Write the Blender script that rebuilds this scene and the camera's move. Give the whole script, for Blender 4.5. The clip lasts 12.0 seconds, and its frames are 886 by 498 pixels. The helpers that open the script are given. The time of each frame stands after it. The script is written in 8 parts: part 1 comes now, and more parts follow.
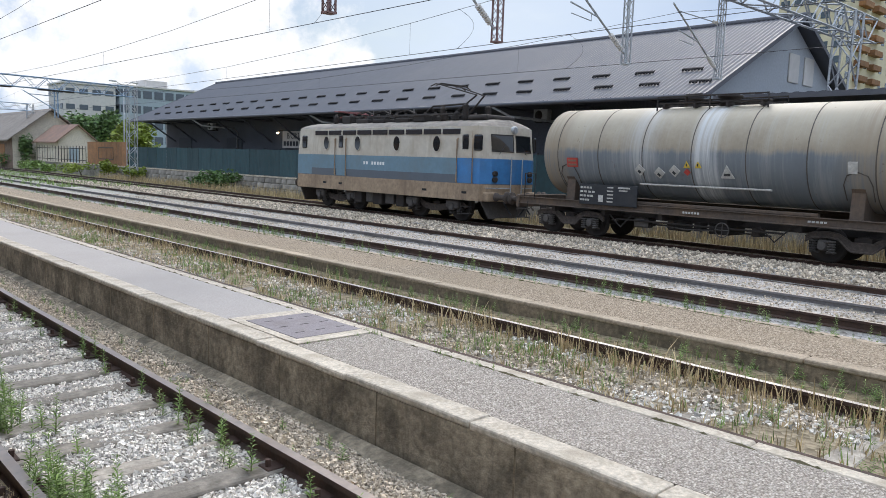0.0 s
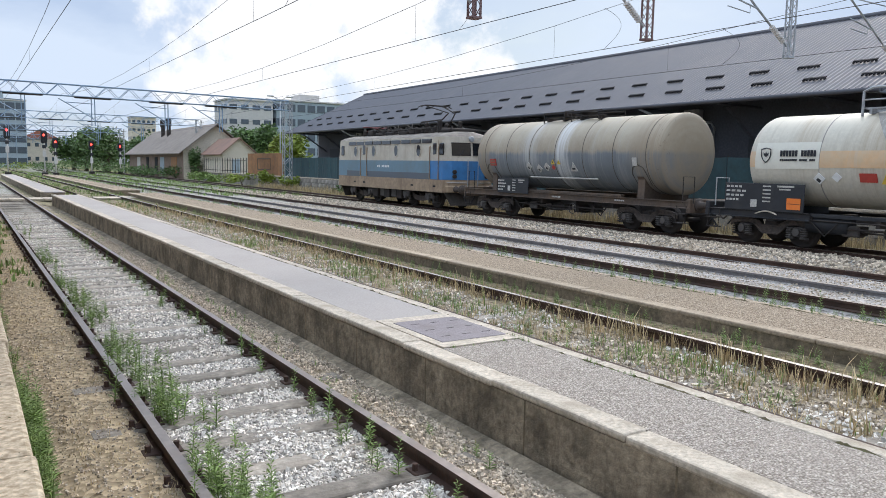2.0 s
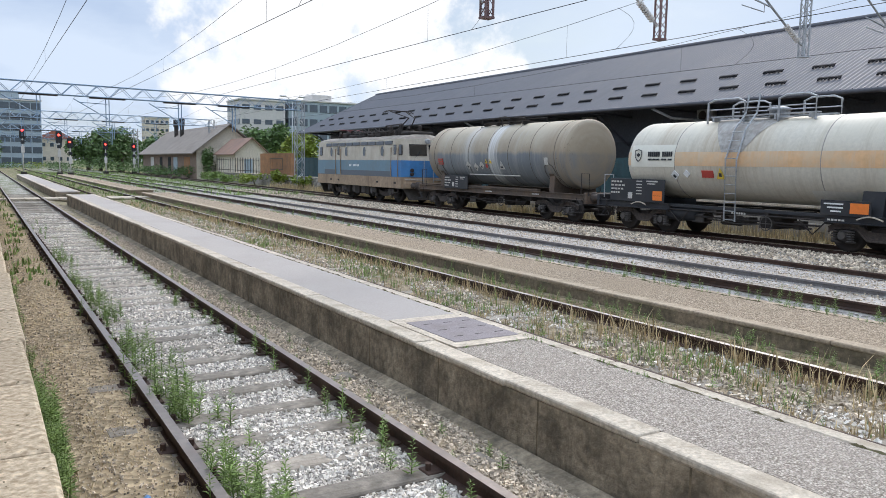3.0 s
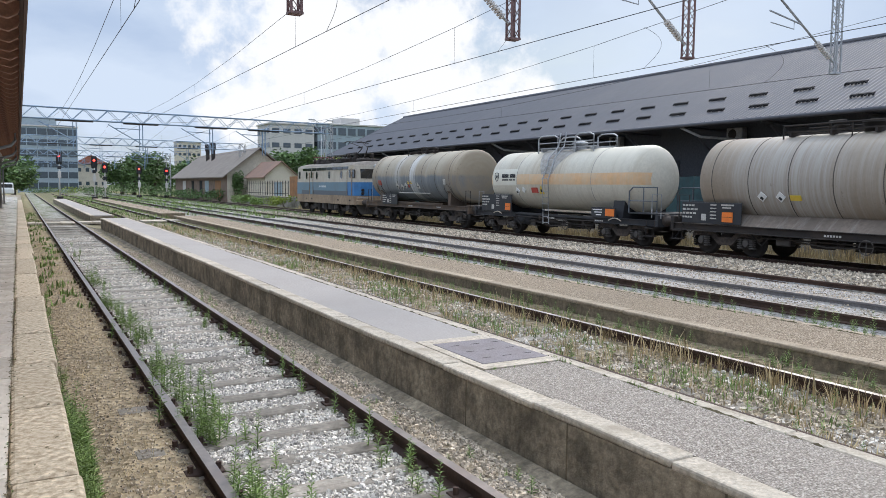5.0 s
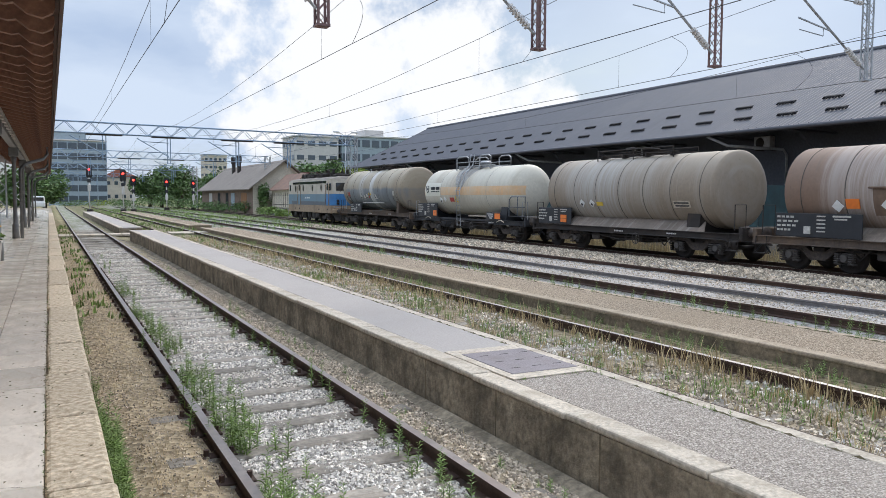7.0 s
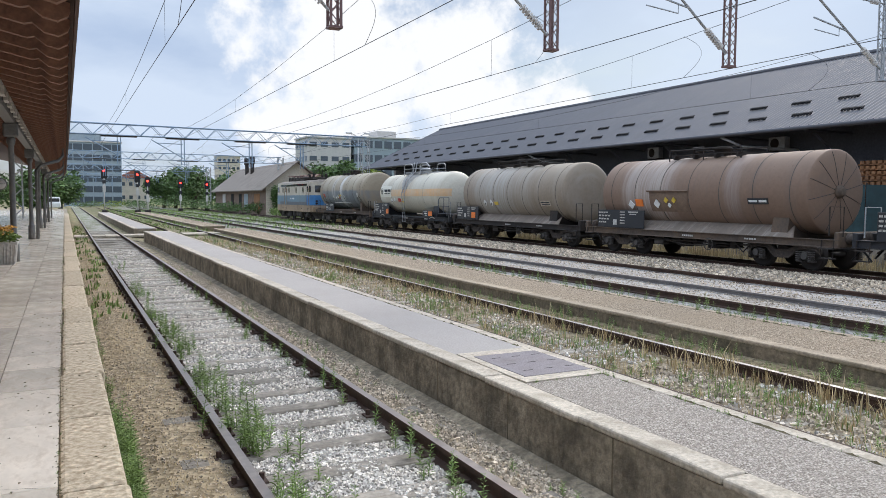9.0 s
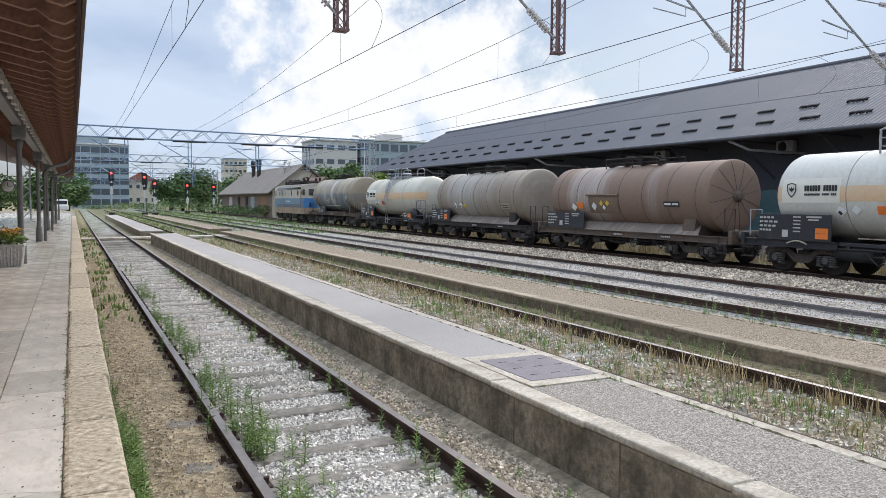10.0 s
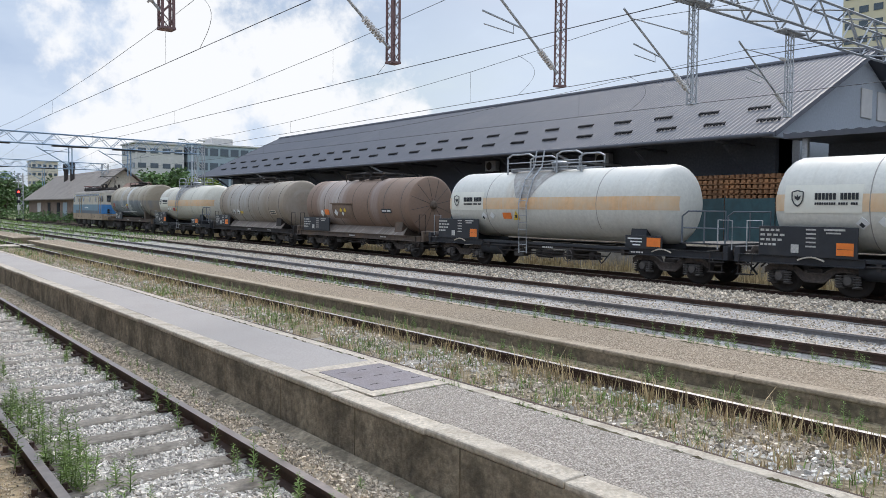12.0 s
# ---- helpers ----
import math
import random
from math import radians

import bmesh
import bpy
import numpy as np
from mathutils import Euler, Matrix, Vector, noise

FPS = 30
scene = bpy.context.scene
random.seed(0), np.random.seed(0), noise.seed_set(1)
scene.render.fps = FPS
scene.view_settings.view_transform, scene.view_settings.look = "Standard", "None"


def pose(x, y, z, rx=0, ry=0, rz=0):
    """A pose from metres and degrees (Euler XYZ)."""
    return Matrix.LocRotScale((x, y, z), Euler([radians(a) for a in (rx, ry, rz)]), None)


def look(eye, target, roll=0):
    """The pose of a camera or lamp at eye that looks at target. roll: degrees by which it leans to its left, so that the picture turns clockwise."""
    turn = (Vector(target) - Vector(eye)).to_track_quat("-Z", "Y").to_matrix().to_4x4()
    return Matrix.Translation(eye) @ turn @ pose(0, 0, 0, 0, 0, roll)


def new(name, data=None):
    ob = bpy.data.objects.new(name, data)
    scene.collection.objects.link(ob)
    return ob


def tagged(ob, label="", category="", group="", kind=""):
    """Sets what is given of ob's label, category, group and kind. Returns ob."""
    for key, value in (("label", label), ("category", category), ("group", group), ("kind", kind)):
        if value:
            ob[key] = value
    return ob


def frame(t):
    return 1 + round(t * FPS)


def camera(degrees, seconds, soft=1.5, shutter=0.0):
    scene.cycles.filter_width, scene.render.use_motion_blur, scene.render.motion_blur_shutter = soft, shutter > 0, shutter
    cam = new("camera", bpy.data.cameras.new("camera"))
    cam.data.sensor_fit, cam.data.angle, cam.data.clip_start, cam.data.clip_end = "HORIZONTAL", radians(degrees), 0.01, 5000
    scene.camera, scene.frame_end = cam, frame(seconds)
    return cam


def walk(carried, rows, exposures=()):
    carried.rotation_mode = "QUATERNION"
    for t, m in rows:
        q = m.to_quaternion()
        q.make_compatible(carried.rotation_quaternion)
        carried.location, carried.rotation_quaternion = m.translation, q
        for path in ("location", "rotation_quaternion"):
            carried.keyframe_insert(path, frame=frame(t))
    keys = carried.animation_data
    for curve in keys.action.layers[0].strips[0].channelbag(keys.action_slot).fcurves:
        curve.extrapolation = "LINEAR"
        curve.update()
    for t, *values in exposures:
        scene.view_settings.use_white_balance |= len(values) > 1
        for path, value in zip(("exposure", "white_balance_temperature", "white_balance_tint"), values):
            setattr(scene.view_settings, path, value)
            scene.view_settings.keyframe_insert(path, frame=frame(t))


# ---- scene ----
cam = camera(61.0, 12.0, soft=0.7)
PATH = [
    (0, (0.051, 0.522, 2.027), (1.413, 1.97, 1.802), 2.0),
    (0.5, (0.078, 0.587, 2.005), (1.347, 2.118, 1.79), 1.6),
    (1, (0.106, 0.636, 1.996), (1.285, 2.237, 1.786), 1.3),
    (1.5, (0.111, 0.678, 1.981), (1.21, 2.336, 1.768), 1.1),
    (2, (0.118, 0.702, 1.971), (1.185, 2.379, 1.754), 1.1),
    (2.5, (0.112, 0.693, 1.964), (1.17, 2.377, 1.745), 1.1),
    (3, (0.1, 0.699, 1.974), (1.141, 2.392, 1.756), 1.1),
    (5, (0.127, 0.724, 1.968), (1.106, 2.46, 1.805), 0.6),
    (5.5, (0.111, 0.735, 1.968), (1.08, 2.477, 1.81), 0.5),
    (6, (0.096, 0.75, 1.967), (1.052, 2.501, 1.82), 0.4),
    (6.5, (0.089, 0.761, 1.96), (1.027, 2.521, 1.822), 0.3),
    (7, (0.092, 0.764, 1.95), (1.017, 2.532, 1.816), 0.3),
    (9, (0.098, 0.772, 1.961), (0.994, 2.555, 1.829), 0.3),
    (9.5, (0.102, 0.797, 1.957), (0.989, 2.585, 1.829), 0.2),
    (10, (0.113, 0.804, 1.961), (0.995, 2.595, 1.837), 0.4),
    (10.5, (0.104, 0.821, 1.971), (0.994, 2.608, 1.85), 0.4),
    (11, (0.115, 0.842, 1.973), (1.082, 2.589, 1.859), 0.5),
    (11.5, (0.115, 0.882, 1.974), (1.176, 2.574, 1.869), 0.6),
    (12, (0.101, 0.843, 1.978), (1.35, 2.402, 1.877), 0.6),
]
walk(cam, [(t, look(e, g, r)) for t, e, g, r in PATH], exposures=((0, 0.06), (3, 0.08), (5.5, 0.0), (10.5, 0.0), (12, -0.05)))

# ---- world and sun ----
world = bpy.data.worlds.new("sky")
scene.world = world
world.use_nodes = True
wn, wl = world.node_tree.nodes, world.node_tree.links
bg = wn["Background"]
sky = wn.new("ShaderNodeTexSky")
sky.sky_type, sky.sun_disc = "NISHITA", False
sky.sun_elevation, sky.sun_rotation = radians(45), radians(60)
sky.air_density, sky.dust_density, sky.ozone_density = 1.0, 1.5, 1.0
wc = wn.new("ShaderNodeTexCoord")
wm = wn.new("ShaderNodeMapping")
wm.inputs["Scale"].default_value = (1.0, 1.0, 2.6)
wm.inputs["Location"].default_value = (0.35, 0.1, 0.0)
wl.new(wc.outputs["Generated"], wm.inputs["Vector"])
LOBE_A, LOBE_B = (0.322, 0.929, 0.18), (0.486, 0.868, 0.105)
cn = wn.new("ShaderNodeTexNoise")
cn.inputs["Scale"].default_value, cn.inputs["Detail"].default_value, cn.inputs["Roughness"].default_value = 1.7, 9, 0.55
wl.new(wm.outputs["Vector"], cn.inputs["Vector"])
cr = wn.new("ShaderNodeValToRGB")
cr.color_ramp.elements[0].position, cr.color_ramp.elements[1].position = 0.36, 0.50
wl.new(cn.outputs["Fac"], cr.inputs["Fac"])
cn2 = wn.new("ShaderNodeTexNoise")
cn2.inputs["Scale"].default_value, cn2.inputs["Detail"].default_value = 3.4, 7
wl.new(wm.outputs["Vector"], cn2.inputs["Vector"])
cloud = wn.new("ShaderNodeValToRGB")
cloud.color_ramp.elements[0].position, cloud.color_ramp.elements[1].position = 0.4, 0.6
cloud.color_ramp.elements[0].color = (4.8, 6.0, 8.1, 1)
cloud.color_ramp.elements[1].color = (6.7, 7.8, 9.5, 1)
wl.new(cn2.outputs["Fac"], cloud.inputs["Fac"])
wmix = wn.new("ShaderNodeMix")
wmix.data_type = "RGBA"
wl.new(cr.outputs["Color"], wmix.inputs[0])
wl.new(sky.outputs["Color"], wmix.inputs[6])
wl.new(cloud.outputs["Color"], wmix.inputs[7])
# one bright towering cloud down the line, with a ragged edge
cn3 = wn.new("ShaderNodeTexNoise")
cn3.inputs["Scale"].default_value, cn3.inputs["Detail"].default_value, cn3.inputs["Roughness"].default_value = 7.0, 9, 0.6
wl.new(wc.outputs["Generated"], cn3.inputs["Vector"])
lobe = None
for way in (LOBE_A, LOBE_B):
    dot = wn.new("ShaderNodeVectorMath")
    dot.operation = "DOT_PRODUCT"
    wl.new(wc.outputs["Generated"], dot.inputs[0])
    dot.inputs[1].default_value = way
    if lobe is None:
        lobe = dot.outputs["Value"]
    else:
        mx = wn.new("ShaderNodeMath")
        mx.operation = "MAXIMUM"
        wl.new(lobe, mx.inputs[0])
        wl.new(dot.outputs["Value"], mx.inputs[1])
        lobe = mx.outputs[0]
rag = wn.new("ShaderNodeMath")
rag.operation = "MULTIPLY_ADD"
wl.new(cn3.outputs["Fac"], rag.inputs[0])
rag.inputs[1].default_value = 0.075
wl.new(lobe, rag.inputs[2])
lob = wn.new("ShaderNodeMapRange")
lob.interpolation_type = "SMOOTHSTEP"
lob.inputs["From Min"].default_value, lob.inputs["From Max"].default_value = 1.0262, 1.0355
wl.new(rag.outputs[0], lob.inputs["Value"])
wtow = wn.new("ShaderNodeMix")
wtow.data_type = "RGBA"
wl.new(lob.outputs[0], wtow.inputs[0])
wl.new(wmix.outputs[2], wtow.inputs[6])
wtow.inputs[7].default_value = (9.9, 10.1, 10.5, 1)
# an overcast sky is brighter overhead than at the horizon
wsep = wn.new("ShaderNodeSeparateXYZ")
wl.new(wc.outputs["Generated"], wsep.inputs[0])
wz = wn.new("ShaderNodeMapRange")
wz.inputs["From Min"].default_value, wz.inputs["From Max"].default_value = 0.34, 1.0
wz.inputs["To Min"].default_value, wz.inputs["To Max"].default_value = 0.0, 1.0
wl.new(wsep.outputs["Z"], wz.inputs["Value"])
wmul = wn.new("ShaderNodeMix")
wmul.data_type, wmul.blend_type = "RGBA", "MULTIPLY"
wmul.inputs[0].default_value = 1.0
wl.new(wtow.outputs[2], wmul.inputs[6])
wtop = wn.new("ShaderNodeMix")
wtop.data_type = "RGBA"
wl.new(wz.outputs[0], wtop.inputs[0])
wtop.inputs[6].default_value, wtop.inputs[7].default_value = (1, 1, 1, 1), (3.25, 3.15, 3.0, 1)
wl.new(wtop.outputs[2], wmul.inputs[7])
wl.new(wmul.outputs[2], bg.inputs["Color"])
bg.inputs["Strength"].default_value = 0.1

sun = new("sun", bpy.data.lights.new("sun", "SUN"))
sun.data.energy, sun.data.angle, sun.data.color = 1.6, radians(20), (1.0, 0.96, 0.9)
sun.matrix_basis = look((0, 0, 60), (-52, -30, 0))


# ---- materials ----
def ramp(nodes, links, src, stops):
    r = nodes.new("ShaderNodeValToRGB")
    e = r.color_ramp.elements
    while len(e) < len(stops):
        e.new(0.5)
    for el, (p, c) in zip(e, stops):
        el.position, el.color = p, (*c, 1)
    links.new(src, r.inputs["Fac"])
    return r.outputs["Color"]


def blend(nodes, links, fac, a, b, mode="MIX"):
    m = nodes.new("ShaderNodeMix")
    m.data_type, m.blend_type = "RGBA", mode
    for sock, v in ((m.inputs[0], fac), (m.inputs[6], a), (m.inputs[7], b)):
        if isinstance(v, (int, float)):
            sock.default_value = v
        elif isinstance(v, tuple):
            sock.default_value = (*v, 1)
        else:
            links.new(v, sock)
    return m.outputs[2]


def noise_at(nodes, links, vec, scale, detail=4, rough=0.6, stretch=(1, 1, 1)):
    m = nodes.new("ShaderNodeMapping")
    m.inputs["Scale"].default_value = stretch
    links.new(vec, m.inputs["Vector"])
    n = nodes.new("ShaderNodeTexNoise")
    n.inputs["Scale"].default_value, n.inputs["Detail"].default_value, n.inputs["Roughness"].default_value = scale, detail, rough
    links.new(m.outputs["Vector"], n.inputs["Vector"])
    return n.outputs["Fac"]


def stuff_mat(name, base, rough=0.7, metal=0.0, dirt=None, amount=0.5, fine=18.0, coarse=1.4, bump=0.15, spread=0.25, streak=None, vary=0.0, gloss=0.5, island=False):
    """A surface of one colour with fine grain, coarse stains of the colour dirt, and optional streaks that run down."""
    m = bpy.data.materials.new(name)
    m.use_nodes = True
    nodes, links = m.node_tree.nodes, m.node_tree.links
    b = nodes["Principled BSDF"]
    co = nodes.new("ShaderNodeTexCoord").outputs["Object"]
    lo = tuple(c * (1 - spread) for c in base)
    hi = tuple(min(1, c * (1 + spread)) for c in base)
    nf = noise_at(nodes, links, co, fine)
    col = ramp(nodes, links, nf, ((0.3, lo), (0.7, hi)))
    if dirt:
        nc = noise_at(nodes, links, co, coarse, 6, 0.65)
        mask = ramp(nodes, links, nc, ((0.62 - amount * 0.3, (0, 0, 0)), (0.78 - amount * 0.2, (amount,) * 3)))
        col = blend(nodes, links, mask, col, dirt)
        if streak:
            ns = noise_at(nodes, links, co, streak[0], 5, 0.7, streak[1])
            mk = ramp(nodes, links, ns, ((0.52, (0, 0, 0)), (0.72, (streak[2],) * 3)))
            col = blend(nodes, links, mk, col, streak[3])
    if vary:
        src = nodes.new("ShaderNodeNewGeometry").outputs["Random Per Island"] if island else nodes.new("ShaderNodeObjectInfo").outputs["Random"]
        v = ramp(nodes, links, src, ((0, (1 - vary,) * 3), (1, (1 + vary,) * 3)))
        col = blend(nodes, links, 1.0, col, v, "MULTIPLY")
    links.new(col, b.inputs["Base Color"])
    b.inputs["Metallic"].default_value = metal
    b.inputs["Specular IOR Level"].default_value = gloss
    rr = ramp(nodes, links, nf, ((0.25, (max(0, rough - 0.12),) * 3), (0.75, (min(1, rough + 0.1),) * 3)))
    links.new(rr, b.inputs["Roughness"])
    if bump:
        bp = nodes.new("ShaderNodeBump")
        bp.inputs["Strength"].default_value, bp.inputs["Distance"].default_value = bump, 0.02
        links.new(nf, bp.inputs["Height"])
        links.new(bp.outputs["Normal"], b.inputs["Normal"])
    return m


def glow_mat(name, color, strength):
    m = bpy.data.materials.new(name)
    m.use_nodes = True
    b = m.node_tree.nodes["Principled BSDF"]
    b.inputs["Base Color"].default_value = (*color, 1)
    b.inputs["Emission Color"].default_value = (*color, 1)
    b.inputs["Emission Strength"].default_value = strength
    return m


def glass_mat(name, color, rough=0.06):
    m = bpy.data.materials.new(name)
    m.use_nodes = True
    nodes, links = m.node_tree.nodes, m.node_tree.links
    b = nodes["Principled BSDF"]
    co = nodes.new("ShaderNodeTexCoord").outputs["Object"]
    nf = noise_at(nodes, links, co, 2.0)
    links.new(ramp(nodes, links, nf, ((0.3, color), (0.7, tuple(c * 1.5 for c in color)))), b.inputs["Base Color"])
    b.inputs["Roughness"].default_value = rough
    b.inputs["Specular IOR Level"].default_value = 0.8
    return m


def speckle_mat(name, tones, cell, dirt, coarse, amount, rough=0.93, bump=0.6, joint=None):
    """Aggregate set in a surface: cells of several tones, large stains, a rough face."""
    m = bpy.data.materials.new(name)
    m.use_nodes = True
    nodes, links = m.node_tree.nodes, m.node_tree.links
    b = nodes["Principled BSDF"]
    co = nodes.new("ShaderNodeTexCoord").outputs["Object"]
    v = nodes.new("ShaderNodeTexVoronoi")
    v.inputs["Scale"].default_value = cell
    links.new(co, v.inputs["Vector"])
    sep = nodes.new("ShaderNodeSeparateColor")
    links.new(v.outputs["Color"], sep.inputs[0])
    n = len(tones)
    col = ramp(nodes, links, sep.outputs[0], [(i / (n - 1), c) for i, c in enumerate(tones)])
    gap = ramp(nodes, links, v.outputs["Distance"], ((0.35, (1, 1, 1)), (0.75, (0.5, 0.48, 0.45))))
    col = blend(nodes, links, 1.0, col, gap, "MULTIPLY")
    nc = noise_at(nodes, links, co, coarse, 6, 0.65)
    mask = ramp(nodes, links, nc, ((0.48, (0, 0, 0)), (0.7, (amount,) * 3)))
    col = blend(nodes, links, mask, col, dirt)
    links.new(col, b.inputs["Base Color"])
    b.inputs["Roughness"].default_value = rough
    b.inputs["Specular IOR Level"].default_value = 0.3
    bp = nodes.new("ShaderNodeBump")
    bp.inputs["Strength"].default_value, bp.inputs["Distance"].default_value, bp.invert = bump, 0.012, True
    links.new(v.outputs["Distance"], bp.inputs["Height"])
    links.new(bp.outputs["Normal"], b.inputs["Normal"])
    return m


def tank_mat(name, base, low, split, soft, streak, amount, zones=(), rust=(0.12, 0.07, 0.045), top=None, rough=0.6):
    """Tank paint: a top tone that comes in with height, a lower coat with a ragged upper edge, weathered runs down the
    sides, and zones (middle, half length, colour, strength, lowest height) where spills have run.
    """
    m = bpy.data.materials.new(name)
    m.use_nodes = True
    nodes, links = m.node_tree.nodes, m.node_tree.links
    b = nodes["Principled BSDF"]
    co = nodes.new("ShaderNodeTexCoord").outputs["Object"]
    sep = nodes.new("ShaderNodeSeparateXYZ")
    links.new(co, sep.inputs[0])

    def calc(op, p, q, r=None):
        k = nodes.new("ShaderNodeMath")
        k.operation = op
        for sock, val in zip(k.inputs, (p, q, r)):
            if val is None:
                continue
            if isinstance(val, (int, float)):
                sock.default_value = val
            else:
                links.new(val, sock)
        return k.outputs[0]

    def grey(src, stops):
        return ramp(nodes, links, src, [(p, (c,) * 3) for p, c in stops])
    fine = noise_at(nodes, links, co, 9, 6, 0.65)
    large = noise_at(nodes, links, co, 0.7, 6, 0.65)
    runs = noise_at(nodes, links, co, 1.0, 6, 0.7, (0.3, 5.0, 0.28))
    thin = noise_at(nodes, links, co, 1.0, 4, 0.6, (0.4, 16.0, 0.5))
    col = ramp(nodes, links, fine, ((0.3, tuple(c * 0.9 for c in base)), (0.7, tuple(c * 1.1 for c in base))))
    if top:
        # blend to the top tone by height, the boundary broken up by coarse noise
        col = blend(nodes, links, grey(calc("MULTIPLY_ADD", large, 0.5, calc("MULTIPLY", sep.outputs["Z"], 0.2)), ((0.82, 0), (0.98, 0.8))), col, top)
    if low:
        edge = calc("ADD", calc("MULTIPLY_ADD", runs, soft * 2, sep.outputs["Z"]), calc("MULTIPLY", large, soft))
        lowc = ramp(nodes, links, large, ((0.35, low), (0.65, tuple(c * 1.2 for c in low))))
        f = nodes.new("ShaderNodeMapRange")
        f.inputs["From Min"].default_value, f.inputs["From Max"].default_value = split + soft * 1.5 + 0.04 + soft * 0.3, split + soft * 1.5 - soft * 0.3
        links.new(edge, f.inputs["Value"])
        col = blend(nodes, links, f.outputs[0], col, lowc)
    col = blend(nodes, links, grey(runs, ((0.52, 0), (0.68, amount))), col, streak)
    col = blend(nodes, links, grey(thin, ((0.56, 0), (0.72, amount * 0.7))), col, tuple(c * 1.15 for c in streak))
    for mid, half, tint, power, floor_z in zones:
        off = calc("ABSOLUTE", calc("ADD", calc("MULTIPLY_ADD", large, 0.5, sep.outputs["Y"]), -mid - 0.25), None)
        inside = nodes.new("ShaderNodeMapRange")
        inside.inputs["From Min"].default_value, inside.inputs["From Max"].default_value = half, half * 0.45
        links.new(off, inside.inputs["Value"])
        up = nodes.new("ShaderNodeMapRange")
        up.inputs["From Min"].default_value, up.inputs["From Max"].default_value = floor_z, floor_z + 0.9
        links.new(calc("MULTIPLY_ADD", thin, 0.8, sep.outputs["Z"]), up.inputs["Value"])
        wash = grey(calc("MULTIPLY_ADD", thin, 0.5, calc("MULTIPLY", runs, 0.5)), ((0.40, 0.25 * power), (0.58, power)))
        col = blend(nodes, links, calc("MULTIPLY", calc("MULTIPLY", inside.outputs[0], up.outputs[0]), wash), col, tint)
    col = blend(nodes, links, grey(calc("MULTIPLY", fine, calc("MULTIPLY_ADD", large, 1.0, 0.45)), ((0.62, 0), (0.72, 0.5))), col, rust)
    links.new(col, b.inputs["Base Color"])
    b.inputs["Roughness"].default_value = rough
    bp = nodes.new("ShaderNodeBump")
    bp.inputs["Strength"].default_value, bp.inputs["Distance"].default_value = 0.12, 0.02
    links.new(large, bp.inputs["Height"])
    links.new(bp.outputs["Normal"], b.inputs["Normal"])
    return m


M_CONC = stuff_mat("weathered_concrete", (0.36, 0.295, 0.21), 0.92, dirt=(0.085, 0.068, 0.046), amount=0.8, fine=16, coarse=2.3, bump=0.9, spread=0.4, streak=(5.0, (1, 1, 0.22), 0.6, (0.06, 0.048, 0.034)))
M_EDGE = stuff_mat("pale_concrete_edge", (0.52, 0.45, 0.36), 0.92, dirt=(0.24, 0.19, 0.13), amount=0.6, fine=26, coarse=3.4, bump=0.5, vary=0.12, spread=0.3)
M_ASPH = speckle_mat("coarse_platform_asphalt", ((0.26, 0.222, 0.185), (0.4, 0.35, 0.3), (0.455, 0.4, 0.345), (0.63, 0.565, 0.49)), 72, (0.35, 0.3, 0.252), 0.5, 0.4, bump=0.8)
M_ASPHSMOOTH = stuff_mat("smooth_mauve_asphalt", (0.385, 0.345, 0.315), 0.92, dirt=(0.31, 0.275, 0.245), amount=0.5, fine=45, coarse=0.5, bump=0.25, spread=0.16, streak=(0.8, (1.5, 0.2, 1), 0.5, (0.33, 0.29, 0.255)))
M_CONCOLD = stuff_mat("mossy_brown_concrete", (0.23, 0.175, 0.115), 0.92, dirt=(0.075, 0.065, 0.038), amount=0.65, fine=16, coarse=1.9, bump=0.7, spread=0.45, streak=(5.0, (1, 1, 0.2), 0.6, (0.05, 0.043, 0.027)))
M_ASPH2 = speckle_mat("brown_platform_asphalt", ((0.2, 0.15, 0.1), (0.34, 0.265, 0.19), (0.41, 0.325, 0.235), (0.54, 0.45, 0.345)), 55, (0.3, 0.23, 0.155), 0.6, 0.6, bump=0.9)
M_KERB = stuff_mat("travertine_kerb", (0.68, 0.57, 0.42), 0.88, dirt=(0.25, 0.175, 0.1), amount=0.8, fine=20, coarse=18, bump=0.15, vary=0.1, spread=0.22)
M_TILE = stuff_mat("wet_marble_paving", (0.8, 0.715, 0.61), 0.16, dirt=(0.52, 0.43, 0.33), amount=0.5, fine=2.2, coarse=5, bump=0.02, spread=0.12, vary=0.14)
M_COVER = stuff_mat("steel_cover_plate", (0.24, 0.21, 0.215), 0.75, 0.2, dirt=(0.16, 0.13, 0.12), amount=0.5, fine=60, coarse=3, bump=0.3)
M_RAILTOP = stuff_mat("worn_rail_steel", (0.31, 0.265, 0.235), 0.45, 0.8, dirt=(0.12, 0.07, 0.05), amount=0.4, fine=12, coarse=1.5, bump=0.05)
M_RAILBRIGHT = stuff_mat("bright_rail_steel", (0.45, 0.42, 0.39), 0.45, 0.85, dirt=(0.16, 0.1, 0.07), amount=0.45, coarse=1.2, fine=12, bump=0.03)
M_RUST = stuff_mat("rusted_rail_side", (0.075, 0.042, 0.03), 0.85, 0.1, dirt=(0.03, 0.02, 0.016), amount=0.6, fine=30, coarse=4, bump=0.3)
M_RAILGREY = stuff_mat("dusty_grey_rail_side", (0.2, 0.19, 0.19), 0.85, 0.1, dirt=(0.12, 0.1, 0.1), amount=0.5, fine=20, coarse=3, bump=0.2)
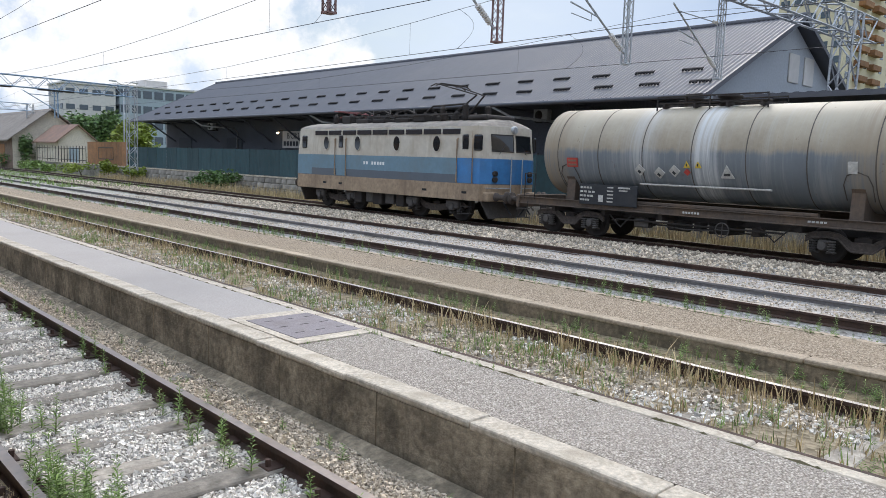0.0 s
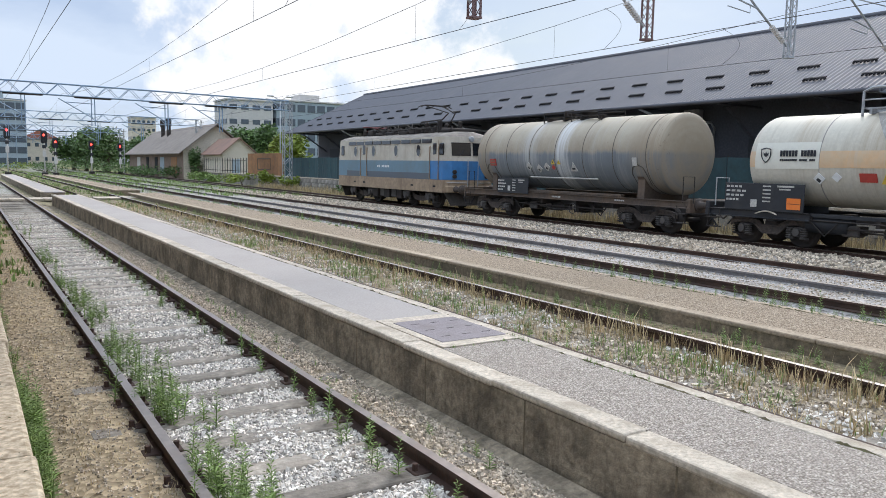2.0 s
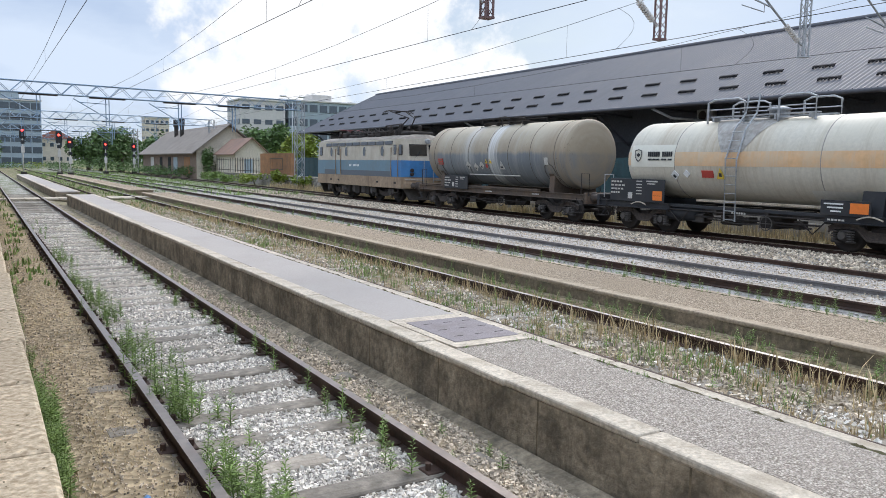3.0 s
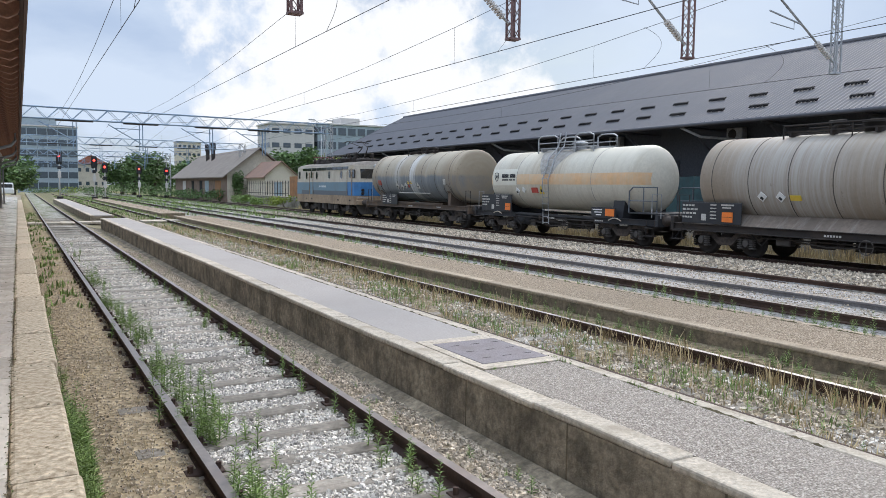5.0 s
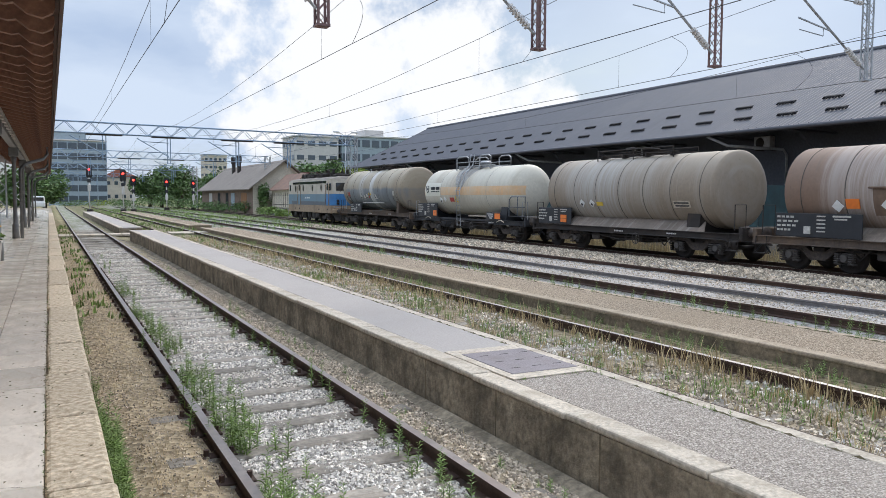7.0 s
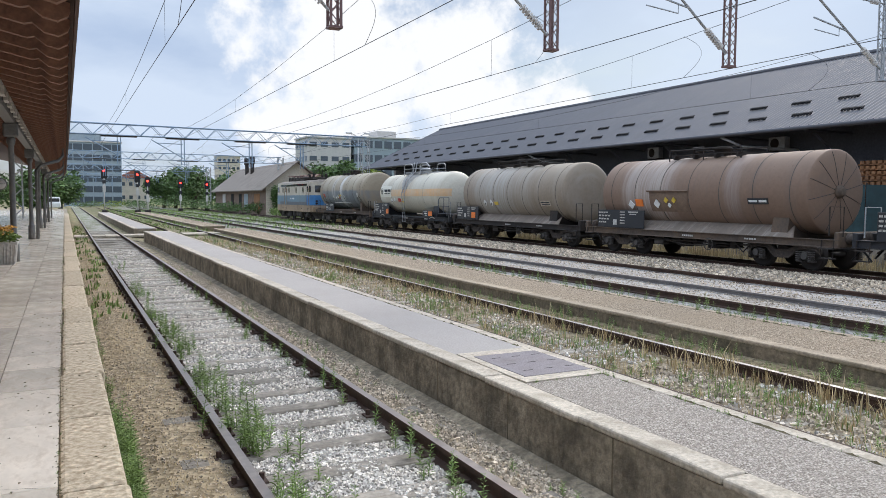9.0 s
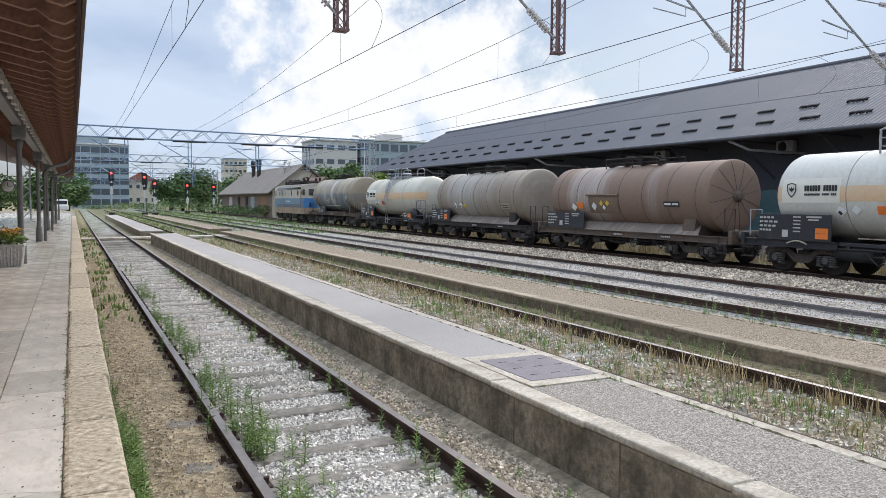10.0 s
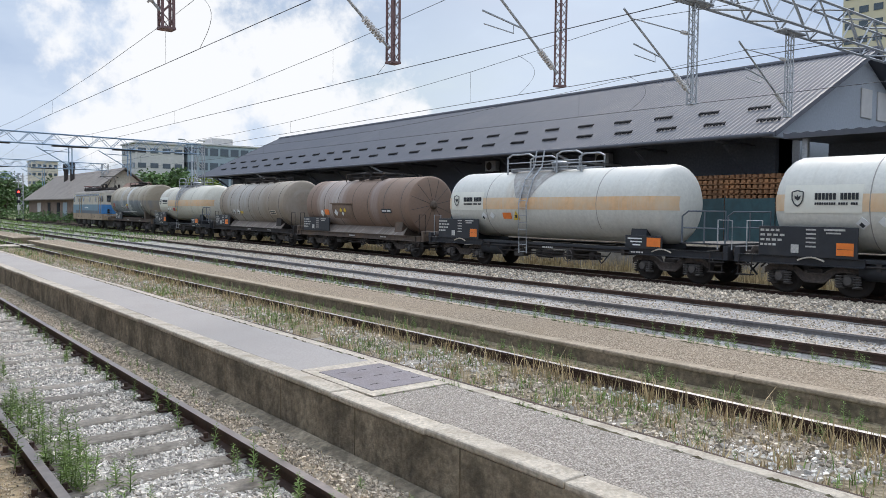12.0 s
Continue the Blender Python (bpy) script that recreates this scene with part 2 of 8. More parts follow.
M_SLEEPER = stuff_mat("grey_weathered_timber", (0.33, 0.29, 0.24), 0.95, dirt=(0.13, 0.105, 0.08), amount=0.6, fine=9, coarse=3, bump=0.7, spread=0.4, vary=0.3, streak=(9.0, (0.12, 2.2, 1.0), 0.7, (0.12, 0.1, 0.08)))
M_STONE = stuff_mat("limestone_ballast", (0.66, 0.61, 0.545), 0.93, dirt=(0.37, 0.29, 0.2), amount=0.5, fine=30, coarse=0.9, bump=0.2, vary=0.5, island=True, gloss=0.25)
M_STONEDK = stuff_mat("grey_ballast", (0.5, 0.42, 0.325), 0.93, dirt=(0.26, 0.195, 0.13), amount=0.4, fine=20, coarse=0.7, bump=0.2, vary=0.55, island=True, gloss=0.25)
M_LEAF = stuff_mat("weed_leaf", (0.185, 0.265, 0.075), 0.6, fine=6, bump=0, vary=0.45, island=True, gloss=0.3)
M_LEAF2 = stuff_mat("bush_leaf", (0.095, 0.155, 0.05), 0.6, fine=2, bump=0, vary=0.55, island=True, gloss=0.3)
M_LEAF3 = stuff_mat("yellow_green_leaf", (0.2, 0.25, 0.04), 0.6, fine=2, bump=0, vary=0.4, island=True, gloss=0.3)
M_SOIL = stuff_mat("dark_caught_soil", (0.15, 0.12, 0.07), 0.95, dirt=(0.09, 0.1, 0.035), amount=0.6, fine=20, coarse=6, bump=0.4)
M_STRAW = stuff_mat("dry_grass", (0.47, 0.365, 0.21), 0.9, fine=6, bump=0, vary=0.4, island=True, gloss=0.2)
M_BARK = stuff_mat("bark", (0.1, 0.075, 0.055), 0.95, fine=12, bump=0.5)
M_CREAM = stuff_mat("dirty_cream_paint", (0.53, 0.48, 0.4), 0.55, dirt=(0.36, 0.285, 0.2), amount=0.6, fine=5, coarse=0.7, bump=0.02, spread=0.08, streak=(2.2, (1, 1, 0.15), 0.5, (0.27, 0.205, 0.14)))
M_BLUE = stuff_mat("bright_blue_paint", (0.045, 0.185, 0.42), 0.5, dirt=(0.08, 0.14, 0.22), amount=0.5, fine=5, coarse=1.2, bump=0.02, spread=0.12)
M_MIDBLUE = stuff_mat("dulled_blue_paint", (0.14, 0.225, 0.28), 0.55, dirt=(0.14, 0.17, 0.17), amount=0.5, fine=5, coarse=0.9, bump=0.02, spread=0.1)
M_SLATE = stuff_mat("slate_blue_paint", (0.1, 0.115, 0.135), 0.55, dirt=(0.12, 0.11, 0.1), amount=0.4, fine=5, coarse=1, bump=0.02, spread=0.1)
M_SKIRT = stuff_mat("brown_dusted_skirt_paint", (0.36, 0.26, 0.17), 0.75, dirt=(0.19, 0.13, 0.085), amount=0.6, fine=6, coarse=1, bump=0.05, streak=(2.0, (1, 1, 0.2), 0.6, (0.12, 0.085, 0.06)))
M_UNDER = stuff_mat("underframe_grime", (0.035, 0.029, 0.026), 0.85, 0.1, dirt=(0.075, 0.055, 0.042), amount=0.5, fine=14, coarse=1.5, bump=0.2)
M_BOGIE = stuff_mat("brake_dust_brown", (0.085, 0.066, 0.055), 0.8, 0.05, dirt=(0.03, 0.024, 0.022), amount=0.55, fine=14, coarse=4, bump=0.3, spread=0.4)
M_BLACK = stuff_mat("black_paint", (0.022, 0.023, 0.027), 0.6, dirt=(0.07, 0.06, 0.055), amount=0.35, fine=8, coarse=1.4, bump=0.03)
M_GLASS = glass_mat("dark_cab_glass", (0.012, 0.014, 0.016))
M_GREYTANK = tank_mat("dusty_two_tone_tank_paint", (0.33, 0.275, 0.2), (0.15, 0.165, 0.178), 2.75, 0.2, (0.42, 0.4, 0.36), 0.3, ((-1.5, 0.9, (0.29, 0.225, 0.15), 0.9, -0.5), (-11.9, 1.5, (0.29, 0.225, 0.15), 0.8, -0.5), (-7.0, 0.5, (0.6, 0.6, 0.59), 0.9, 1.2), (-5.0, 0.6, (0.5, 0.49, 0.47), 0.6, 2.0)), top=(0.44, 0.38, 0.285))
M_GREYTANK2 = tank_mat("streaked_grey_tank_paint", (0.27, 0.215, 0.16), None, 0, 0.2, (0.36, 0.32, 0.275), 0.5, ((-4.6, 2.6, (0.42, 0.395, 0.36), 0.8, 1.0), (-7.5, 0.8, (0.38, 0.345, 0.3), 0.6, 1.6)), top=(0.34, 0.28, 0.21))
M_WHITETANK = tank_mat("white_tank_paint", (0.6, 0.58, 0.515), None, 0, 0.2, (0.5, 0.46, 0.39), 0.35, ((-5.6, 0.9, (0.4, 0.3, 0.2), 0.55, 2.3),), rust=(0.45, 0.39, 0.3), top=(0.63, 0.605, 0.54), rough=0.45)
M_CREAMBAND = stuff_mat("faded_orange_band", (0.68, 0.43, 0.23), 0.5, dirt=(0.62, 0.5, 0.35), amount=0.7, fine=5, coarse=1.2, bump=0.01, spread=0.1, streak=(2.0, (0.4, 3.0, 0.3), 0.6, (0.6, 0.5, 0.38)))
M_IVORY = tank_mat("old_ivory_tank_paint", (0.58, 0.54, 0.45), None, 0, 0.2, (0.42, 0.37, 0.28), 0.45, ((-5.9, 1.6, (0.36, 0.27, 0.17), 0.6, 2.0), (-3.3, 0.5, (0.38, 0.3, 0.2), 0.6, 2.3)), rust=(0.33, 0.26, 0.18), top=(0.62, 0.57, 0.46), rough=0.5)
M_LOCOROOF = stuff_mat("soot_dusted_roof_paint", (0.25, 0.22, 0.185), 0.75, dirt=(0.12, 0.1, 0.085), amount=0.7, fine=6, coarse=1.2, bump=0.05)
M_AXLEBOX = stuff_mat("dusty_grey_casting", (0.09, 0.079, 0.072), 0.7, 0.1, dirt=(0.05, 0.042, 0.038), amount=0.5, fine=14, coarse=4, bump=0.2)
M_APRON = stuff_mat("stained_apron_paint", (0.2, 0.16, 0.13), 0.8, dirt=(0.1, 0.08, 0.065), amount=0.5, fine=8, coarse=1.0, bump=0.1, streak=(2.0, (0.4, 2.4, 0.15), 0.6, (0.4, 0.37, 0.34)))
M_BROWNPANEL = stuff_mat("brown_panel_paint", (0.19, 0.125, 0.085), 0.7, dirt=(0.12, 0.075, 0.055), amount=0.5, fine=7, coarse=1.2, bump=0.05)
M_SEAM = stuff_mat("dark_weld_line", (0.09, 0.075, 0.062), 0.8, fine=8, bump=0)
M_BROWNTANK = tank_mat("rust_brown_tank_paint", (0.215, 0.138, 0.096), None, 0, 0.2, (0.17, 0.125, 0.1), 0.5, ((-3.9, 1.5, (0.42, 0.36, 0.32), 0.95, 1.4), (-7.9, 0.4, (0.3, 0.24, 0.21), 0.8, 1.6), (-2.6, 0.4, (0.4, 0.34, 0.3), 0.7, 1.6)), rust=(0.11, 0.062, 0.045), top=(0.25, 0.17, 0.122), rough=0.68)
M_SADDLE = stuff_mat("brown_grimed_frame", (0.105, 0.078, 0.06), 0.85, dirt=(0.2, 0.125, 0.075), amount=0.5, fine=10, coarse=1.3, bump=0.1, streak=(2.0, (0.4, 2.4, 0.2), 0.6, (0.045, 0.036, 0.03)))
M_STEEL = stuff_mat("galvanised_steel", (0.4, 0.41, 0.42), 0.55, 0.5, dirt=(0.25, 0.22, 0.2), amount=0.3, fine=10, coarse=1.5, bump=0.03)
M_BLUESTEEL = stuff_mat("blue_grey_painted_steel", (0.23, 0.32, 0.43), 0.6, 0.1, fine=4, bump=0)
M_RUSTPOST = stuff_mat("red_brown_post_paint", (0.17, 0.1, 0.095), 0.7, fine=9, bump=0.05)
M_WIRE = stuff_mat("dark_wire", (0.05, 0.05, 0.055), 0.6, 0.3, fine=3, bump=0)
M_ORANGE = stuff_mat("orange_plate", (0.8, 0.2, 0.03), 0.5, fine=8, bump=0, spread=0.08)
M_RED = stuff_mat("red_plate", (0.45, 0.05, 0.035), 0.5, fine=8, bump=0, spread=0.1)
M_WHITE = stuff_mat("white_paint", (0.74, 0.74, 0.72), 0.5, fine=8, bump=0, spread=0.06)
M_PLATE = stuff_mat("weathered_plate", (0.5, 0.48, 0.44), 0.7, dirt=(0.3, 0.26, 0.21), amount=0.5, fine=14, coarse=4, bump=0)
M_SIGN = stuff_mat("off_white_sign_sheet", (0.7, 0.675, 0.58), 0.55, dirt=(0.6, 0.56, 0.47), amount=0.3, fine=8, bump=0, spread=0.04)
M_EDGE2 = stuff_mat("brown_worn_edge", (0.4, 0.315, 0.225), 0.92, dirt=(0.2, 0.155, 0.1), amount=0.6, fine=26, coarse=3.0, bump=0.5, vary=0.12, spread=0.3)
M_YELLOW = stuff_mat("yellow_paint", (0.65, 0.45, 0.05), 0.5, fine=8, bump=0, spread=0.08)
M_ROOF = stuff_mat("dark_grey_sheet_metal", (0.098, 0.1, 0.115), 0.6, 0.2, dirt=(0.15, 0.14, 0.145), amount=0.35, fine=3, coarse=0.25, bump=0.02, spread=0.14, streak=(1.0, (0.12, 3.0, 0.12), 0.35, (0.07, 0.072, 0.082)))
M_DARK = stuff_mat("black_opening", (0.012, 0.012, 0.014), 0.9, fine=3, bump=0)
# render darkened well below the gable's tone to carry the shade under the roofs
M_SHADEDWALL = stuff_mat("dark_grey_blue_render", (0.085, 0.092, 0.11), 0.9, dirt=(0.055, 0.057, 0.065), amount=0.4, fine=10, coarse=0.6, bump=0.1)
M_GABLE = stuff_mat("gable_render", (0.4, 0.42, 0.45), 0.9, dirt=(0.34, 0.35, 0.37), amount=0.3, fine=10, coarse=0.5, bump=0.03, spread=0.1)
M_TARP = stuff_mat("teal_fence_tarp", (0.025, 0.062, 0.072), 0.7, dirt=(0.014, 0.035, 0.042), amount=0.5, fine=4, coarse=1.2, bump=0.3, vary=0.2)
M_WALLSTONE = stuff_mat("old_limestone_wall", (0.36, 0.33, 0.29), 0.95, dirt=(0.16, 0.14, 0.12), amount=0.7, fine=6, coarse=1.6, bump=0.5, vary=0.25)
M_WOODCAN = stuff_mat("brown_stained_boards", (0.075, 0.036, 0.026), 0.7, dirt=(0.03, 0.016, 0.012), amount=0.5, fine=9, coarse=1.2, bump=0.2, spread=0.4)
M_RAFTER = stuff_mat("brown_rafter_wood", (0.26, 0.13, 0.085), 0.7, dirt=(0.12, 0.06, 0.045), amount=0.5, coarse=2, fine=10, bump=0.2, spread=0.35)
M_IRON = stuff_mat("grey_cast_iron_paint", (0.17, 0.17, 0.168), 0.55, 0.1, dirt=(0.1, 0.095, 0.09), amount=0.4, coarse=3, fine=9, bump=0.05)
M_OCHRE = stuff_mat("ochre_station_render", (0.45, 0.27, 0.12), 0.9, dirt=(0.3, 0.19, 0.1), amount=0.4, fine=12, coarse=0.8, bump=0.1)
M_TERRA = stuff_mat("clay_roof_tile", (0.25, 0.15, 0.11), 0.9, dirt=(0.13, 0.1, 0.085), amount=0.6, fine=6, coarse=0.8, bump=0.3)
M_OLDROOF = stuff_mat("grey_old_roof_tile", (0.24, 0.205, 0.175), 0.9, dirt=(0.15, 0.12, 0.1), amount=0.6, fine=4, coarse=0.6, bump=0.3, spread=0.4)
M_REDTILE = stuff_mat("red_roof_tile", (0.36, 0.13, 0.085), 0.9, fine=2, bump=0.1)
M_BRICK = stuff_mat("rubble_and_brick", (0.24, 0.17, 0.13), 0.95, dirt=(0.14, 0.1, 0.08), amount=0.6, fine=4, coarse=1.2, bump=0.4, spread=0.4)
M_CREAMWALL = stuff_mat("cream_house_render", (0.62, 0.55, 0.45), 0.9, dirt=(0.42, 0.36, 0.29), amount=0.5, fine=8, coarse=0.5, bump=0.1)
M_OFFICE = stuff_mat("pale_office_panel", (0.58, 0.55, 0.52), 0.8, dirt=(0.48, 0.45, 0.43), amount=0.3, fine=2, coarse=0.2, bump=0, spread=0.08)
M_OFFICE2 = stuff_mat("blue_grey_office_panel", (0.33, 0.39, 0.43), 0.7, dirt=(0.28, 0.33, 0.36), amount=0.3, fine=2, coarse=0.2, bump=0, spread=0.1)
M_OFFGLASS = glass_mat("office_glass", (0.05, 0.065, 0.08), 0.15)
M_BLOCK = stuff_mat("yellow_apartment_render", (0.6, 0.53, 0.38), 0.9, fine=0.5, bump=0, spread=0.04)
M_PLANKORANGE = stuff_mat("orange_brown_timber_sheet", (0.3, 0.145, 0.065), 0.85, dirt=(0.16, 0.09, 0.05), amount=0.6, fine=5, coarse=1, bump=0.2, vary=0.3)
M_PLASTER = stuff_mat("off_white_planter", (0.5, 0.47, 0.43), 0.8, fine=14, bump=0.1, dirt=(0.35, 0.31, 0.27), amount=0.4)
M_FLOWER = stuff_mat("orange_yellow_flower", (0.6, 0.33, 0.06), 0.7, fine=20, bump=0, vary=0.5, island=True)
M_REDLIGHT = glow_mat("red_signal_lens", (1.0, 0.03, 0.02), 9.0)
M_LAMPGLOW = glow_mat("warm_bulb", (1.0, 0.72, 0.4), 5.0)


# ---- mesh tools ----
def box(bm, x0, x1, y0, y1, z0, z1, m=None):
    v = [bm.verts.new((x, y, z)) for x in (x0, x1) for y in (y0, y1) for z in (z0, z1)]
    if m is not None:
        for p in v:
            p.co = m @ p.co
    for q in ((0, 1, 3, 2), (4, 6, 7, 5), (0, 4, 5, 1), (2, 3, 7, 6), (0, 2, 6, 4), (1, 5, 7, 3)):
        bm.faces.new([v[i] for i in q])
    return v


def bevel_box(bm, x0, x1, y0, y1, z0, z1, w=0.02, seg=1):
    t = bmesh.new()
    box(t, x0, x1, y0, y1, z0, z1)
    bmesh.ops.bevel(t, geom=t.edges[:], offset=w, segments=seg, profile=0.5, affect="EDGES")
    merge(bm, t)


def merge(bm, other):
    me = bpy.data.meshes.new("tmp")
    other.to_mesh(me)
    other.free()
    bm.from_mesh(me)
    bpy.data.meshes.remove(me)


def tube(bm, pts, r, n=6, closed=False):
    pts = [Vector(p) for p in pts]
    rings = []
    for i, p in enumerate(pts):
        a = pts[max(0, i - 1)]
        b = pts[min(len(pts) - 1, i + 1)]
        if closed:
            a, b = pts[i - 1], pts[(i + 1) % len(pts)]
        d = (b - a).normalized()
        u = d.cross(Vector((0, 0, 1)))
        if u.length < 1e-3:
            u = d.cross(Vector((0, 1, 0)))
        u.normalize()
        w = d.cross(u)
        rr = r[i] if isinstance(r, (list, tuple)) else r
        rings.append([bm.verts.new(p + (u * math.cos(2 * math.pi * k / n) + w * math.sin(2 * math.pi * k / n)) * rr) for k in range(n)])
    for a, b in zip(rings, rings[1:] + (rings[:1] if closed else [])):
        for k in range(n):
            f = bm.faces.new((a[k], a[(k + 1) % n], b[(k + 1) % n], b[k]))
            f.smooth = n > 6
    if not closed:
        bm.faces.new(rings[0][::-1])
        bm.faces.new(rings[-1])


def lathe(bm, prof, axis="y", at=(0, 0, 0), n=48, smooth=True):
    """Profile of (along, radius) turned about an axis."""
    at = Vector(at)
    rings = []
    for a, r in prof:
        ring = []
        for k in range(n):
            c, s_ = math.cos(2 * math.pi * k / n) * r, math.sin(2 * math.pi * k / n) * r
            ring.append(bm.verts.new(at + Vector({"x": (a, c, s_), "y": (c, a, s_), "z": (c, s_, a)}[axis])))
        rings.append(ring)
    for a, b in zip(rings, rings[1:]):
        for k in range(n):
            f = bm.faces.new((a[k], a[(k + 1) % n], b[(k + 1) % n], b[k]))
            f.smooth = smooth
    bm.faces.new(rings[0][::-1])
    bm.faces.new(rings[-1])


def extrude_y(bm, prof, y0, y1):
    """A closed (x, z) outline pulled along y."""
    a = [bm.verts.new((x, y0, z)) for x, z in prof]
    b = [bm.verts.new((x, y1, z)) for x, z in prof]
    n = len(prof)
    for k in range(n):
        bm.faces.new((a[k], a[(k + 1) % n], b[(k + 1) % n], b[k]))
    bm.faces.new(a[::-1])
    bm.faces.new(b)


def part(name, bm, material, parent=None, label="", at=None):
    bmesh.ops.recalc_face_normals(bm, faces=bm.faces[:])
    me = bpy.data.meshes.new(name)
    bm.to_mesh(me)
    bm.free()
    me.materials.append(material)
    ob = new(name, me)
    if parent:
        ob.parent = parent
    if label:
        ob["label"] = label
    if at is not None:
        ob.matrix_basis = at
    return ob


def again(ob, parent, m):
    """One more piece on the same mesh."""
    o = new(ob.name.split(".")[0], ob.data)
    o.parent = parent
    o.matrix_basis = m
    return o


def thing(name, at, label, category, group="", kind=""):
    e = new(name)
    e.empty_display_size = 0.2
    e.matrix_basis = at
    return tagged(e, label, category, group, kind)


def raw(name, verts, faces, material, parent=None, smooth=False):
    me = bpy.data.meshes.new(name)
    me.from_pydata(verts, [], faces)
    me.materials.append(material)
    if smooth:
        me.polygons.foreach_set("use_smooth", [True] * len(me.polygons))
    ob = new(name, me)
    if parent:
        ob.parent = parent
    return ob


# ---- the lie of the land ----
P0X, P0Z = 0.37, 0.40          # edge and height of the station platform
P1A, P1B, P1Z = 3.56, 4.76, 0.32   # first island platform
P2A, P2B, P2Z = 8.05, 9.62, 0.15   # second island platform
SKEW = 0.010                   # the train's track bears slightly away
TRK5, TRK5Z = 21.2, -0.15


def track5_x(y):
    return TRK5 + SKEW * (y - 15)


def height(x, y):
    pts = ((-400, -0.3), (0.3, -0.3), (0.4, -0.2), (0.75, -0.115), (1.15, -0.115), (1.3, -0.15), (2.7, -0.15), (2.85, -0.115), (3.1, -0.125), (3.4, -0.19), (4.9, -0.26), (5.7, -0.17),
           (7.4, -0.14), (7.6, -0.09), (8.04, -0.05), (8.2, -0.24), (9.7, -0.24), (11.64, -0.2), (11.8, -0.06), (13.1, -0.12), (13.2, -0.13), (13.34, -0.05), (15.85, -0.2), (16.02, -0.24), (16.2, -0.12), (18.0, -0.12), (20.2, -0.26),
           (22.2, -0.28), (24.0, -0.36), (26.5, -0.4), (60, -0.4), (400, -0.4))
    for (a, za), (b, zb) in zip(pts, pts[1:]):
        if a <= x <= b:
            z = za + (zb - za) * (x - a) / (b - a)
            break
    else:
        z = -0.4
    if 0.3 < x < 24 and -20 < y < 160:
        z += 0.02 * noise.noise(Vector((x * 1.3, y * 1.3, 0)))
    return z


def ground_material():
    m = bpy.data.materials.new("station_ground")
    m.use_nodes = True
    nodes, links = m.node_tree.nodes, m.node_tree.links
    b = nodes["Principled BSDF"]
    co = nodes.new("ShaderNodeTexCoord").outputs["Object"]
    sep = nodes.new("ShaderNodeSeparateXYZ")
    links.new(co, sep.inputs[0])
    wob = noise_at(nodes, links, co, 1.6, 5)
    add = nodes.new("ShaderNodeMath")
    add.operation = "MULTIPLY_ADD"
    links.new(wob, add.inputs[0])
    add.inputs[1].default_value = 0.5
    links.new(sep.outputs["X"], add.inputs[2])
    mr = nodes.new("ShaderNodeMapRange")
    mr.inputs["From Min"].default_value, mr.inputs["From Max"].default_value = 0.0, 30.0
    links.new(add.outputs[0], mr.inputs["Value"])
    zones = ((0.0, (0.42, 0.33, 0.215)), (1.45, (0.4, 0.315, 0.205)), (1.75, (0.42, 0.4, 0.365)), (2.9, (0.42, 0.4, 0.365)), (3.2, (0.34, 0.275, 0.19)), (4.6, (0.22, 0.18, 0.13)),
             (5.8, (0.29, 0.235, 0.165)), (7.4, (0.27, 0.22, 0.145)), (7.9, (0.19, 0.15, 0.085)), (10.4, (0.28, 0.26, 0.24)), (11.9, (0.41, 0.38, 0.35)), (15.9, (0.4, 0.37, 0.345)),
             (16.4, (0.29, 0.275, 0.26)), (20.2, (0.25, 0.24, 0.22)), (21.5, (0.13, 0.11, 0.09)), (24.0, (0.3, 0.235, 0.13)), (30.0, (0.17, 0.18, 0.085)))
    big = ramp(nodes, links, mr.outputs[0], [(min(1, x / 30.0), c) for x, c in zones])
    # far beyond the tracks the soil carries more grass
    fine = noise_at(nodes, links, co, 22, 5, 0.7)
    vor = nodes.new("ShaderNodeTexVoronoi")
    vor.inputs["Scale"].default_value = 17
    links.new(co, vor.inputs["Vector"])
    tone = ramp(nodes, links, vor.outputs["Color"], ((0.1, (0.55, 0.54, 0.52)), (0.9, (1.3, 1.3, 1.3))))
    col = blend(nodes, links, 1.0, big, tone, "MULTIPLY")
    patch = noise_at(nodes, links, co, 0.55, 6, 0.65)
    soil = ramp(nodes, links, patch, ((0.5, (0, 0, 0)), (0.68, (0.55, 0.55, 0.55))))
    col = blend(nodes, links, soil, col, (0.19, 0.15, 0.095))
    gr = noise_at(nodes, links, co, 1.1, 6, 0.7)
    yr = nodes.new("ShaderNodeMapRange")
    yr.inputs["From Min"].default_value, yr.inputs["From Max"].default_value = 20.0, 75.0
    links.new(sep.outputs["Y"], yr.inputs["Value"])
    gm = nodes.new("ShaderNodeMath")
    gm.operation = "MULTIPLY"
    links.new(ramp(nodes, links, gr, ((0.42, (0, 0, 0)), (0.6, (0.9, 0.9, 0.9)))), gm.inputs[0])
    links.new(yr.outputs[0], gm.inputs[1])
    col = blend(nodes, links, gm.outputs[0], col, (0.12, 0.15, 0.045))
    links.new(col, b.inputs["Base Color"])
    b.inputs["Roughness"].default_value = 0.95
    b.inputs["Specular IOR Level"].default_value = 0.25
    bp = nodes.new("ShaderNodeBump")
    bp.inputs["Strength"].default_value, bp.inputs["Distance"].default_value = 0.9, 0.03
    links.new(vor.outputs["Distance"], bp.inputs["Height"])
    links.new(bp.outputs["Normal"], b.inputs["Normal"])
    return m


M_GROUND = ground_material()


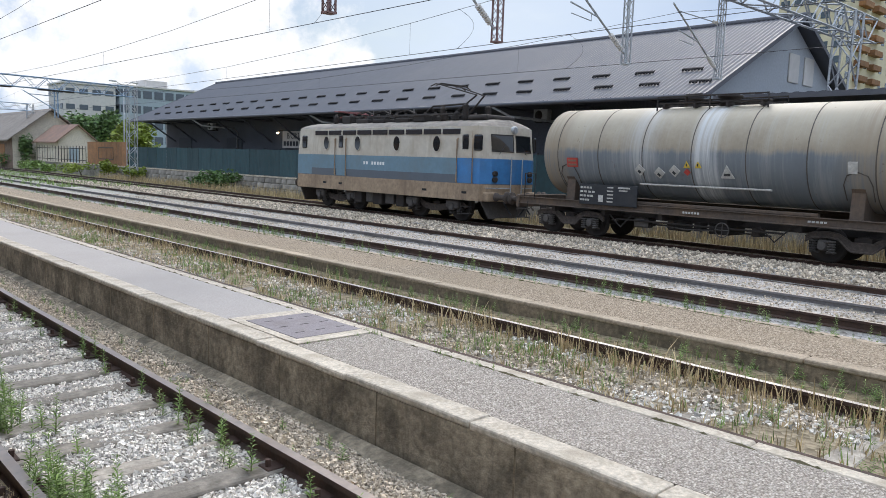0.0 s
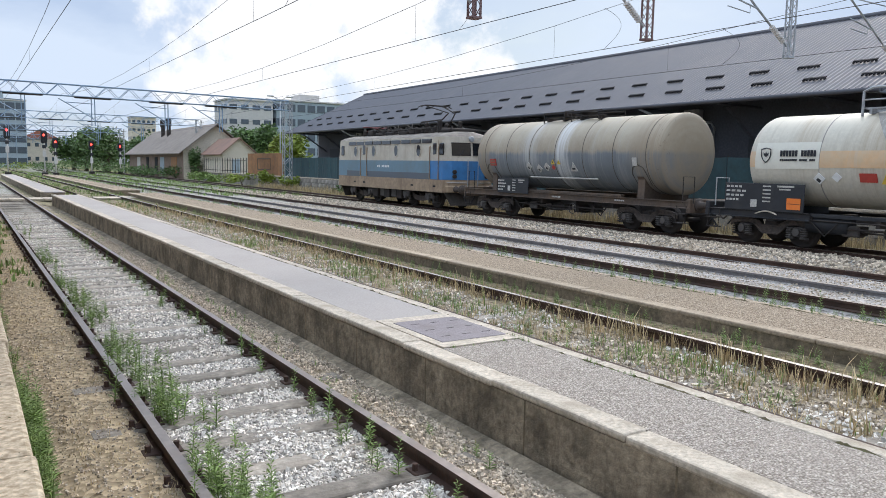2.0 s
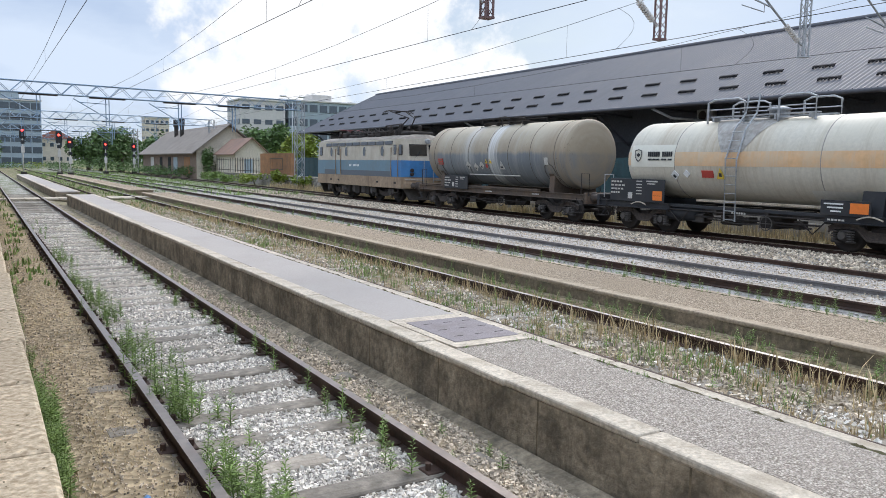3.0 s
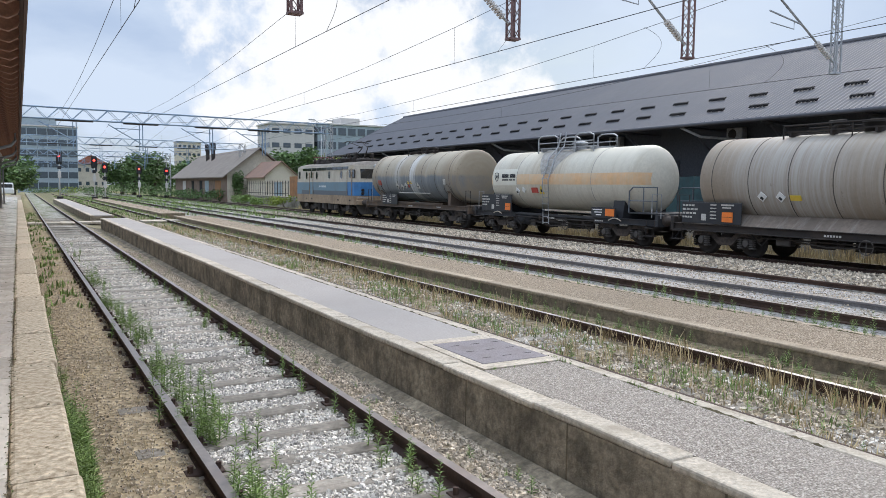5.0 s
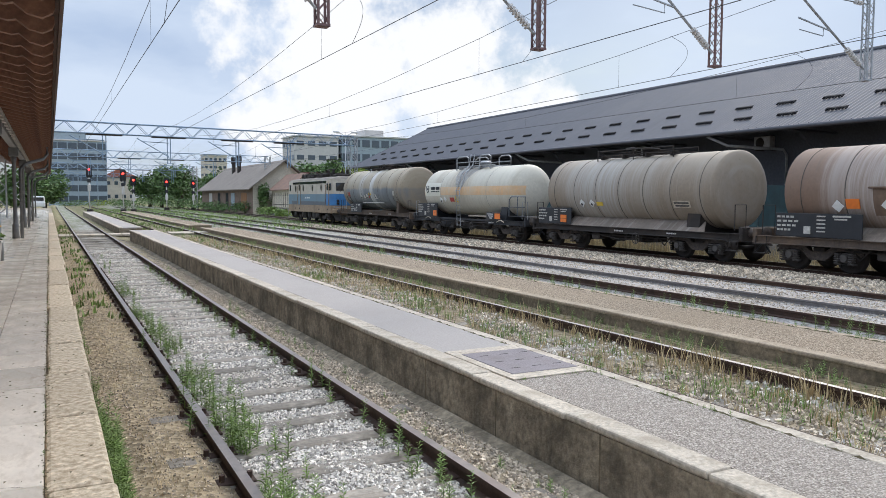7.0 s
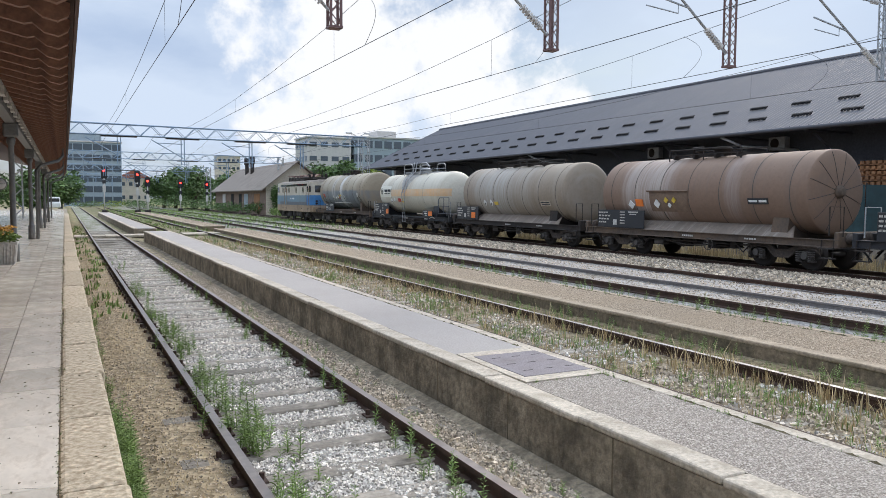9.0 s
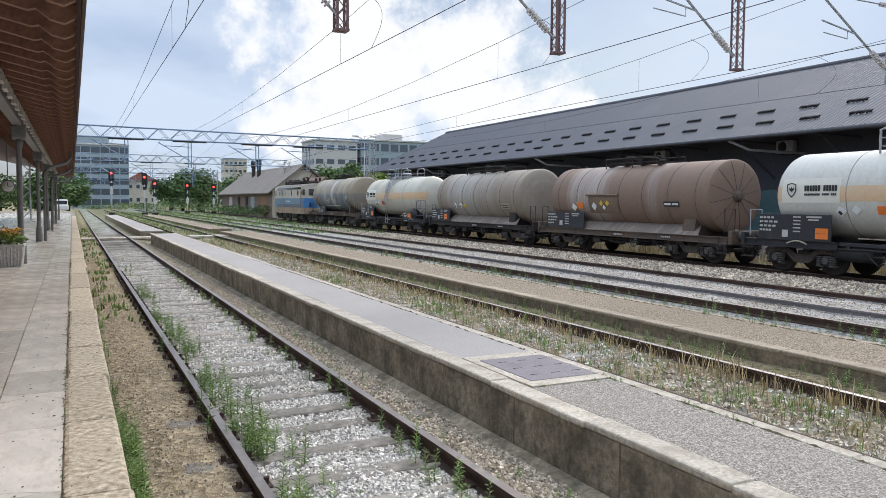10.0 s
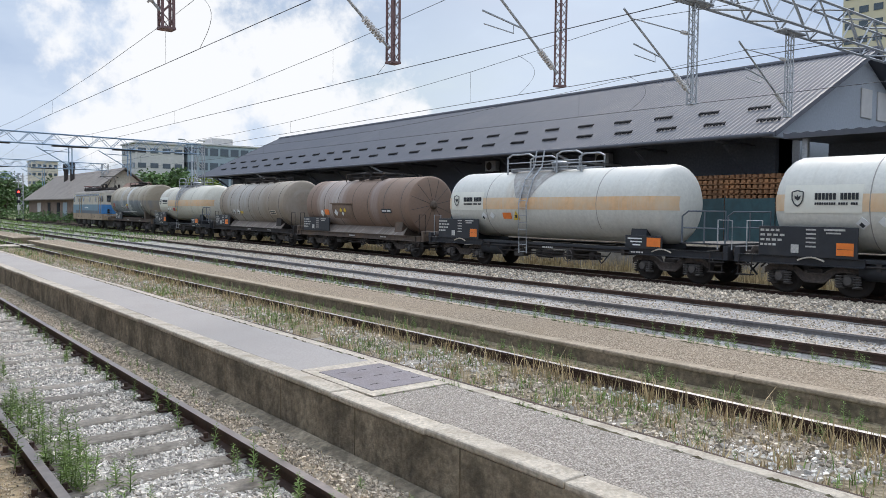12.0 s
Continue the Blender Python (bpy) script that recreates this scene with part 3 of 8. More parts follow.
def build_ground():
    xs = [-2500, -600, -120, -30, -8] + [0.3 + 0.12 * i for i in range(0, 66)] + [8.3 + 0.1 * i for i in range(0, 90)] + [17.3 + 0.35 * i for i in range(0, 22)] + [26, 30, 60, 140, 600, 2500]
    ys = [-2500, -400, -60, -20] + [-8 + 0.35 * i for i in range(0, 120)] + [34 + 2 * i for i in range(0, 60)] + [160, 260, 600, 2500]
    verts = [(x, y, height(x, y)) for y in ys for x in xs]
    n = len(xs)
    faces = [(j * n + i, j * n + i + 1, (j + 1) * n + i + 1, (j + 1) * n + i) for j in range(len(ys) - 1) for i in range(n - 1)]
    g = raw("ground", verts, faces, M_GROUND, smooth=True)
    tagged(g, "weedy railway ground of pale gravel, soil and dry grass", "ground", kind="structure")


build_ground()

RAIL = ((-0.036, 0), (0.036, 0), (0.036, -0.035), (0.009, -0.05), (0.009, -0.12), (0.07, -0.14), (0.07, -0.152), (-0.07, -0.152), (-0.07, -0.14), (-0.009, -0.12), (-0.009, -0.05), (-0.036, -0.035))


def rail(parent, x0, y0, x1, y1, z, side, top, label=""):
    bm = bmesh.new()
    a = [bm.verts.new((x0 + x, y0, z + h)) for x, h in RAIL]
    b = [bm.verts.new((x1 + x, y1, z + h)) for x, h in RAIL]
    n = len(RAIL)
    for k in range(n):
        f = bm.faces.new((a[k], a[(k + 1) % n], b[(k + 1) % n], b[k]))
        f.material_index = 1 if k == 0 else 0
    r = part("rail", bm, side, parent, label)
    r.data.materials.append(top)
    return r


def build_tracks():
    spec = (("track_near", (1.25, 2.755), 0.0, M_RUST, M_RAILTOP, 0.0, "dark rusty-sided rails on grey timber sleepers in pale ballast"),
            ("track_between_platforms", (5.8, 7.37), 0.0, M_RUST, M_RAILBRIGHT, 0.0, "overgrown track with a bright worn railhead"),
            ("track_beside_platform", (11.73, 13.26), 0.0, M_RAILGREY, M_RAILTOP, 0.0, "track sunk to its railheads in pale grey gravel"),
            ("track_disused", (16.1,), -0.08, M_RUST, M_RUST, 0.0, "rusty brown rail beside coarse grey ballast"),
            ("track_of_train", (TRK5 - 0.75, TRK5 + 0.755), TRK5Z, M_RUST, M_RAILTOP, SKEW, "dark main track under the freight train"))
    for name, xs, z, side, top, skew, label in spec:
        t = thing("railway_track", pose(0, 0, 0), label, "railway track", "parallel tracks", "structure")
        for x in xs:
            s = M_RUST if (name == "track_beside_platform" and x < 12) else side
            low = 0.05 if 5.5 < x < 6 else 0.0
            rail(t, x + skew * (-35), -20, x + skew * 155, 170, z - low, s, M_RUST if low else top)
        if name == "track_near":
            # timber sleepers, a little uneven
            bm = bmesh.new()
            bevel_box(bm, -1.18, 1.18, -0.115, 0.115, -0.12, 0.0, 0.012)
            first = part("sleeper", bm, M_SLEEPER, t, at=pose(2.0, -3, -0.125))
            for i in range(1, 90):
                y = -3 + i * 0.615 + random.uniform(-0.03, 0.03)
                again(first, t, pose(2.0 + random.uniform(-0.05, 0.05), y, -0.128 + random.uniform(-0.012, 0.01), 0, random.uniform(-0.5, 0.5), random.uniform(-1.5, 1.5)))
            # rail clips beside the rails
            bm = bmesh.new()
            bevel_box(bm, -0.14, 0.14, -0.07, 0.07, 0.0, 0.02, 0.006)
            tube(bm, ((0.1, 0, 0.0), (0.1, 0, 0.07)), 0.022, 6)
            tube(bm, ((-0.1, 0, 0.0), (-0.1, 0, 0.07)), 0.022, 6)
            clip = part("rail_clip", bm, M_RUST, t, at=pose(1.25, -3, -0.13))
            for i in range(1, 45):
                for x in (1.25, 2.755):
                    again(clip, t, pose(x, -3 + i * 0.615, -0.13))
        if name == "track_between_platforms":
            bm = bmesh.new()
            bevel_box(bm, -1.2, 1.2, -0.12, 0.12, -0.12, 0.0, 0.012)
            first = part("sleeper", bm, M_SLEEPER, t, at=pose(6.62, 0, -0.15))
            for i in [n for n in range(-5, 60) if n]:
                again(first, t, pose(6.62 + random.uniform(-0.05, 0.05), i * 0.62, -0.155 + random.uniform(-0.015, 0.008), 0, 0, random.uniform(-2, 2)))


build_tracks()


def build_island(name, xa, xb, z, y0, y1, step, top, label, foot):
    t = thing(name, pose(0, 0, 0), label, "platform", "island platforms", "structure")
    bm = bmesh.new()
    # body with worn, slightly wavering walls
    ys = [y0 + (y1 - y0) * i / 60 for i in range(61)]
    rows = []
    for y in ys:
        w = 0.012 * noise.noise(Vector((y * 0.7, xa, 0)))
        rows.append([bm.verts.new(c) for c in ((xa + w, y, -0.4), (xa + w, y, z - 0.06), (xb - 0.02, y, z - 0.06), (xb - 0.02, y, -0.4))])
    for a, b in zip(rows, rows[1:]):
        for k in range(3):
            bm.faces.new((a[k], a[k + 1], b[k + 1], b[k]))
    bm.faces.new(rows[0])
    bm.faces.new(rows[-1][::-1])
    part("wall", bm, M_CONCOLD if top is M_ASPH2 else M_CONC, t)
    # asphalt between the edge stones, on the first platform smoother past the hatch
    for a, b, cover in (((y0 + 0.02, 6.39, top), (7.75, y1 - 0.02, M_ASPHSMOOTH)) if foot else ((y0 + 0.02, y1 - 0.02, M_ASPHSMOOTH if top is M_ASPH else top),)):
        bm = bmesh.new()
        box(bm, xa + 0.2, xb - 0.13, a, b, z - 0.06, z - 0.006)
        part("asphalt", bm, cover, t)
    # soil and moss caught along the back edge stones
    rnd = random.Random(31)
    verts, faces = [], []
    for k in range(260):
        if rnd.random() < 0.45:
            continue
        y, w, l = y0 + 2 + k * 0.1 + rnd.uniform(-0.05, 0.05), rnd.uniform(0.006, 0.018), rnd.uniform(0.03, 0.14)
        x, i = xb - 0.132 + rnd.uniform(-0.012, 0.012), len(verts)
        verts += [(x - w, y, z - 0.008), (x, y - l, z - 0.008), (x + w, y, z - 0.008), (x, y + l, z - 0.008), (x, y, z + rnd.uniform(0.004, 0.014))]
        faces += [(i, i + 1, i + 4), (i + 1, i + 2, i + 4), (i + 2, i + 3, i + 4), (i + 3, i, i + 4)]
    tagged(raw("caught_soil", verts, faces, M_SOIL, t), kind="stuff")
    bm = bmesh.new()
    bevel_box(bm, -0.11, 0.11, -step / 2 + 0.004, step / 2 - 0.004, -0.06, 0.0, 0.018, 2)
    trim = M_EDGE2 if top is M_ASPH2 else M_EDGE
    edge = part("edge_stone", bm, trim, t, at=pose(xa + 0.1, y0 + step / 2, z))
    bm = bmesh.new()
    bevel_box(bm, -0.07, 0.07, -step / 2 + 0.004, step / 2 - 0.004, -0.06, 0.0, 0.012)
    back = part("back_edge_stone", bm, trim, t, at=pose(xb - 0.06, y0 + step / 2, z))
    i = 1
    while y0 + (i + 0.5) * step < y1:
        j = random.uniform(-0.008, 0.008)
        again(edge, t, pose(xa + 0.1 + j, y0 + (i + 0.5) * step, z + random.uniform(-0.006, 0.004), 0, 0, random.uniform(-0.3, 0.3)))
        again(back, t, pose(xb - 0.06 + j, y0 + (i + 0.5) * step, z + random.uniform(-0.006, 0.004), 0, 0, random.uniform(-0.3, 0.3)))
        i += 1
    # dark joints in the wall, recessed strips
    bm = bmesh.new()
    y = y0 + 1.0
    while y < min(y1, 40):
        w = 0.012 * noise.noise(Vector((y * 0.7, xa, 0)))
        box(bm, xa + w - 0.003, xa + w + 0.03, y - 0.008, y + 0.008, -0.3, z - 0.06)
        y += step * 1.0
    tagged(part("wall_joint", bm, M_CONCOLD, t), kind="stuff")
    if foot:
        bm = bmesh.new()
        extrude_y(bm, ((xa - 0.2, -0.3), (xa - 0.18, -0.2), (xa - 0.02, -0.15), (xa + 0.02, -0.3)), y0, min(y1, 36))
        part("footing", bm, M_CONC, t)
    return t


P1 = build_island("island_platform", P1A, P1B, P1Z, -6, 40.5, 1.42, M_ASPH, "low asphalt island platform with stained concrete edge", True)
P2 = build_island("island_platform", P2A, P2B, P2Z, -6, 47, 1.9, M_ASPH2, "low brown-surfaced island platform with mossy concrete side", False)
build_island("island_platform", 3.5, 4.7, 0.25, 46, 96, 2.0, M_ASPH, "far stretch of low island platform past the crossing", False)
build_island("island_platform", P2A + 0.1, P2B, 0.12, 52, 105, 2.0, M_ASPH2, "far stretch of brown island platform past the crossing", False)


def build_crossing():
    t = thing("track_crossing", pose(0, 0, 0), "pale concrete slabs laid level across the tracks", "crossing", kind="structure")
    bm = bmesh.new()
    bevel_box(bm, -0.33, 0.33, -0.75, 0.75, -0.1, 0.0, 0.01)
    s = part("slab", bm, M_EDGE, t, at=pose(0.8, 44.0, -0.02))
    for x in (1.62, 2.3, 3.15, 3.85, 4.55, 5.3, 6.3, 6.95, 7.75, 8.5, 9.2):
        again(s, t, pose(x, 44.0 + 0.22 * (x - 0.8), -0.02 + random.uniform(-0.005, 0.005)))


build_crossing()


def build_cover():
    y0, y1 = 6.56, 7.55
    t = thing("service_hatch", pose(0, 0, P1Z), "grey steel hatch in a pale concrete frame on the platform", "hatch")
    bm = bmesh.new()
    box(bm, P1A + 0.21, P1B - 0.13, y0 - 0.17, y0, -0.05, 0.006)
    box(bm, P1A + 0.21, P1B - 0.13, y1, y1 + 0.2, -0.05, 0.006)
    box(bm, P1A + 0.205, P1A + 0.3, y0, y1, -0.05, 0.006)
    box(bm, P1B - 0.135, P1B - 0.128, y0, y1, -0.05, 0.006)
    part("frame", bm, M_EDGE, t)
    bm = bmesh.new()
    bevel_box(bm, P1A + 0.305, P1B - 0.14, y0 + 0.005, y1 - 0.005, -0.04, 0.01, 0.004)
    c = part("plate", bm, M_COVER, t)
    bm = bmesh.new()
    for i in range(3):
        for j in range(3):
            x, y = P1A + 0.42 + i * 0.24, y0 + 0.2 + j * 0.3
            box(bm, x, x + 0.1, y, y + 0.012, 0.0095, 0.0115)
    tagged(part("slot", bm, M_UNDER, c), kind="stuff")


build_cover()


def build_station_platform():
    t = thing("station_platform", pose(0, 0, 0), "marble-paved station platform with a pale stone kerb", "platform", kind="structure")
    bm = bmesh.new()
    box(bm, -9, P0X - 0.03, -15, 120, -0.4, P0Z - 0.05)
    part("body", bm, M_CONC, t)
    bm = bmesh.new()
    bevel_box(bm, -0.17, 0.17, -0.74, 0.74, -0.16, 0.0, 0.03, 2)
    k = part("kerb_stone", bm, M_KERB, t, at=pose(P0X - 0.165, -6, P0Z))
    for i in [n for n in range(-5, 60) if n]:
        again(k, t, pose(P0X - 0.165 + random.uniform(-0.015, 0.015), -6 + i * 1.49, P0Z + random.uniform(-0.008, 0.006), 0, 0, random.uniform(-0.5, 0.5)))
    # marble slabs of uneven length, laid in courses along the kerb
    rnd = random.Random(8)
    kinds = []
    for k, long in enumerate((0.62, 0.86, 1.08, 1.3)):
        bm = bmesh.new()
        bevel_box(bm, -0.5, 0.5, -long / 2 + 0.004, long / 2 - 0.004, -0.05, 0.0, 0.004)
        kinds.append((part("paving_slab", bm, M_TILE, t, at=pose(-9.6, -4 - 1.4 * k, P0Z)), long))
    rest = bmesh.new()
    x = 0.03
    for wide in (0.46, 0.58, 0.5, 0.62, 0.56, 0.5, 0.6, 0.6, 0.6, 0.6, 0.6, 0.6):
        xm, y = x - wide / 2, -14 + rnd.uniform(0, 0.6)
        x -= wide
        while y < 100:
            first, long = rnd.choice(kinds)
            ym = y + long / 2
            y += long
            if xm > -2.7 and 2.5 < ym < 32:
                o = again(first, t, pose(xm, ym, P0Z + rnd.uniform(-0.004, 0.003), rnd.uniform(-0.15, 0.15), rnd.uniform(-0.15, 0.15), 0))
                o.scale = (wide - 0.008, 1, 1)
            else:
                box(rest, xm - wide / 2 + 0.004, xm + wide / 2 - 0.004, ym - long / 2 + 0.004, ym + long / 2 - 0.004, P0Z - 0.05, P0Z)
    tagged(part("paving_slabs", rest, M_TILE, t), kind="stuff")


build_station_platform()


# ---- the train ----
def shell(bm, r, zc, y0, y1, a0, a1, n=10, side=-1, m=2):
    """A curved sheet on a tank's side; angles in degrees up from level."""
    rows = []
    for j in range(m):
        y = y0 + (y1 - y0) * j / (m - 1)
        rows.append([bm.verts.new((side * r * math.cos(radians(a0 + (a1 - a0) * k / n)), y, zc + r * math.sin(radians(a0 + (a1 - a0) * k / n)))) for k in range(n + 1)])
    for a, b in zip(rows, rows[1:]):
        for k in range(n):
            f = bm.faces.new((a[k], a[k + 1], b[k + 1], b[k]))
            f.smooth = True


def placard(parent, name, r, zc, y, a, w, h, material, label, turn=0, corners=4):
    """A flat sign on the side of a tank, with marks on it; y is its middle."""
    m = Matrix.Translation((0, y, zc)) @ Matrix.Rotation(radians(a), 4, "Y") @ Matrix.Translation((-r - 0.02, 0, 0)) @ Matrix.Rotation(radians(turn), 4, "X")
    bm = bmesh.new()
    if corners == 3:
        f = [bm.verts.new(c) for c in ((-0.012, -w / 2, -h / 2), (-0.012, w / 2, -h / 2), (-0.012, 0, h / 2))]
        g = [bm.verts.new((0.012, v.co.y, v.co.z)) for v in f]
        for k in range(3):
            bm.faces.new((f[k], f[(k + 1) % 3], g[(k + 1) % 3], g[k]))
        bm.faces.new(f)
        bm.faces.new(g[::-1])
    else:
        box(bm, -0.012, 0.012, -w / 2, w / 2, -h / 2, h / 2)
    return part(name, bm, material, parent, label, at=m)


def marks(parent, x, rows, material, name="lettering"):
    """Painted marks: (y0, y1, z0, z1) each, on a face at x."""
    bm = bmesh.new()
    for y0, y1, z0, z1 in rows:
        box(bm, x - 0.006, x + 0.004, y0, y1, z0, z1)
    return tagged(part(name, bm, material, parent), kind="stuff")


def emblem(parent, x, y, z, s, material):
    """A shield outline with a three-leaved sprig."""
    bm = bmesh.new()
    pts = [(-0.5, 0.55), (0, 0.68), (0.5, 0.55), (0.48, -0.1), (0.3, -0.45), (0, -0.7), (-0.3, -0.45), (-0.48, -0.1)]
    for (a, b), (c, d) in zip(pts, pts[1:] + pts[:1]):
        tube(bm, ((x, y + a * s, z + b * s), (x, y + c * s, z + d * s)), 0.055 * s, 4)
    for t in (-32, 0, 32):
        m = Matrix.Translation((x, y, z - 0.2 * s)) @ Matrix.Rotation(radians(t), 4, "X")
        v = [bm.verts.new(m @ Vector((0, a * s, b * s))) for a, b in ((0, 0), (0.11, 0.3), (0, 0.55), (-0.11, 0.3))]
        bm.faces.new(v)
    return part("shield_emblem", bm, material, parent)


WHEELS = []


def wheelset_mesh(r):
    bm = bmesh.new()
    for s in (-1, 1):
        prof = [(s * 0.68, 0.11), (s * 0.7, r - 0.08), (s * 0.69, r + 0.028), (s * 0.715, r + 0.028), (s * 0.73, r), (s * 0.81, r - 0.004), (s * 0.81, r - 0.06), (s * 0.775, r - 0.09), (s * 0.765, 0.16), (s * 0.83, 0.13), (s * 0.83, 0.02)]
        lathe(bm, prof, "x", n=28)
        for k in range(4):
            c, d = math.cos(k * math.pi / 2), math.sin(k * math.pi / 2)
            tube(bm, ((s * 0.76, c * r * 0.55, d * r * 0.55), (s * 0.785, c * r * 0.55, d * r * 0.55)), 0.045, 8)
    tube(bm, ((-0.9, 0, 0), (0.9, 0, 0)), 0.08, 10)
    return bm


def build_bogie(parent, y, base=1.8, r=0.46, shared={}):
    e = new("bogie")
    e.parent = parent
    e.matrix_basis = pose(0, y, 0)
    e["label"] = "dusty brown two-axle bogie"
    if "frame" not in shared:
        for s in (-1, 1):
            bm = bmesh.new()
            x = s * 0.98
            h = base / 2
            top = [(-h - 0.46, 0.66), (-h - 0.3, 0.76), (-h + 0.1, 0.8), (-h + 0.34, 0.77), (-h + 0.55, 0.66), (-0.25, 0.58), (0.25, 0.58), (h - 0.55, 0.66), (h - 0.34, 0.77), (h - 0.1, 0.8), (h + 0.3, 0.76), (h + 0.46, 0.66)]
            low_edge = [(p, q - (0.13 if abs(p) > h - 0.4 else 0.22)) for p, q in top]
            out = top + low_edge[::-1]
            a = [bm.verts.new((x - 0.05, p, q)) for p, q in out]
            b = [bm.verts.new((x + 0.05, p, q)) for p, q in out]
            for line in (top, low_edge):
                tube(bm, [(x + s * 0.05, p, q) for p, q in line], 0.028, 5)
            for k in range(len(out)):
                bm.faces.new((a[k], a[(k + 1) % len(out)], b[(k + 1) % len(out)], b[k]))
            bm.faces.new(a[::-1])
            bm.faces.new(b)
            shared["side%d" % s] = part("side_frame", bm, M_BOGIE, e)
        bm = bmesh.new()
        bevel_box(bm, -1.0, 1.0, -0.2, 0.2, 0.42, 0.72, 0.03)
        shared["bolster"] = part("bolster", bm, M_UNDER, e)
        bm = bmesh.new()
        bevel_box(bm, -0.1, 0.12, -0.15, 0.15, -0.14, 0.14, 0.04)
        tube(bm, ((-0.1, 0, 0), (-0.17, 0, 0)), 0.11, 12)
        for q in (-0.2, 0.2):
            bevel_box(bm, -0.12, 0.06, q - 0.1, q + 0.1, -0.2, -0.15, 0.01)
        shared["axle_box"] = part("axle_box", bm, M_AXLEBOX, e, at=pose(-1.0, base / 2, r))
        bm = bmesh.new()
        for k in range(5):
            tube(bm, [(0.085 * math.cos(i * 0.785), 0.085 * math.sin(i * 0.785), 0.03 + k * 0.065) for i in range(8)], 0.021, 5, True)
        tube(bm, ((0, 0, 0), (0, 0, 0.3)), 0.035, 6)
        shared["spring"] = part("coil_spring", bm, M_AXLEBOX, e, at=pose(-1.1, base / 2 + 0.22, 0.28))
        shared["wheels"] = part("wheelset", wheelset_mesh(r), M_UNDER, e, at=pose(0, base / 2, r))
        WHEELS.append((shared["wheels"], base / 2, r))
        boxes = [(-1.0, -base / 2), (1.0, base / 2), (1.0, -base / 2)]
        first = True
    else:
        for k in ("side-1", "side1", "bolster"):
            again(shared[k], e, pose(0, 0, 0))
        w = again(shared["wheels"], e, pose(0, base / 2, r))
        WHEELS.append((w, base / 2, r))
        boxes = [(-1.0, base / 2), (-1.0, -base / 2), (1.0, base / 2), (1.0, -base / 2)]
    w = again(shared["wheels"], e, pose(0, -base / 2, r))
    WHEELS.append((w, -base / 2, r))
    for x, yy in boxes:
        again(shared["axle_box"], e, pose(x, yy, r, 0, 0, 0 if x < 0 else 180))
    for x in (-1.1, 1.1):
        for yy in (base / 2, -base / 2):
            for d in (-0.22, 0.22):
                if not (x < 0 and yy > 0 and d > 0 and "made" not in shared):
                    again(shared["spring"], e, pose(x, yy + d, 0.28))
    shared["made"] = True
    return e


def build_buffers(t, y, way, shared={}):
    for x in (-0.875, 0.875):
        if "b" not in shared:
            bm = bmesh.new()
            lathe(bm, [(0, 0.16), (0.06, 0.16), (0.08, 0.11), (0.36, 0.1), (0.37, 0.085), (0.55, 0.085), (0.56, 0.2), (0.58, 0.23), (0.61, 0.22), (0.62, 0.05)], "y", n=20)
            shared["b"] = part("buffer", bm, M_BOGIE, t, at=pose(x, y, 1.03, 0, 0, 0 if way > 0 else 180))
        else:
            again(shared["b"], t, pose(x, y, 1.03, 0, 0, 0 if way > 0 else 180))
    if "h" not in shared:
        bm = bmesh.new()
        tube(bm, ((0, 0, 1.0), (0, 0.3, 0.98), (0, 0.5, 0.9)), 0.05, 8)
        tube(bm, ((0, 0.35, 0.95), (0, 0.42, 0.7), (0, 0.3, 0.6)), 0.03, 6)
        shared["h"] = part("coupling", bm, M_BOGIE, t, at=pose(0, y, 0, 0, 0, 0 if way > 0 else 180))
        bm = bmesh.new()
        tube(bm, [(0, 0.1 + 0.4 * math.sin(i * 0.52), 0.85 - 0.45 * math.sin(i * 0.52)) for i in range(7)], 0.028, 6)
        shared["hose"] = part("brake_hose", bm, M_BLACK, t, at=pose(-0.55, y, 0, 0, 0, 0 if way > 0 else 180))
        again(shared["hose"], t, pose(0.5, y, 0, 0, 0, 0 if way > 0 else 180))
    else:
        for x in (-0.55, 0.5):
            again(shared["hose"], t, pose(x, y, 0, 0, 0, 0 if way > 0 else 180))
        again(shared["h"], t, pose(0, y, 0, 0, 0, 0 if way > 0 else 180))


M_DULLSHEET = stuff_mat("dull_stained_sheet", (0.36, 0.345, 0.32), 0.7, dirt=(0.2, 0.165, 0.13), amount=0.7, fine=6, coarse=1.4, bump=0.05, streak=(3.0, (0.4, 3.0, 0.2), 0.7, (0.55, 0.54, 0.52)))


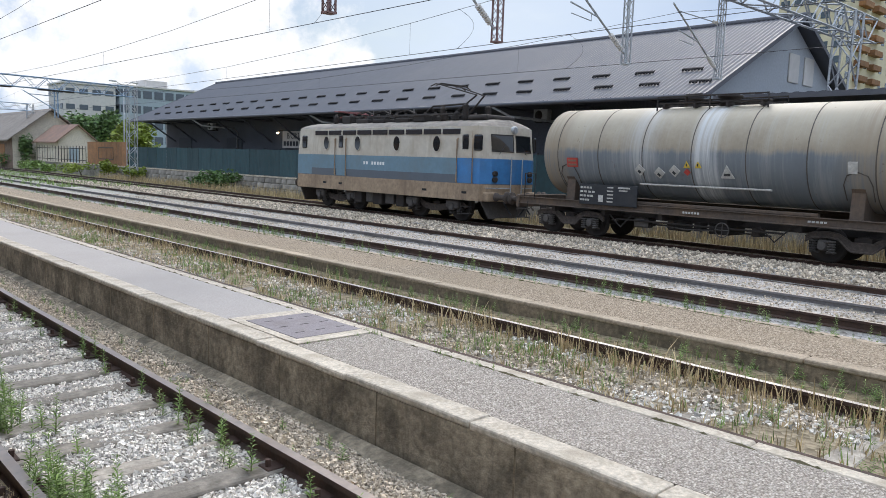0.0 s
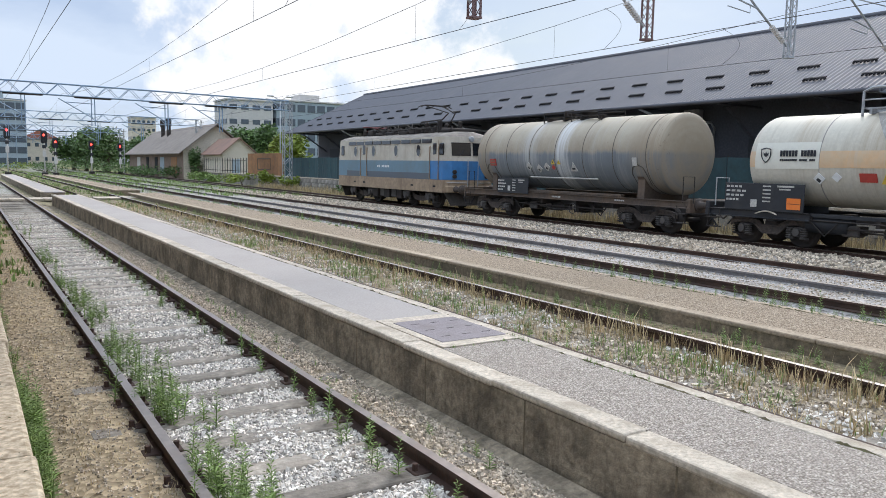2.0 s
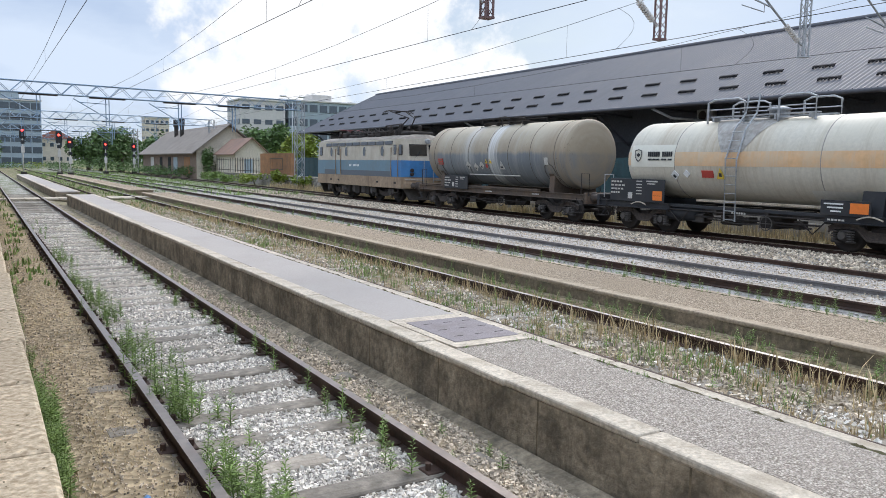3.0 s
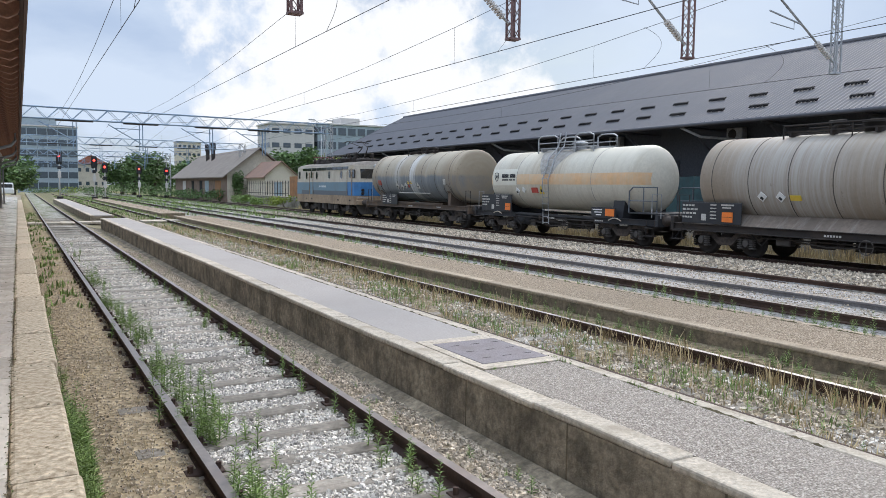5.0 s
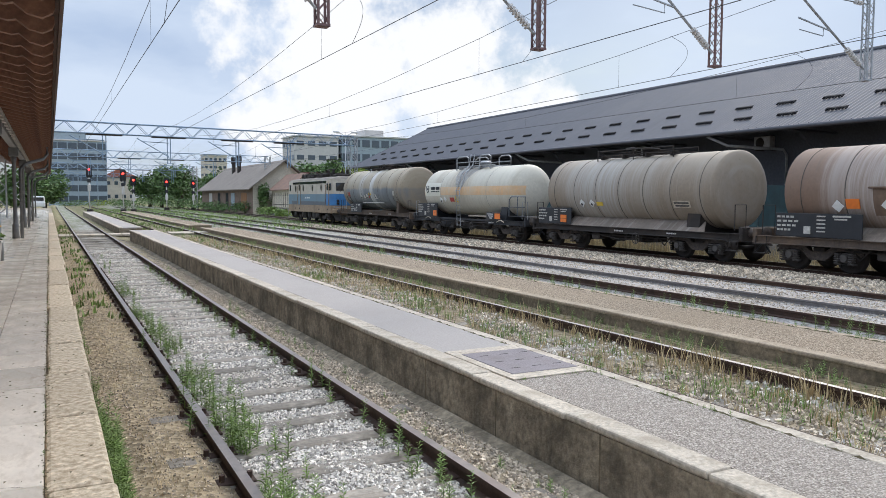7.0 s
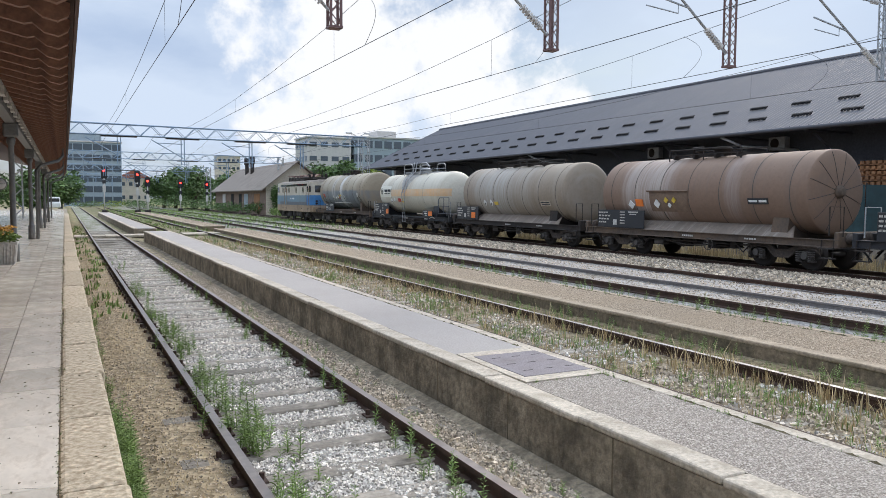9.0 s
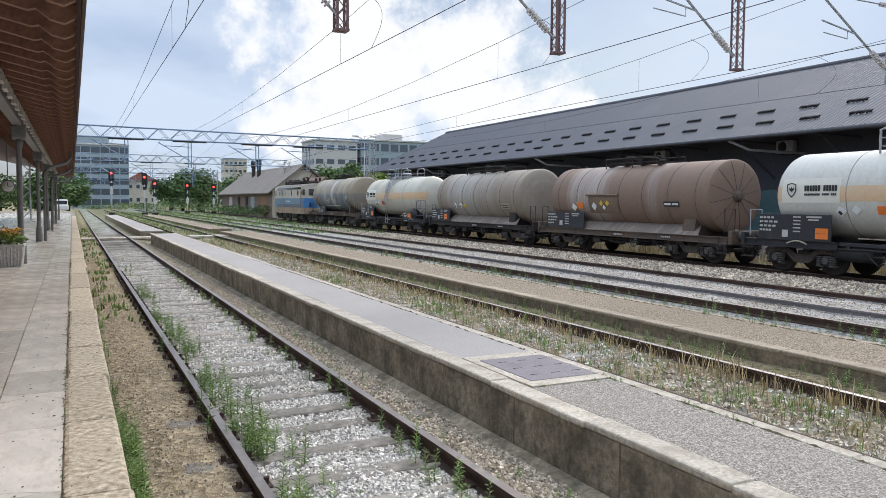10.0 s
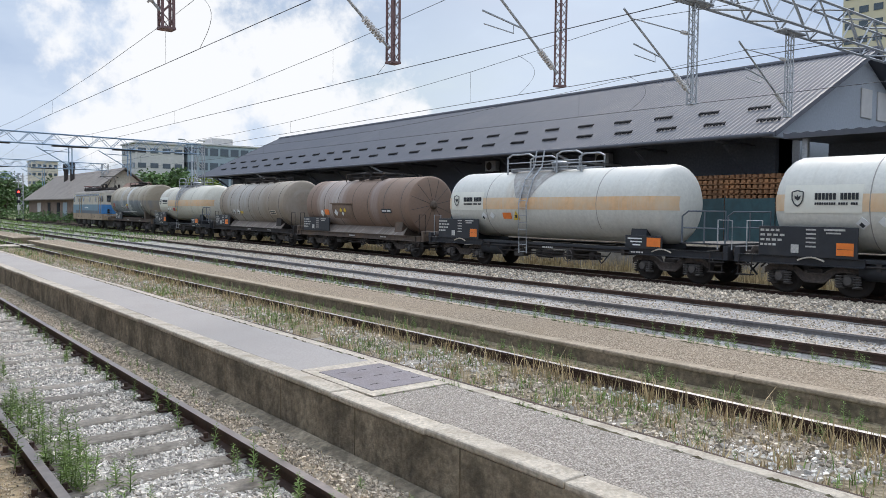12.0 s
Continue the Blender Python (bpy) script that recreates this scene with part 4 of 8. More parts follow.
def build_tank(kind, front, tank, frame_len, R, zc, paint, label):
    """front: place of the headstock at the start; tank: (front, rear) ends, as distances behind the headstock."""
    t = thing("tank_wagon", pose(track5_x(front), front, TRK5Z), label, "tank wagon", "wagons of the freight train")
    a, b = -tank[0], -tank[1]
    flat = kind == "brown"
    d = 0.16 if flat else (0.62 if kind == "white" else 0.24)
    rim = [(d * (1 - math.cos(q)), R * (1 - 0.0 * q) * math.sin(q)) for q in [radians(x) for x in (2, 12, 25, 38, 50, 62, 74, 84, 90)]]
    prof = [(b + h, rr) for h, rr in rim] + [(a - h, rr) for h, rr in rim[::-1]]
    bm = bmesh.new()
    lathe(bm, prof, "y", (0, 0, zc), 56)
    part("tank", bm, paint, t)
    seams = 7 if kind != "white" else 2
    bm = bmesh.new()
    lathe(bm, [(-0.014, R), (-0.012, R + 0.008), (0.012, R + 0.008), (0.014, R)], "y", (0, 0, zc), 56)
    first = part("weld_seam", bm, M_SEAM if kind != "white" else M_DULLSHEET, t, at=pose(0, b + 0.5 * (a - b) / seams, 0))
    for i in range(1, seams):
        again(first, t, pose(0, b + (i + 0.5) * (a - b) / seams, 0))
    # sole bars, headstocks and cradle
    L = frame_len
    up = 0.16 if kind == "grey" else 0.0
    low = M_BLACK if kind == "white" else M_UNDER if kind == "streaked" else M_SADDLE
    for s in (-1, 1):
        for y0, y1 in (((-3.5, 0), (-L, -L + 3.5)) if kind == "white" else ((-L, 0),)):
            z0, z1 = (0.8, 1.03) if kind == "white" else (0.76 + up, 1.0 + up)
            bm = bmesh.new()
            out = [(0, z0), (0.1, z0), (0.1, z0 + 0.02), (0.03, z0 + 0.03), (0.03, z1 - 0.03), (0.1, z1 - 0.02), (0.1, z1), (0, z1)]
            extrude_y(bm, [(s * (1.22 + q), z) for q, z in out], y0, y1)
            part("sole_bar", bm, low, t)
        if kind == "white":
            bm = bmesh.new()
            bevel_box(bm, s * 1.16 - 0.04, s * 1.16 + 0.04, -L + 3.4, -3.4, 0.92, 1.02, 0.01)
            part("side_rail", bm, low, t)
            bm = bmesh.new()
            tube(bm, ((s * 1.2, -L + 3.4, 0.84), (s * 1.2, -3.4, 0.84)), 0.025, 6)
            part("brake_pipe", bm, M_UNDER, t)
        if kind == "grey":
            bm = bmesh.new()
            bevel_box(bm, s * 1.1 - 0.1, s * 1.1 + 0.1, -L + 3.2, -3.2, 1.165, 1.25, 0.01)
            part("bearer", bm, low, t)
    bm = bmesh.new()
    bevel_box(bm, -1.3, 1.3, -0.16, 0, 0.78, 1.22, 0.02)
    h = part("headstock", bm, low, t)
    again(h, t, pose(0, -L + 0.16, 0))
    bm = bmesh.new()
    bevel_box(bm, -0.25, 0.25, -L + 0.2, -0.2, 0.78 if kind == "white" else 0.66, 0.95, 0.02)
    for k in range(6):
        y = -1.6 - k * (L - 3.2) / 5
        box(bm, -1.2, 1.2, y - 0.06, y + 0.06, 0.74, 0.96)
    part("centre_sill", bm, M_UNDER, t)
    if kind in ("streaked", "brown"):
        # sloping apron between tank and sole bar
        for s in (-1, 1):
            bm = bmesh.new()
            y0, y1 = b + (0.9 if kind != "grey" else 2.4), a - (0.9 if kind != "grey" else 2.4)
            v = [bm.verts.new(c) for c in ((s * 1.3, y0 - 0.35, 1.0), (s * 1.3, y1 + 0.35, 1.0), (s * R * 0.62, y1, zc - R * 0.8), (s * R * 0.62, y0, zc - R * 0.8))]
            w = [bm.verts.new((p.co.x - s * 0.05, p.co.y, p.co.z)) for p in v]
            for k in range(4):
                bm.faces.new((v[k], v[(k + 1) % 4], w[(k + 1) % 4], w[k]))
            bm.faces.new(v)
            bm.faces.new(w[::-1])
            part("apron", bm, M_APRON, t)
    for y in (a - 1.2, b + 1.2):
        bm = bmesh.new()
        out = [(-1.15, 0.95)] + [(R * math.sin(radians(q)), zc - R * math.cos(radians(q))) for q in range(-52, 53, 8)] + [(1.15, 0.95)]
        half_w = 0.16 if kind == "grey" else 0.3
        va = [bm.verts.new((p, y - half_w, q)) for p, q in out]
        vb = [bm.verts.new((p, y + half_w, q)) for p, q in out]
        for k in range(len(out)):
            bm.faces.new((va[k], va[(k + 1) % len(out)], vb[(k + 1) % len(out)], vb[k]))
        bm.faces.new(va[::-1])
        bm.faces.new(vb)
        part("saddle", bm, low, t)
        if kind == "grey":
            bm = bmesh.new()
            shell(bm, R + 0.02, zc, y - 0.16, y + 0.16, -52, -34, 6)
            shell(bm, R + 0.02, zc, y - 0.16, y + 0.16, -52, -34, 6, 1)
            part("saddle_plate", bm, M_SADDLE, t)
            bm = bmesh.new()
            tube(bm, [(-(R + 0.02) * math.cos(radians(q)), y + p, zc + (R + 0.02) * math.sin(radians(q))) for p, q in ((-0.32, -50), (-0.33, -30), (-0.24, -20), (0, -16), (0.24, -20), (0.33, -30), (0.32, -50))], 0.014, 5)
            part("saddle_rim", bm, M_SEAM, t)
    # brake gear under the frame
    bm = bmesh.new()
    m0 = -L / 2
    lathe(bm, [(-0.35, 0.05), (-0.33, 0.16), (0.33, 0.16), (0.35, 0.05)], "y", (-0.75, m0 + 0.6, 0.6), 16)
    tube(bm, ((-0.9, m0 - 2.2, 0.55), (-0.9, m0 + 2.0, 0.58)), 0.025, 6)
    tube(bm, ((-1.1, m0 - 2.6, 0.66), (-1.1, m0 + 2.6, 0.66)), 0.03, 6)
    for k in range(5):
        box(bm, -1.0, -0.6, m0 - 1.9 + k * 0.85, m0 - 1.7 + k * 0.85, 0.5, 0.74)
    box(bm, -0.5, 0.5, m0 - 0.8, m0 - 0.2, 0.42, 0.74)
    part("brake_gear", bm, M_UNDER, t)
    bm = bmesh.new()
    tube(bm, [(-1.3, m0 - 1.0 + 0.2 * math.cos(q * math.pi / 8), 0.62 + 0.2 * math.sin(q * math.pi / 8)) for q in range(16)], 0.016, 5, True)
    for q in range(4):
        tube(bm, ((-1.3, m0 - 1.0, 0.62), (-1.3, m0 - 1.0 + 0.19 * math.cos(q * math.pi / 2), 0.62 + 0.19 * math.sin(q * math.pi / 2))), 0.012, 5)
    part("brake_wheel", bm, M_AXLEBOX, t)
    bm = bmesh.new()
    bevel_box(bm, -1.05, -0.7, m0 + 1.5, m0 + 2.0, 0.45, 0.74, 0.04)
    tube(bm, ((-0.95, m0 + 1.4, 0.62), (-1.02, m0 + 0.3, 0.52), (-1.02, m0 - 0.6, 0.56)), 0.022, 6)
    part("distributor_valve", bm, M_AXLEBOX, t)
    for y in (m0 - 2.4, m0 + 2.4):
        bm = bmesh.new()
        tube(bm, ((-1.2, y - 0.4, 0.8), (-1.15, y, 0.42), (-1.2, y + 0.4, 0.8)), 0.022, 5)
        part("hanger", bm, M_UNDER, t)
    build_buffers(t, 0, 1)
    build_buffers(t, -L, -1)
    inset = 2.15
    build_bogie(t, -inset)
    build_bogie(t, -L + inset)
    # steps and grab rails at the headstocks
    for y in (-0.35, -L + 0.35):
        bm = bmesh.new()
        tube(bm, ((-1.3, y - 0.2, 1.0), (-1.34, y - 0.2, 0.45), (-1.34, y + 0.2, 0.45), (-1.3, y + 0.2, 1.0)), 0.018, 6)
        box(bm, -1.42, -1.2, y - 0.22, y + 0.22, 0.43, 0.46)
        box(bm, -1.42, -1.2, y - 0.22, y + 0.22, 0.72, 0.75)
        part("step", bm, M_UNDER, t)
        bm = bmesh.new()
        tube(bm, ((-1.26, y, 1.1), (-1.26, y, 1.95), (-1.26, y - 0.45, 1.95), (-1.26, y - 0.45, 1.1)), 0.02, 6)
        part("grab_rail", bm, M_STEEL if kind == "white" else M_UNDER, t)
    # information board
    p0, p1, pz0, pz1 = {"grey": (2.75, 4.9, 1.06, 1.7), "white": (0.75, 3.35, 1.02, 1.82), "streaked": (0.55, 3.0, 1.02, 1.72), "brown": (0.9, 3.7, 1.02, 1.72)}[kind]
    bm = bmesh.new()
    bevel_box(bm, -1.34, -1.3, -p1, -p0, pz0, pz1, 0.01)
    board = part("information_board", bm, M_BLACK, t, "black board with white stencilled lines")
    w = p1 - p0
    rows = []
    for k, (u0, u1) in enumerate(((0.02, 0.24), (0.02, 0.3), (0.02, 0.27), (0.02, 0.2))):
        z = pz1 - 0.08 - k * 0.13
        for q in range(4):
            rows.append((-p0 - w * (u0 + (u1 - u0) * (q + 0.7) / 4), -p0 - w * (u0 + (u1 - u0) * q / 4), z - 0.06, z))
    for k in range(5):
        z = pz1 - 0.06 - k * 0.11
        rows.append((-p0 - w * 0.6, -p0 - w * 0.5, z - 0.04, z))
    rows += [(-p0 - w * 0.88, -p0 - w * 0.68, pz1 - 0.1, pz1 - 0.05), (-p0 - w * 0.84, -p0 - w * 0.7, pz1 - 0.18, pz1 - 0.14)]
    marks(board, -1.345, rows, M_PLATE)
    bm = bmesh.new()
    box(bm, -1.352, -1.34, -p0 - w * 0.43, -p0 - w * 0.35, pz0 + 0.1, pz0 + 0.32)
    part("label_holder", bm, M_PLATE, board)
    if kind in ("white", "streaked"):
        bm = bmesh.new()
        y = -p0 - w * (0.88 if kind == "white" else 0.78)
        box(bm, -1.358, -1.34, y - 0.22, y + 0.2, pz0 + 0.08, pz0 + 0.4)
        o = part("hazard_plate", bm, M_ORANGE, board, "orange hazard plate")
        marks(o, -1.356, [(y - 0.2, y + 0.18, pz0 + 0.235, pz0 + 0.245)], M_BLACK)
    marks(t, -1.33, [(m0 - 0.3 + k * 0.09, m0 - 0.24 + k * 0.09, 0.84 + up, 0.9 + up) for k in range(6)] + [(-L + 2.9 + k * 0.1, -L + 2.97 + k * 0.1, 0.86 + up, 0.91 + up) for k in range(5)], M_PLATE, "stencil")
    # hazard diamonds on the tank
    if kind == "grey":
        for y, aa, s in ((-4.95, -21, 0.26), (-5.6, -24, 0.26), (-6.1, -21, 0.26)):
            q = placard(t, "hazard_diamond", R, zc, y, aa, s, s, M_PLATE, "white hazard diamond with black marks", 45)
            marks(q, -0.014, [(-s * 0.3, s * 0.1, -s * 0.35, -s * 0.05)], M_BLACK)
        for y, aa in ((-6.5, -13), (-6.85, -13)):
            q = placard(t, "warning_sticker", R, zc, y, aa, 0.2, 0.18, M_YELLOW, "yellow warning triangle", 0, 3)
            marks(q, -0.014, [(-0.015, 0.015, -0.05, 0.03)], M_BLACK)
        q = placard(t, "warning_triangle", R, zc, -7.7, -20, 0.4, 0.38, M_PLATE, "pale triangular warning mark", 0, 3)
        marks(q, -0.014, [(-0.09, 0.09, -0.12, -0.05)], M_BLACK)
        placard(t, "warning_sticker", R, zc, -6.5, -22, 0.15, 0.15, M_RED, "small red warning sticker", 45)
        bm = bmesh.new()
        tube(bm, ((-1.2, -8.9, 1.78), (-1.2, -4.9, 1.78)), 0.03, 6)
        part("side_rail", bm, M_PLATE, t)
        q = placard(t, "hazard_plate", R, zc, -2.45, -14, 0.42, 0.3, M_RED, "red-orange hazard plate")
        marks(q, -0.014, [(-0.16, 0.16, 0.03, 0.09), (-0.16, 0.16, -0.1, -0.04)], M_BROWNTANK)
        placard(t, "data_plate", R, zc, -10.9, -12, 0.22, 0.3, M_PLATE, "off-white data plate")
    elif kind == "streaked":
        for y, aa, s in ((-3.7, -22, 0.24), (-4.35, -22, 0.24)):
            q = placard(t, "hazard_diamond", R, zc, y, aa, s, s, M_WHITE, "white hazard diamond with black marks", 45)
            marks(q, -0.014, [(-s * 0.35, s * 0.1, -s * 0.35, 0.0)], M_BLACK)
        placard(t, "warning_sticker", R, zc, -4.85, -23, 0.36, 0.16, M_YELLOW, "yellow and black warning sticker")
        q = placard(t, "data_plate", R, zc, -9.4, -22, 0.8, 0.26, M_EDGE, "pale data plate with dark lines")
        marks(q, -0.014, [(-0.35, 0.35, 0.03, 0.08), (-0.35, 0.3, -0.08, -0.03)], M_BLACK)
    elif kind == "brown":
        bm = bmesh.new()
        shell(bm, R + 0.02, zc, -5.9, -3.95, -32, 2, 8)
        tube(bm, ((-R - 0.06, -6.0, zc + 0.06), (-R - 0.06, -3.85, zc + 0.06)), 0.035, 6)
        pl = part("placard_panel", bm, M_BROWNPANEL, t, "brown sheet panel carrying hazard signs")
        for y, aa, mat_, s in ((-3.35, -17, M_ORANGE, 0.0), (-4.35, -18, M_WHITE, 0.25), (-4.85, -12, M_YELLOW, 0.16), (-5.25, -12, M_YELLOW, 0.16), (-5.0, -20, M_WHITE, 0.14), (-2.9, -20, M_WHITE, 0.26)):
            if s == 0.0:
                placard(t, "hazard_plate", R, zc, y, aa, 0.4, 0.28, M_ORANGE, "orange hazard plate")
            else:
                placard(t, "hazard_diamond", R + 0.02, zc, y, aa, s, s, mat_, "hazard diamond sticker", 45)
        q = placard(t, "data_plate", R, zc, -9.0, -13, 0.8, 0.2, M_BLACK, "dark data plate with pale lines")
        marks(q, -0.014, [(-0.35, -0.05, -0.03, 0.04), (0.02, 0.35, -0.03, 0.04)], M_WHITE)
        # radial ribs on the rear end and a central boss
        bm = bmesh.new()
        for k in range(12):
            q = k * math.pi / 6 + 0.2
            tube(bm, [(u * R * math.cos(q), b + d * (1 - math.sqrt(1 - u * u)) - 0.004, zc + u * R * math.sin(q)) for u in (0.1, 0.3, 0.5, 0.7, 0.85, 0.95)], 0.008, 4)
        part("end_ribs", bm, M_BLACK, t)
        bm = bmesh.new()
        lathe(bm, [(b - 0.14, 0.05), (b - 0.14, 0.14), (b - 0.06, 0.15), (b - 0.05, 0.2), (b + 0.05, 0.2)], "y", (0, 0, zc), 20)
        part("end_boss", bm, M_SADDLE, t)
    else:
        bm = bmesh.new()
        # the stripe follows the dished ends
        rows = []
        for yy, rr in prof:
            if rr > R * 0.3:
                hs = [R * math.sin(radians(q)) for q in (-9, -4, 1, 6, 11)]
                rows.append([bm.verts.new((-math.sqrt(max(0.0004, (rr + 0.005) ** 2 - h * h)), yy + (0.004 if yy > (a + b) / 2 else -0.004) * (rr < R - 0.01), zc + h)) for h in hs])
        for r0, r1 in zip(rows, rows[1:]):
            for k in range(4):
                bm.faces.new((r0[k], r0[k + 1], r1[k + 1], r1[k])).smooth = True
        part("orange_band", bm, M_CREAMBAND, t, "faded orange stripe along the tank")
        bm = bmesh.new()
        shell(bm, R + 0.012, zc, a - 2.6, a - 0.62, -11, 22, 6)
        sign = part("company_sign", bm, M_SIGN, t, "white sign with a dark shield emblem and dark lettering")
        emblem(sign, -R - 0.03, a - 0.98, zc + 0.14, 0.3, M_BLACK)
        bars = [(a - 1.43 - k * 0.092 - 0.07, a - 1.43 - k * 0.092, zc + 0.1, zc + 0.27) for k in range(12) if k != 6]
        bars += [(a - 1.43 - k * 0.06 - 0.045, a - 1.43 - k * 0.06, zc - 0.03, zc + 0.03) for k in range(18) if k not in (9, 14)]
        marks(sign, -R - 0.022, bars, M_BLACK)
        q = placard(t, "hazard_diamond", R, zc, a - 2.6, -22, 0.24, 0.24, M_WHITE, "white hazard diamond with black marks", 45)
        marks(q, -0.014, [(-0.08, 0.04, -0.09, 0.0)], M_BLACK)
        placard(t, "hazard_diamond", R, zc, a - 3.1, -20, 0.2, 0.2, M_WHITE, "white hazard diamond", 45)
        placard(t, "red_plate", R, zc, a - 3.95, -20, 0.45, 0.24, M_ORANGE if front < -20 else M_RED, "red-orange plate")
        q = placard(t, "warning_sticker", R, zc, a - 4.45, -19, 0.34, 0.36, M_YELLOW, "yellow and black warning triangle", 0, 3)
        marks(q, -0.014, [(-0.05, 0.05, -0.1, 0.02)], M_BLACK)
        bm = bmesh.new()
        for y in (-2.2, -frame_len + 2.2):
            tube(bm, [(-1.36, y + 0.35 * (k - 3) / 3, 0.93 + 0.09 * math.sin(k * math.pi / 6)) for k in range(7)], 0.022, 5)
        part("brake_lever", bm, M_CREAM, t, "cream-painted brake lever")
        # weathered saddle sheet over the middle, under the ladder
        bm = bmesh.new()
        for s in (-1, 1):
            rows = []
            for k in range(9):
                aa = radians(90 - k * 10)
                w = 1.5 - 0.14 * k
                rows.append([bm.verts.new((s * (R + 0.016) * math.cos(aa), a - 4.85 + u * w, zc + (R + 0.016) * math.sin(aa))) for u in (-1, -0.5, 0, 0.5, 1)])
            for r0, r1 in zip(rows, rows[1:]):
                for k in range(4):
                    bm.faces.new((r0[k], r0[k + 1], r1[k + 1], r1[k]))
        part("saddle_sheet", bm, M_DULLSHEET, t, "dull grey stained sheet below the hatch")
        bm = bmesh.new()
        for s in (-0.2, 0.2):
            tube(bm, ((-1.36, a - 4.95 + s, 0.6), (-R - 0.12, a - 4.95 + s, zc), (-R * 0.75 - 0.1, a - 4.95 + s, zc + R * 0.72), (-0.62, a - 4.95 + s, zc + R + 0.12), (-0.5, a - 4.95 + s, zc + R + 0.72)), 0.028, 6)
        for k in range(13):
            z = 0.65 + k * 0.27
            x = -1.36 + min(1, max(0, (z - 0.6) / (zc - 0.6))) * (1.36 - R - 0.12) if z < zc else -math.sqrt(max(0.02, (R + 0.16) ** 2 - (z - zc) ** 2)) if z < zc + R else -0.62
            tube(bm, ((x, a - 5.15, z), (x, a - 4.75, z)), 0.016, 5)
        part("ladder", bm, M_STEEL, t)
        for s in (-1, 1):
            bm = bmesh.new()
            shell(bm, R + 0.01, zc, b + 1.6, b + 3.0, -72, -40, 6, s)
            part("lower_bracket", bm, M_WHITETANK, t)
        bm = bmesh.new()
        bevel_box(bm, -1.34, -1.3, -frame_len + 2.2, -frame_len + 3.6, 1.0, 1.42, 0.01)
        bd = part("rear_board", bm, M_BLACK, t)
        bm = bmesh.new()
        box(bm, -1.36, -1.335, -frame_len + 2.25, -frame_len + 2.75, 1.08, 1.36)
        part("hazard_plate", bm, M_ORANGE, bd, "orange hazard plate")
        marks(bd, -1.345, [(-frame_len + 2.95, -frame_len + 3.5, 1.3, 1.34), (-frame_len + 2.95, -frame_len + 3.4, 1.2, 1.24), (-frame_len + 3.0, -frame_len + 3.3, 1.1, 1.14)], M_WHITE)
        # brakeman's platform with railings at the rear
        bm = bmesh.new()
        bevel_box(bm, -1.3, 1.3, -frame_len + 0.05, -frame_len + 1.5, 1.22, 1.27, 0.01)
        part("platform_floor", bm, M_BLACK, t)
        for x in (-1.25, 1.25):
            bm = bmesh.new()
            tube(bm, ((x, -frame_len + 1.55, 1.25), (x, -frame_len + 1.55, 2.05), (x, -frame_len + 1.35, 2.2), (x, -frame_len + 0.12, 2.2), (x, -frame_len + 0.12, 1.25)), 0.028, 6)
            tube(bm, ((x, -frame_len + 1.5, 1.7), (x, -frame_len + 0.12, 1.7)), 0.022, 6)
            tube(bm, ((x, -frame_len + 0.8, 1.25), (x, -frame_len + 0.8, 2.2)), 0.022, 6)
            part("platform_railing", bm, M_SLATE, t)
        bm = bmesh.new()
        lathe(bm, [(-0.6, 0.05), (-0.58, 0.28), (0.58, 0.28), (0.6, 0.05)], "y", (-0.9, -3.9, 0.75), 18)
        part("air_cylinder", bm, M_BLACK, t)
    # walkway, hatch and railings on top
    c = (a + b) / 2 if kind != "white" else a - 5.2
    half = {"grey": 1.7, "white": 1.9, "streaked": 2.2, "brown": 1.7}[kind]
    if kind == "grey":
        c = a - 5.6
    top = zc + R
    bm = bmesh.new()
    for s in (-0.55, 0.35):
        box(bm, s, s + 0.2, c - half, c + half, top + 0.06, top + 0.1)
    for k in range(4):
        y = c - half + 0.2 + k * (2 * half - 0.4) / 3
        box(bm, -0.6, 0.6, y - 0.03, y + 0.03, top - 0.08, top + 0.06)
    part("walkway", bm, M_STEEL if kind == "white" else M_UNDER, t)
    bm = bmesh.new()
    lathe(bm, [(top - 0.1, 0.3), (top + 0.22, 0.3), (top + 0.23, 0.35), (top + 0.28, 0.35), (top + 0.33, 0.2), (top + 0.34, 0.03)], "z", (0, c - 0.3, 0), 18)
    part("hatch", bm, M_STEEL if kind == "white" else M_UNDER, t)
    bm = bmesh.new()
    lathe(bm, [(top - 0.1, 0.12), (top + 0.2, 0.12), (top + 0.22, 0.2), (top + 0.25, 0.2), (top + 0.26, 0.02)], "z", (0.1, c + 0.8, 0), 12)
    tube(bm, ((0, c + 1.1, top), (0, c + 1.1, top + 0.35), (0, c + 0.6, top + 0.35)), 0.05, 8)
    part("valve", bm, M_UNDER, t)
    rail_h = 0.62 if kind == "white" else 0.26
    for s in (-0.62, 0.62):
        bm = bmesh.new()
        if kind == "white":
            for y0, y1 in ((c - half, c - half + 1.2), (c + half - 1.4, c + half)):
                tube(bm, ((s, y0, top - 0.14), (s, y0, top + rail_h - 0.1), (s, y0 + 0.25, top + rail_h), (s, y1 - 0.25, top + rail_h), (s, y1, top + rail_h - 0.1), (s, y1, top - 0.14)), 0.035, 6)
            tube(bm, ((s, c - half, top + 0.3), (s, c + half, top + 0.3)), 0.022, 6)
        else:
            tube(bm, ((s, c - half, top - 0.14), (s, c - half, top + rail_h), (s, c + half, top + rail_h), (s, c + half, top - 0.14)), 0.026, 6)
            tube(bm, ((s, c, top - 0.14), (s, c, top + rail_h)), 0.02, 6)
        part("guard_rail", bm, M_STEEL if kind == "white" else M_UNDER, t)
    return t


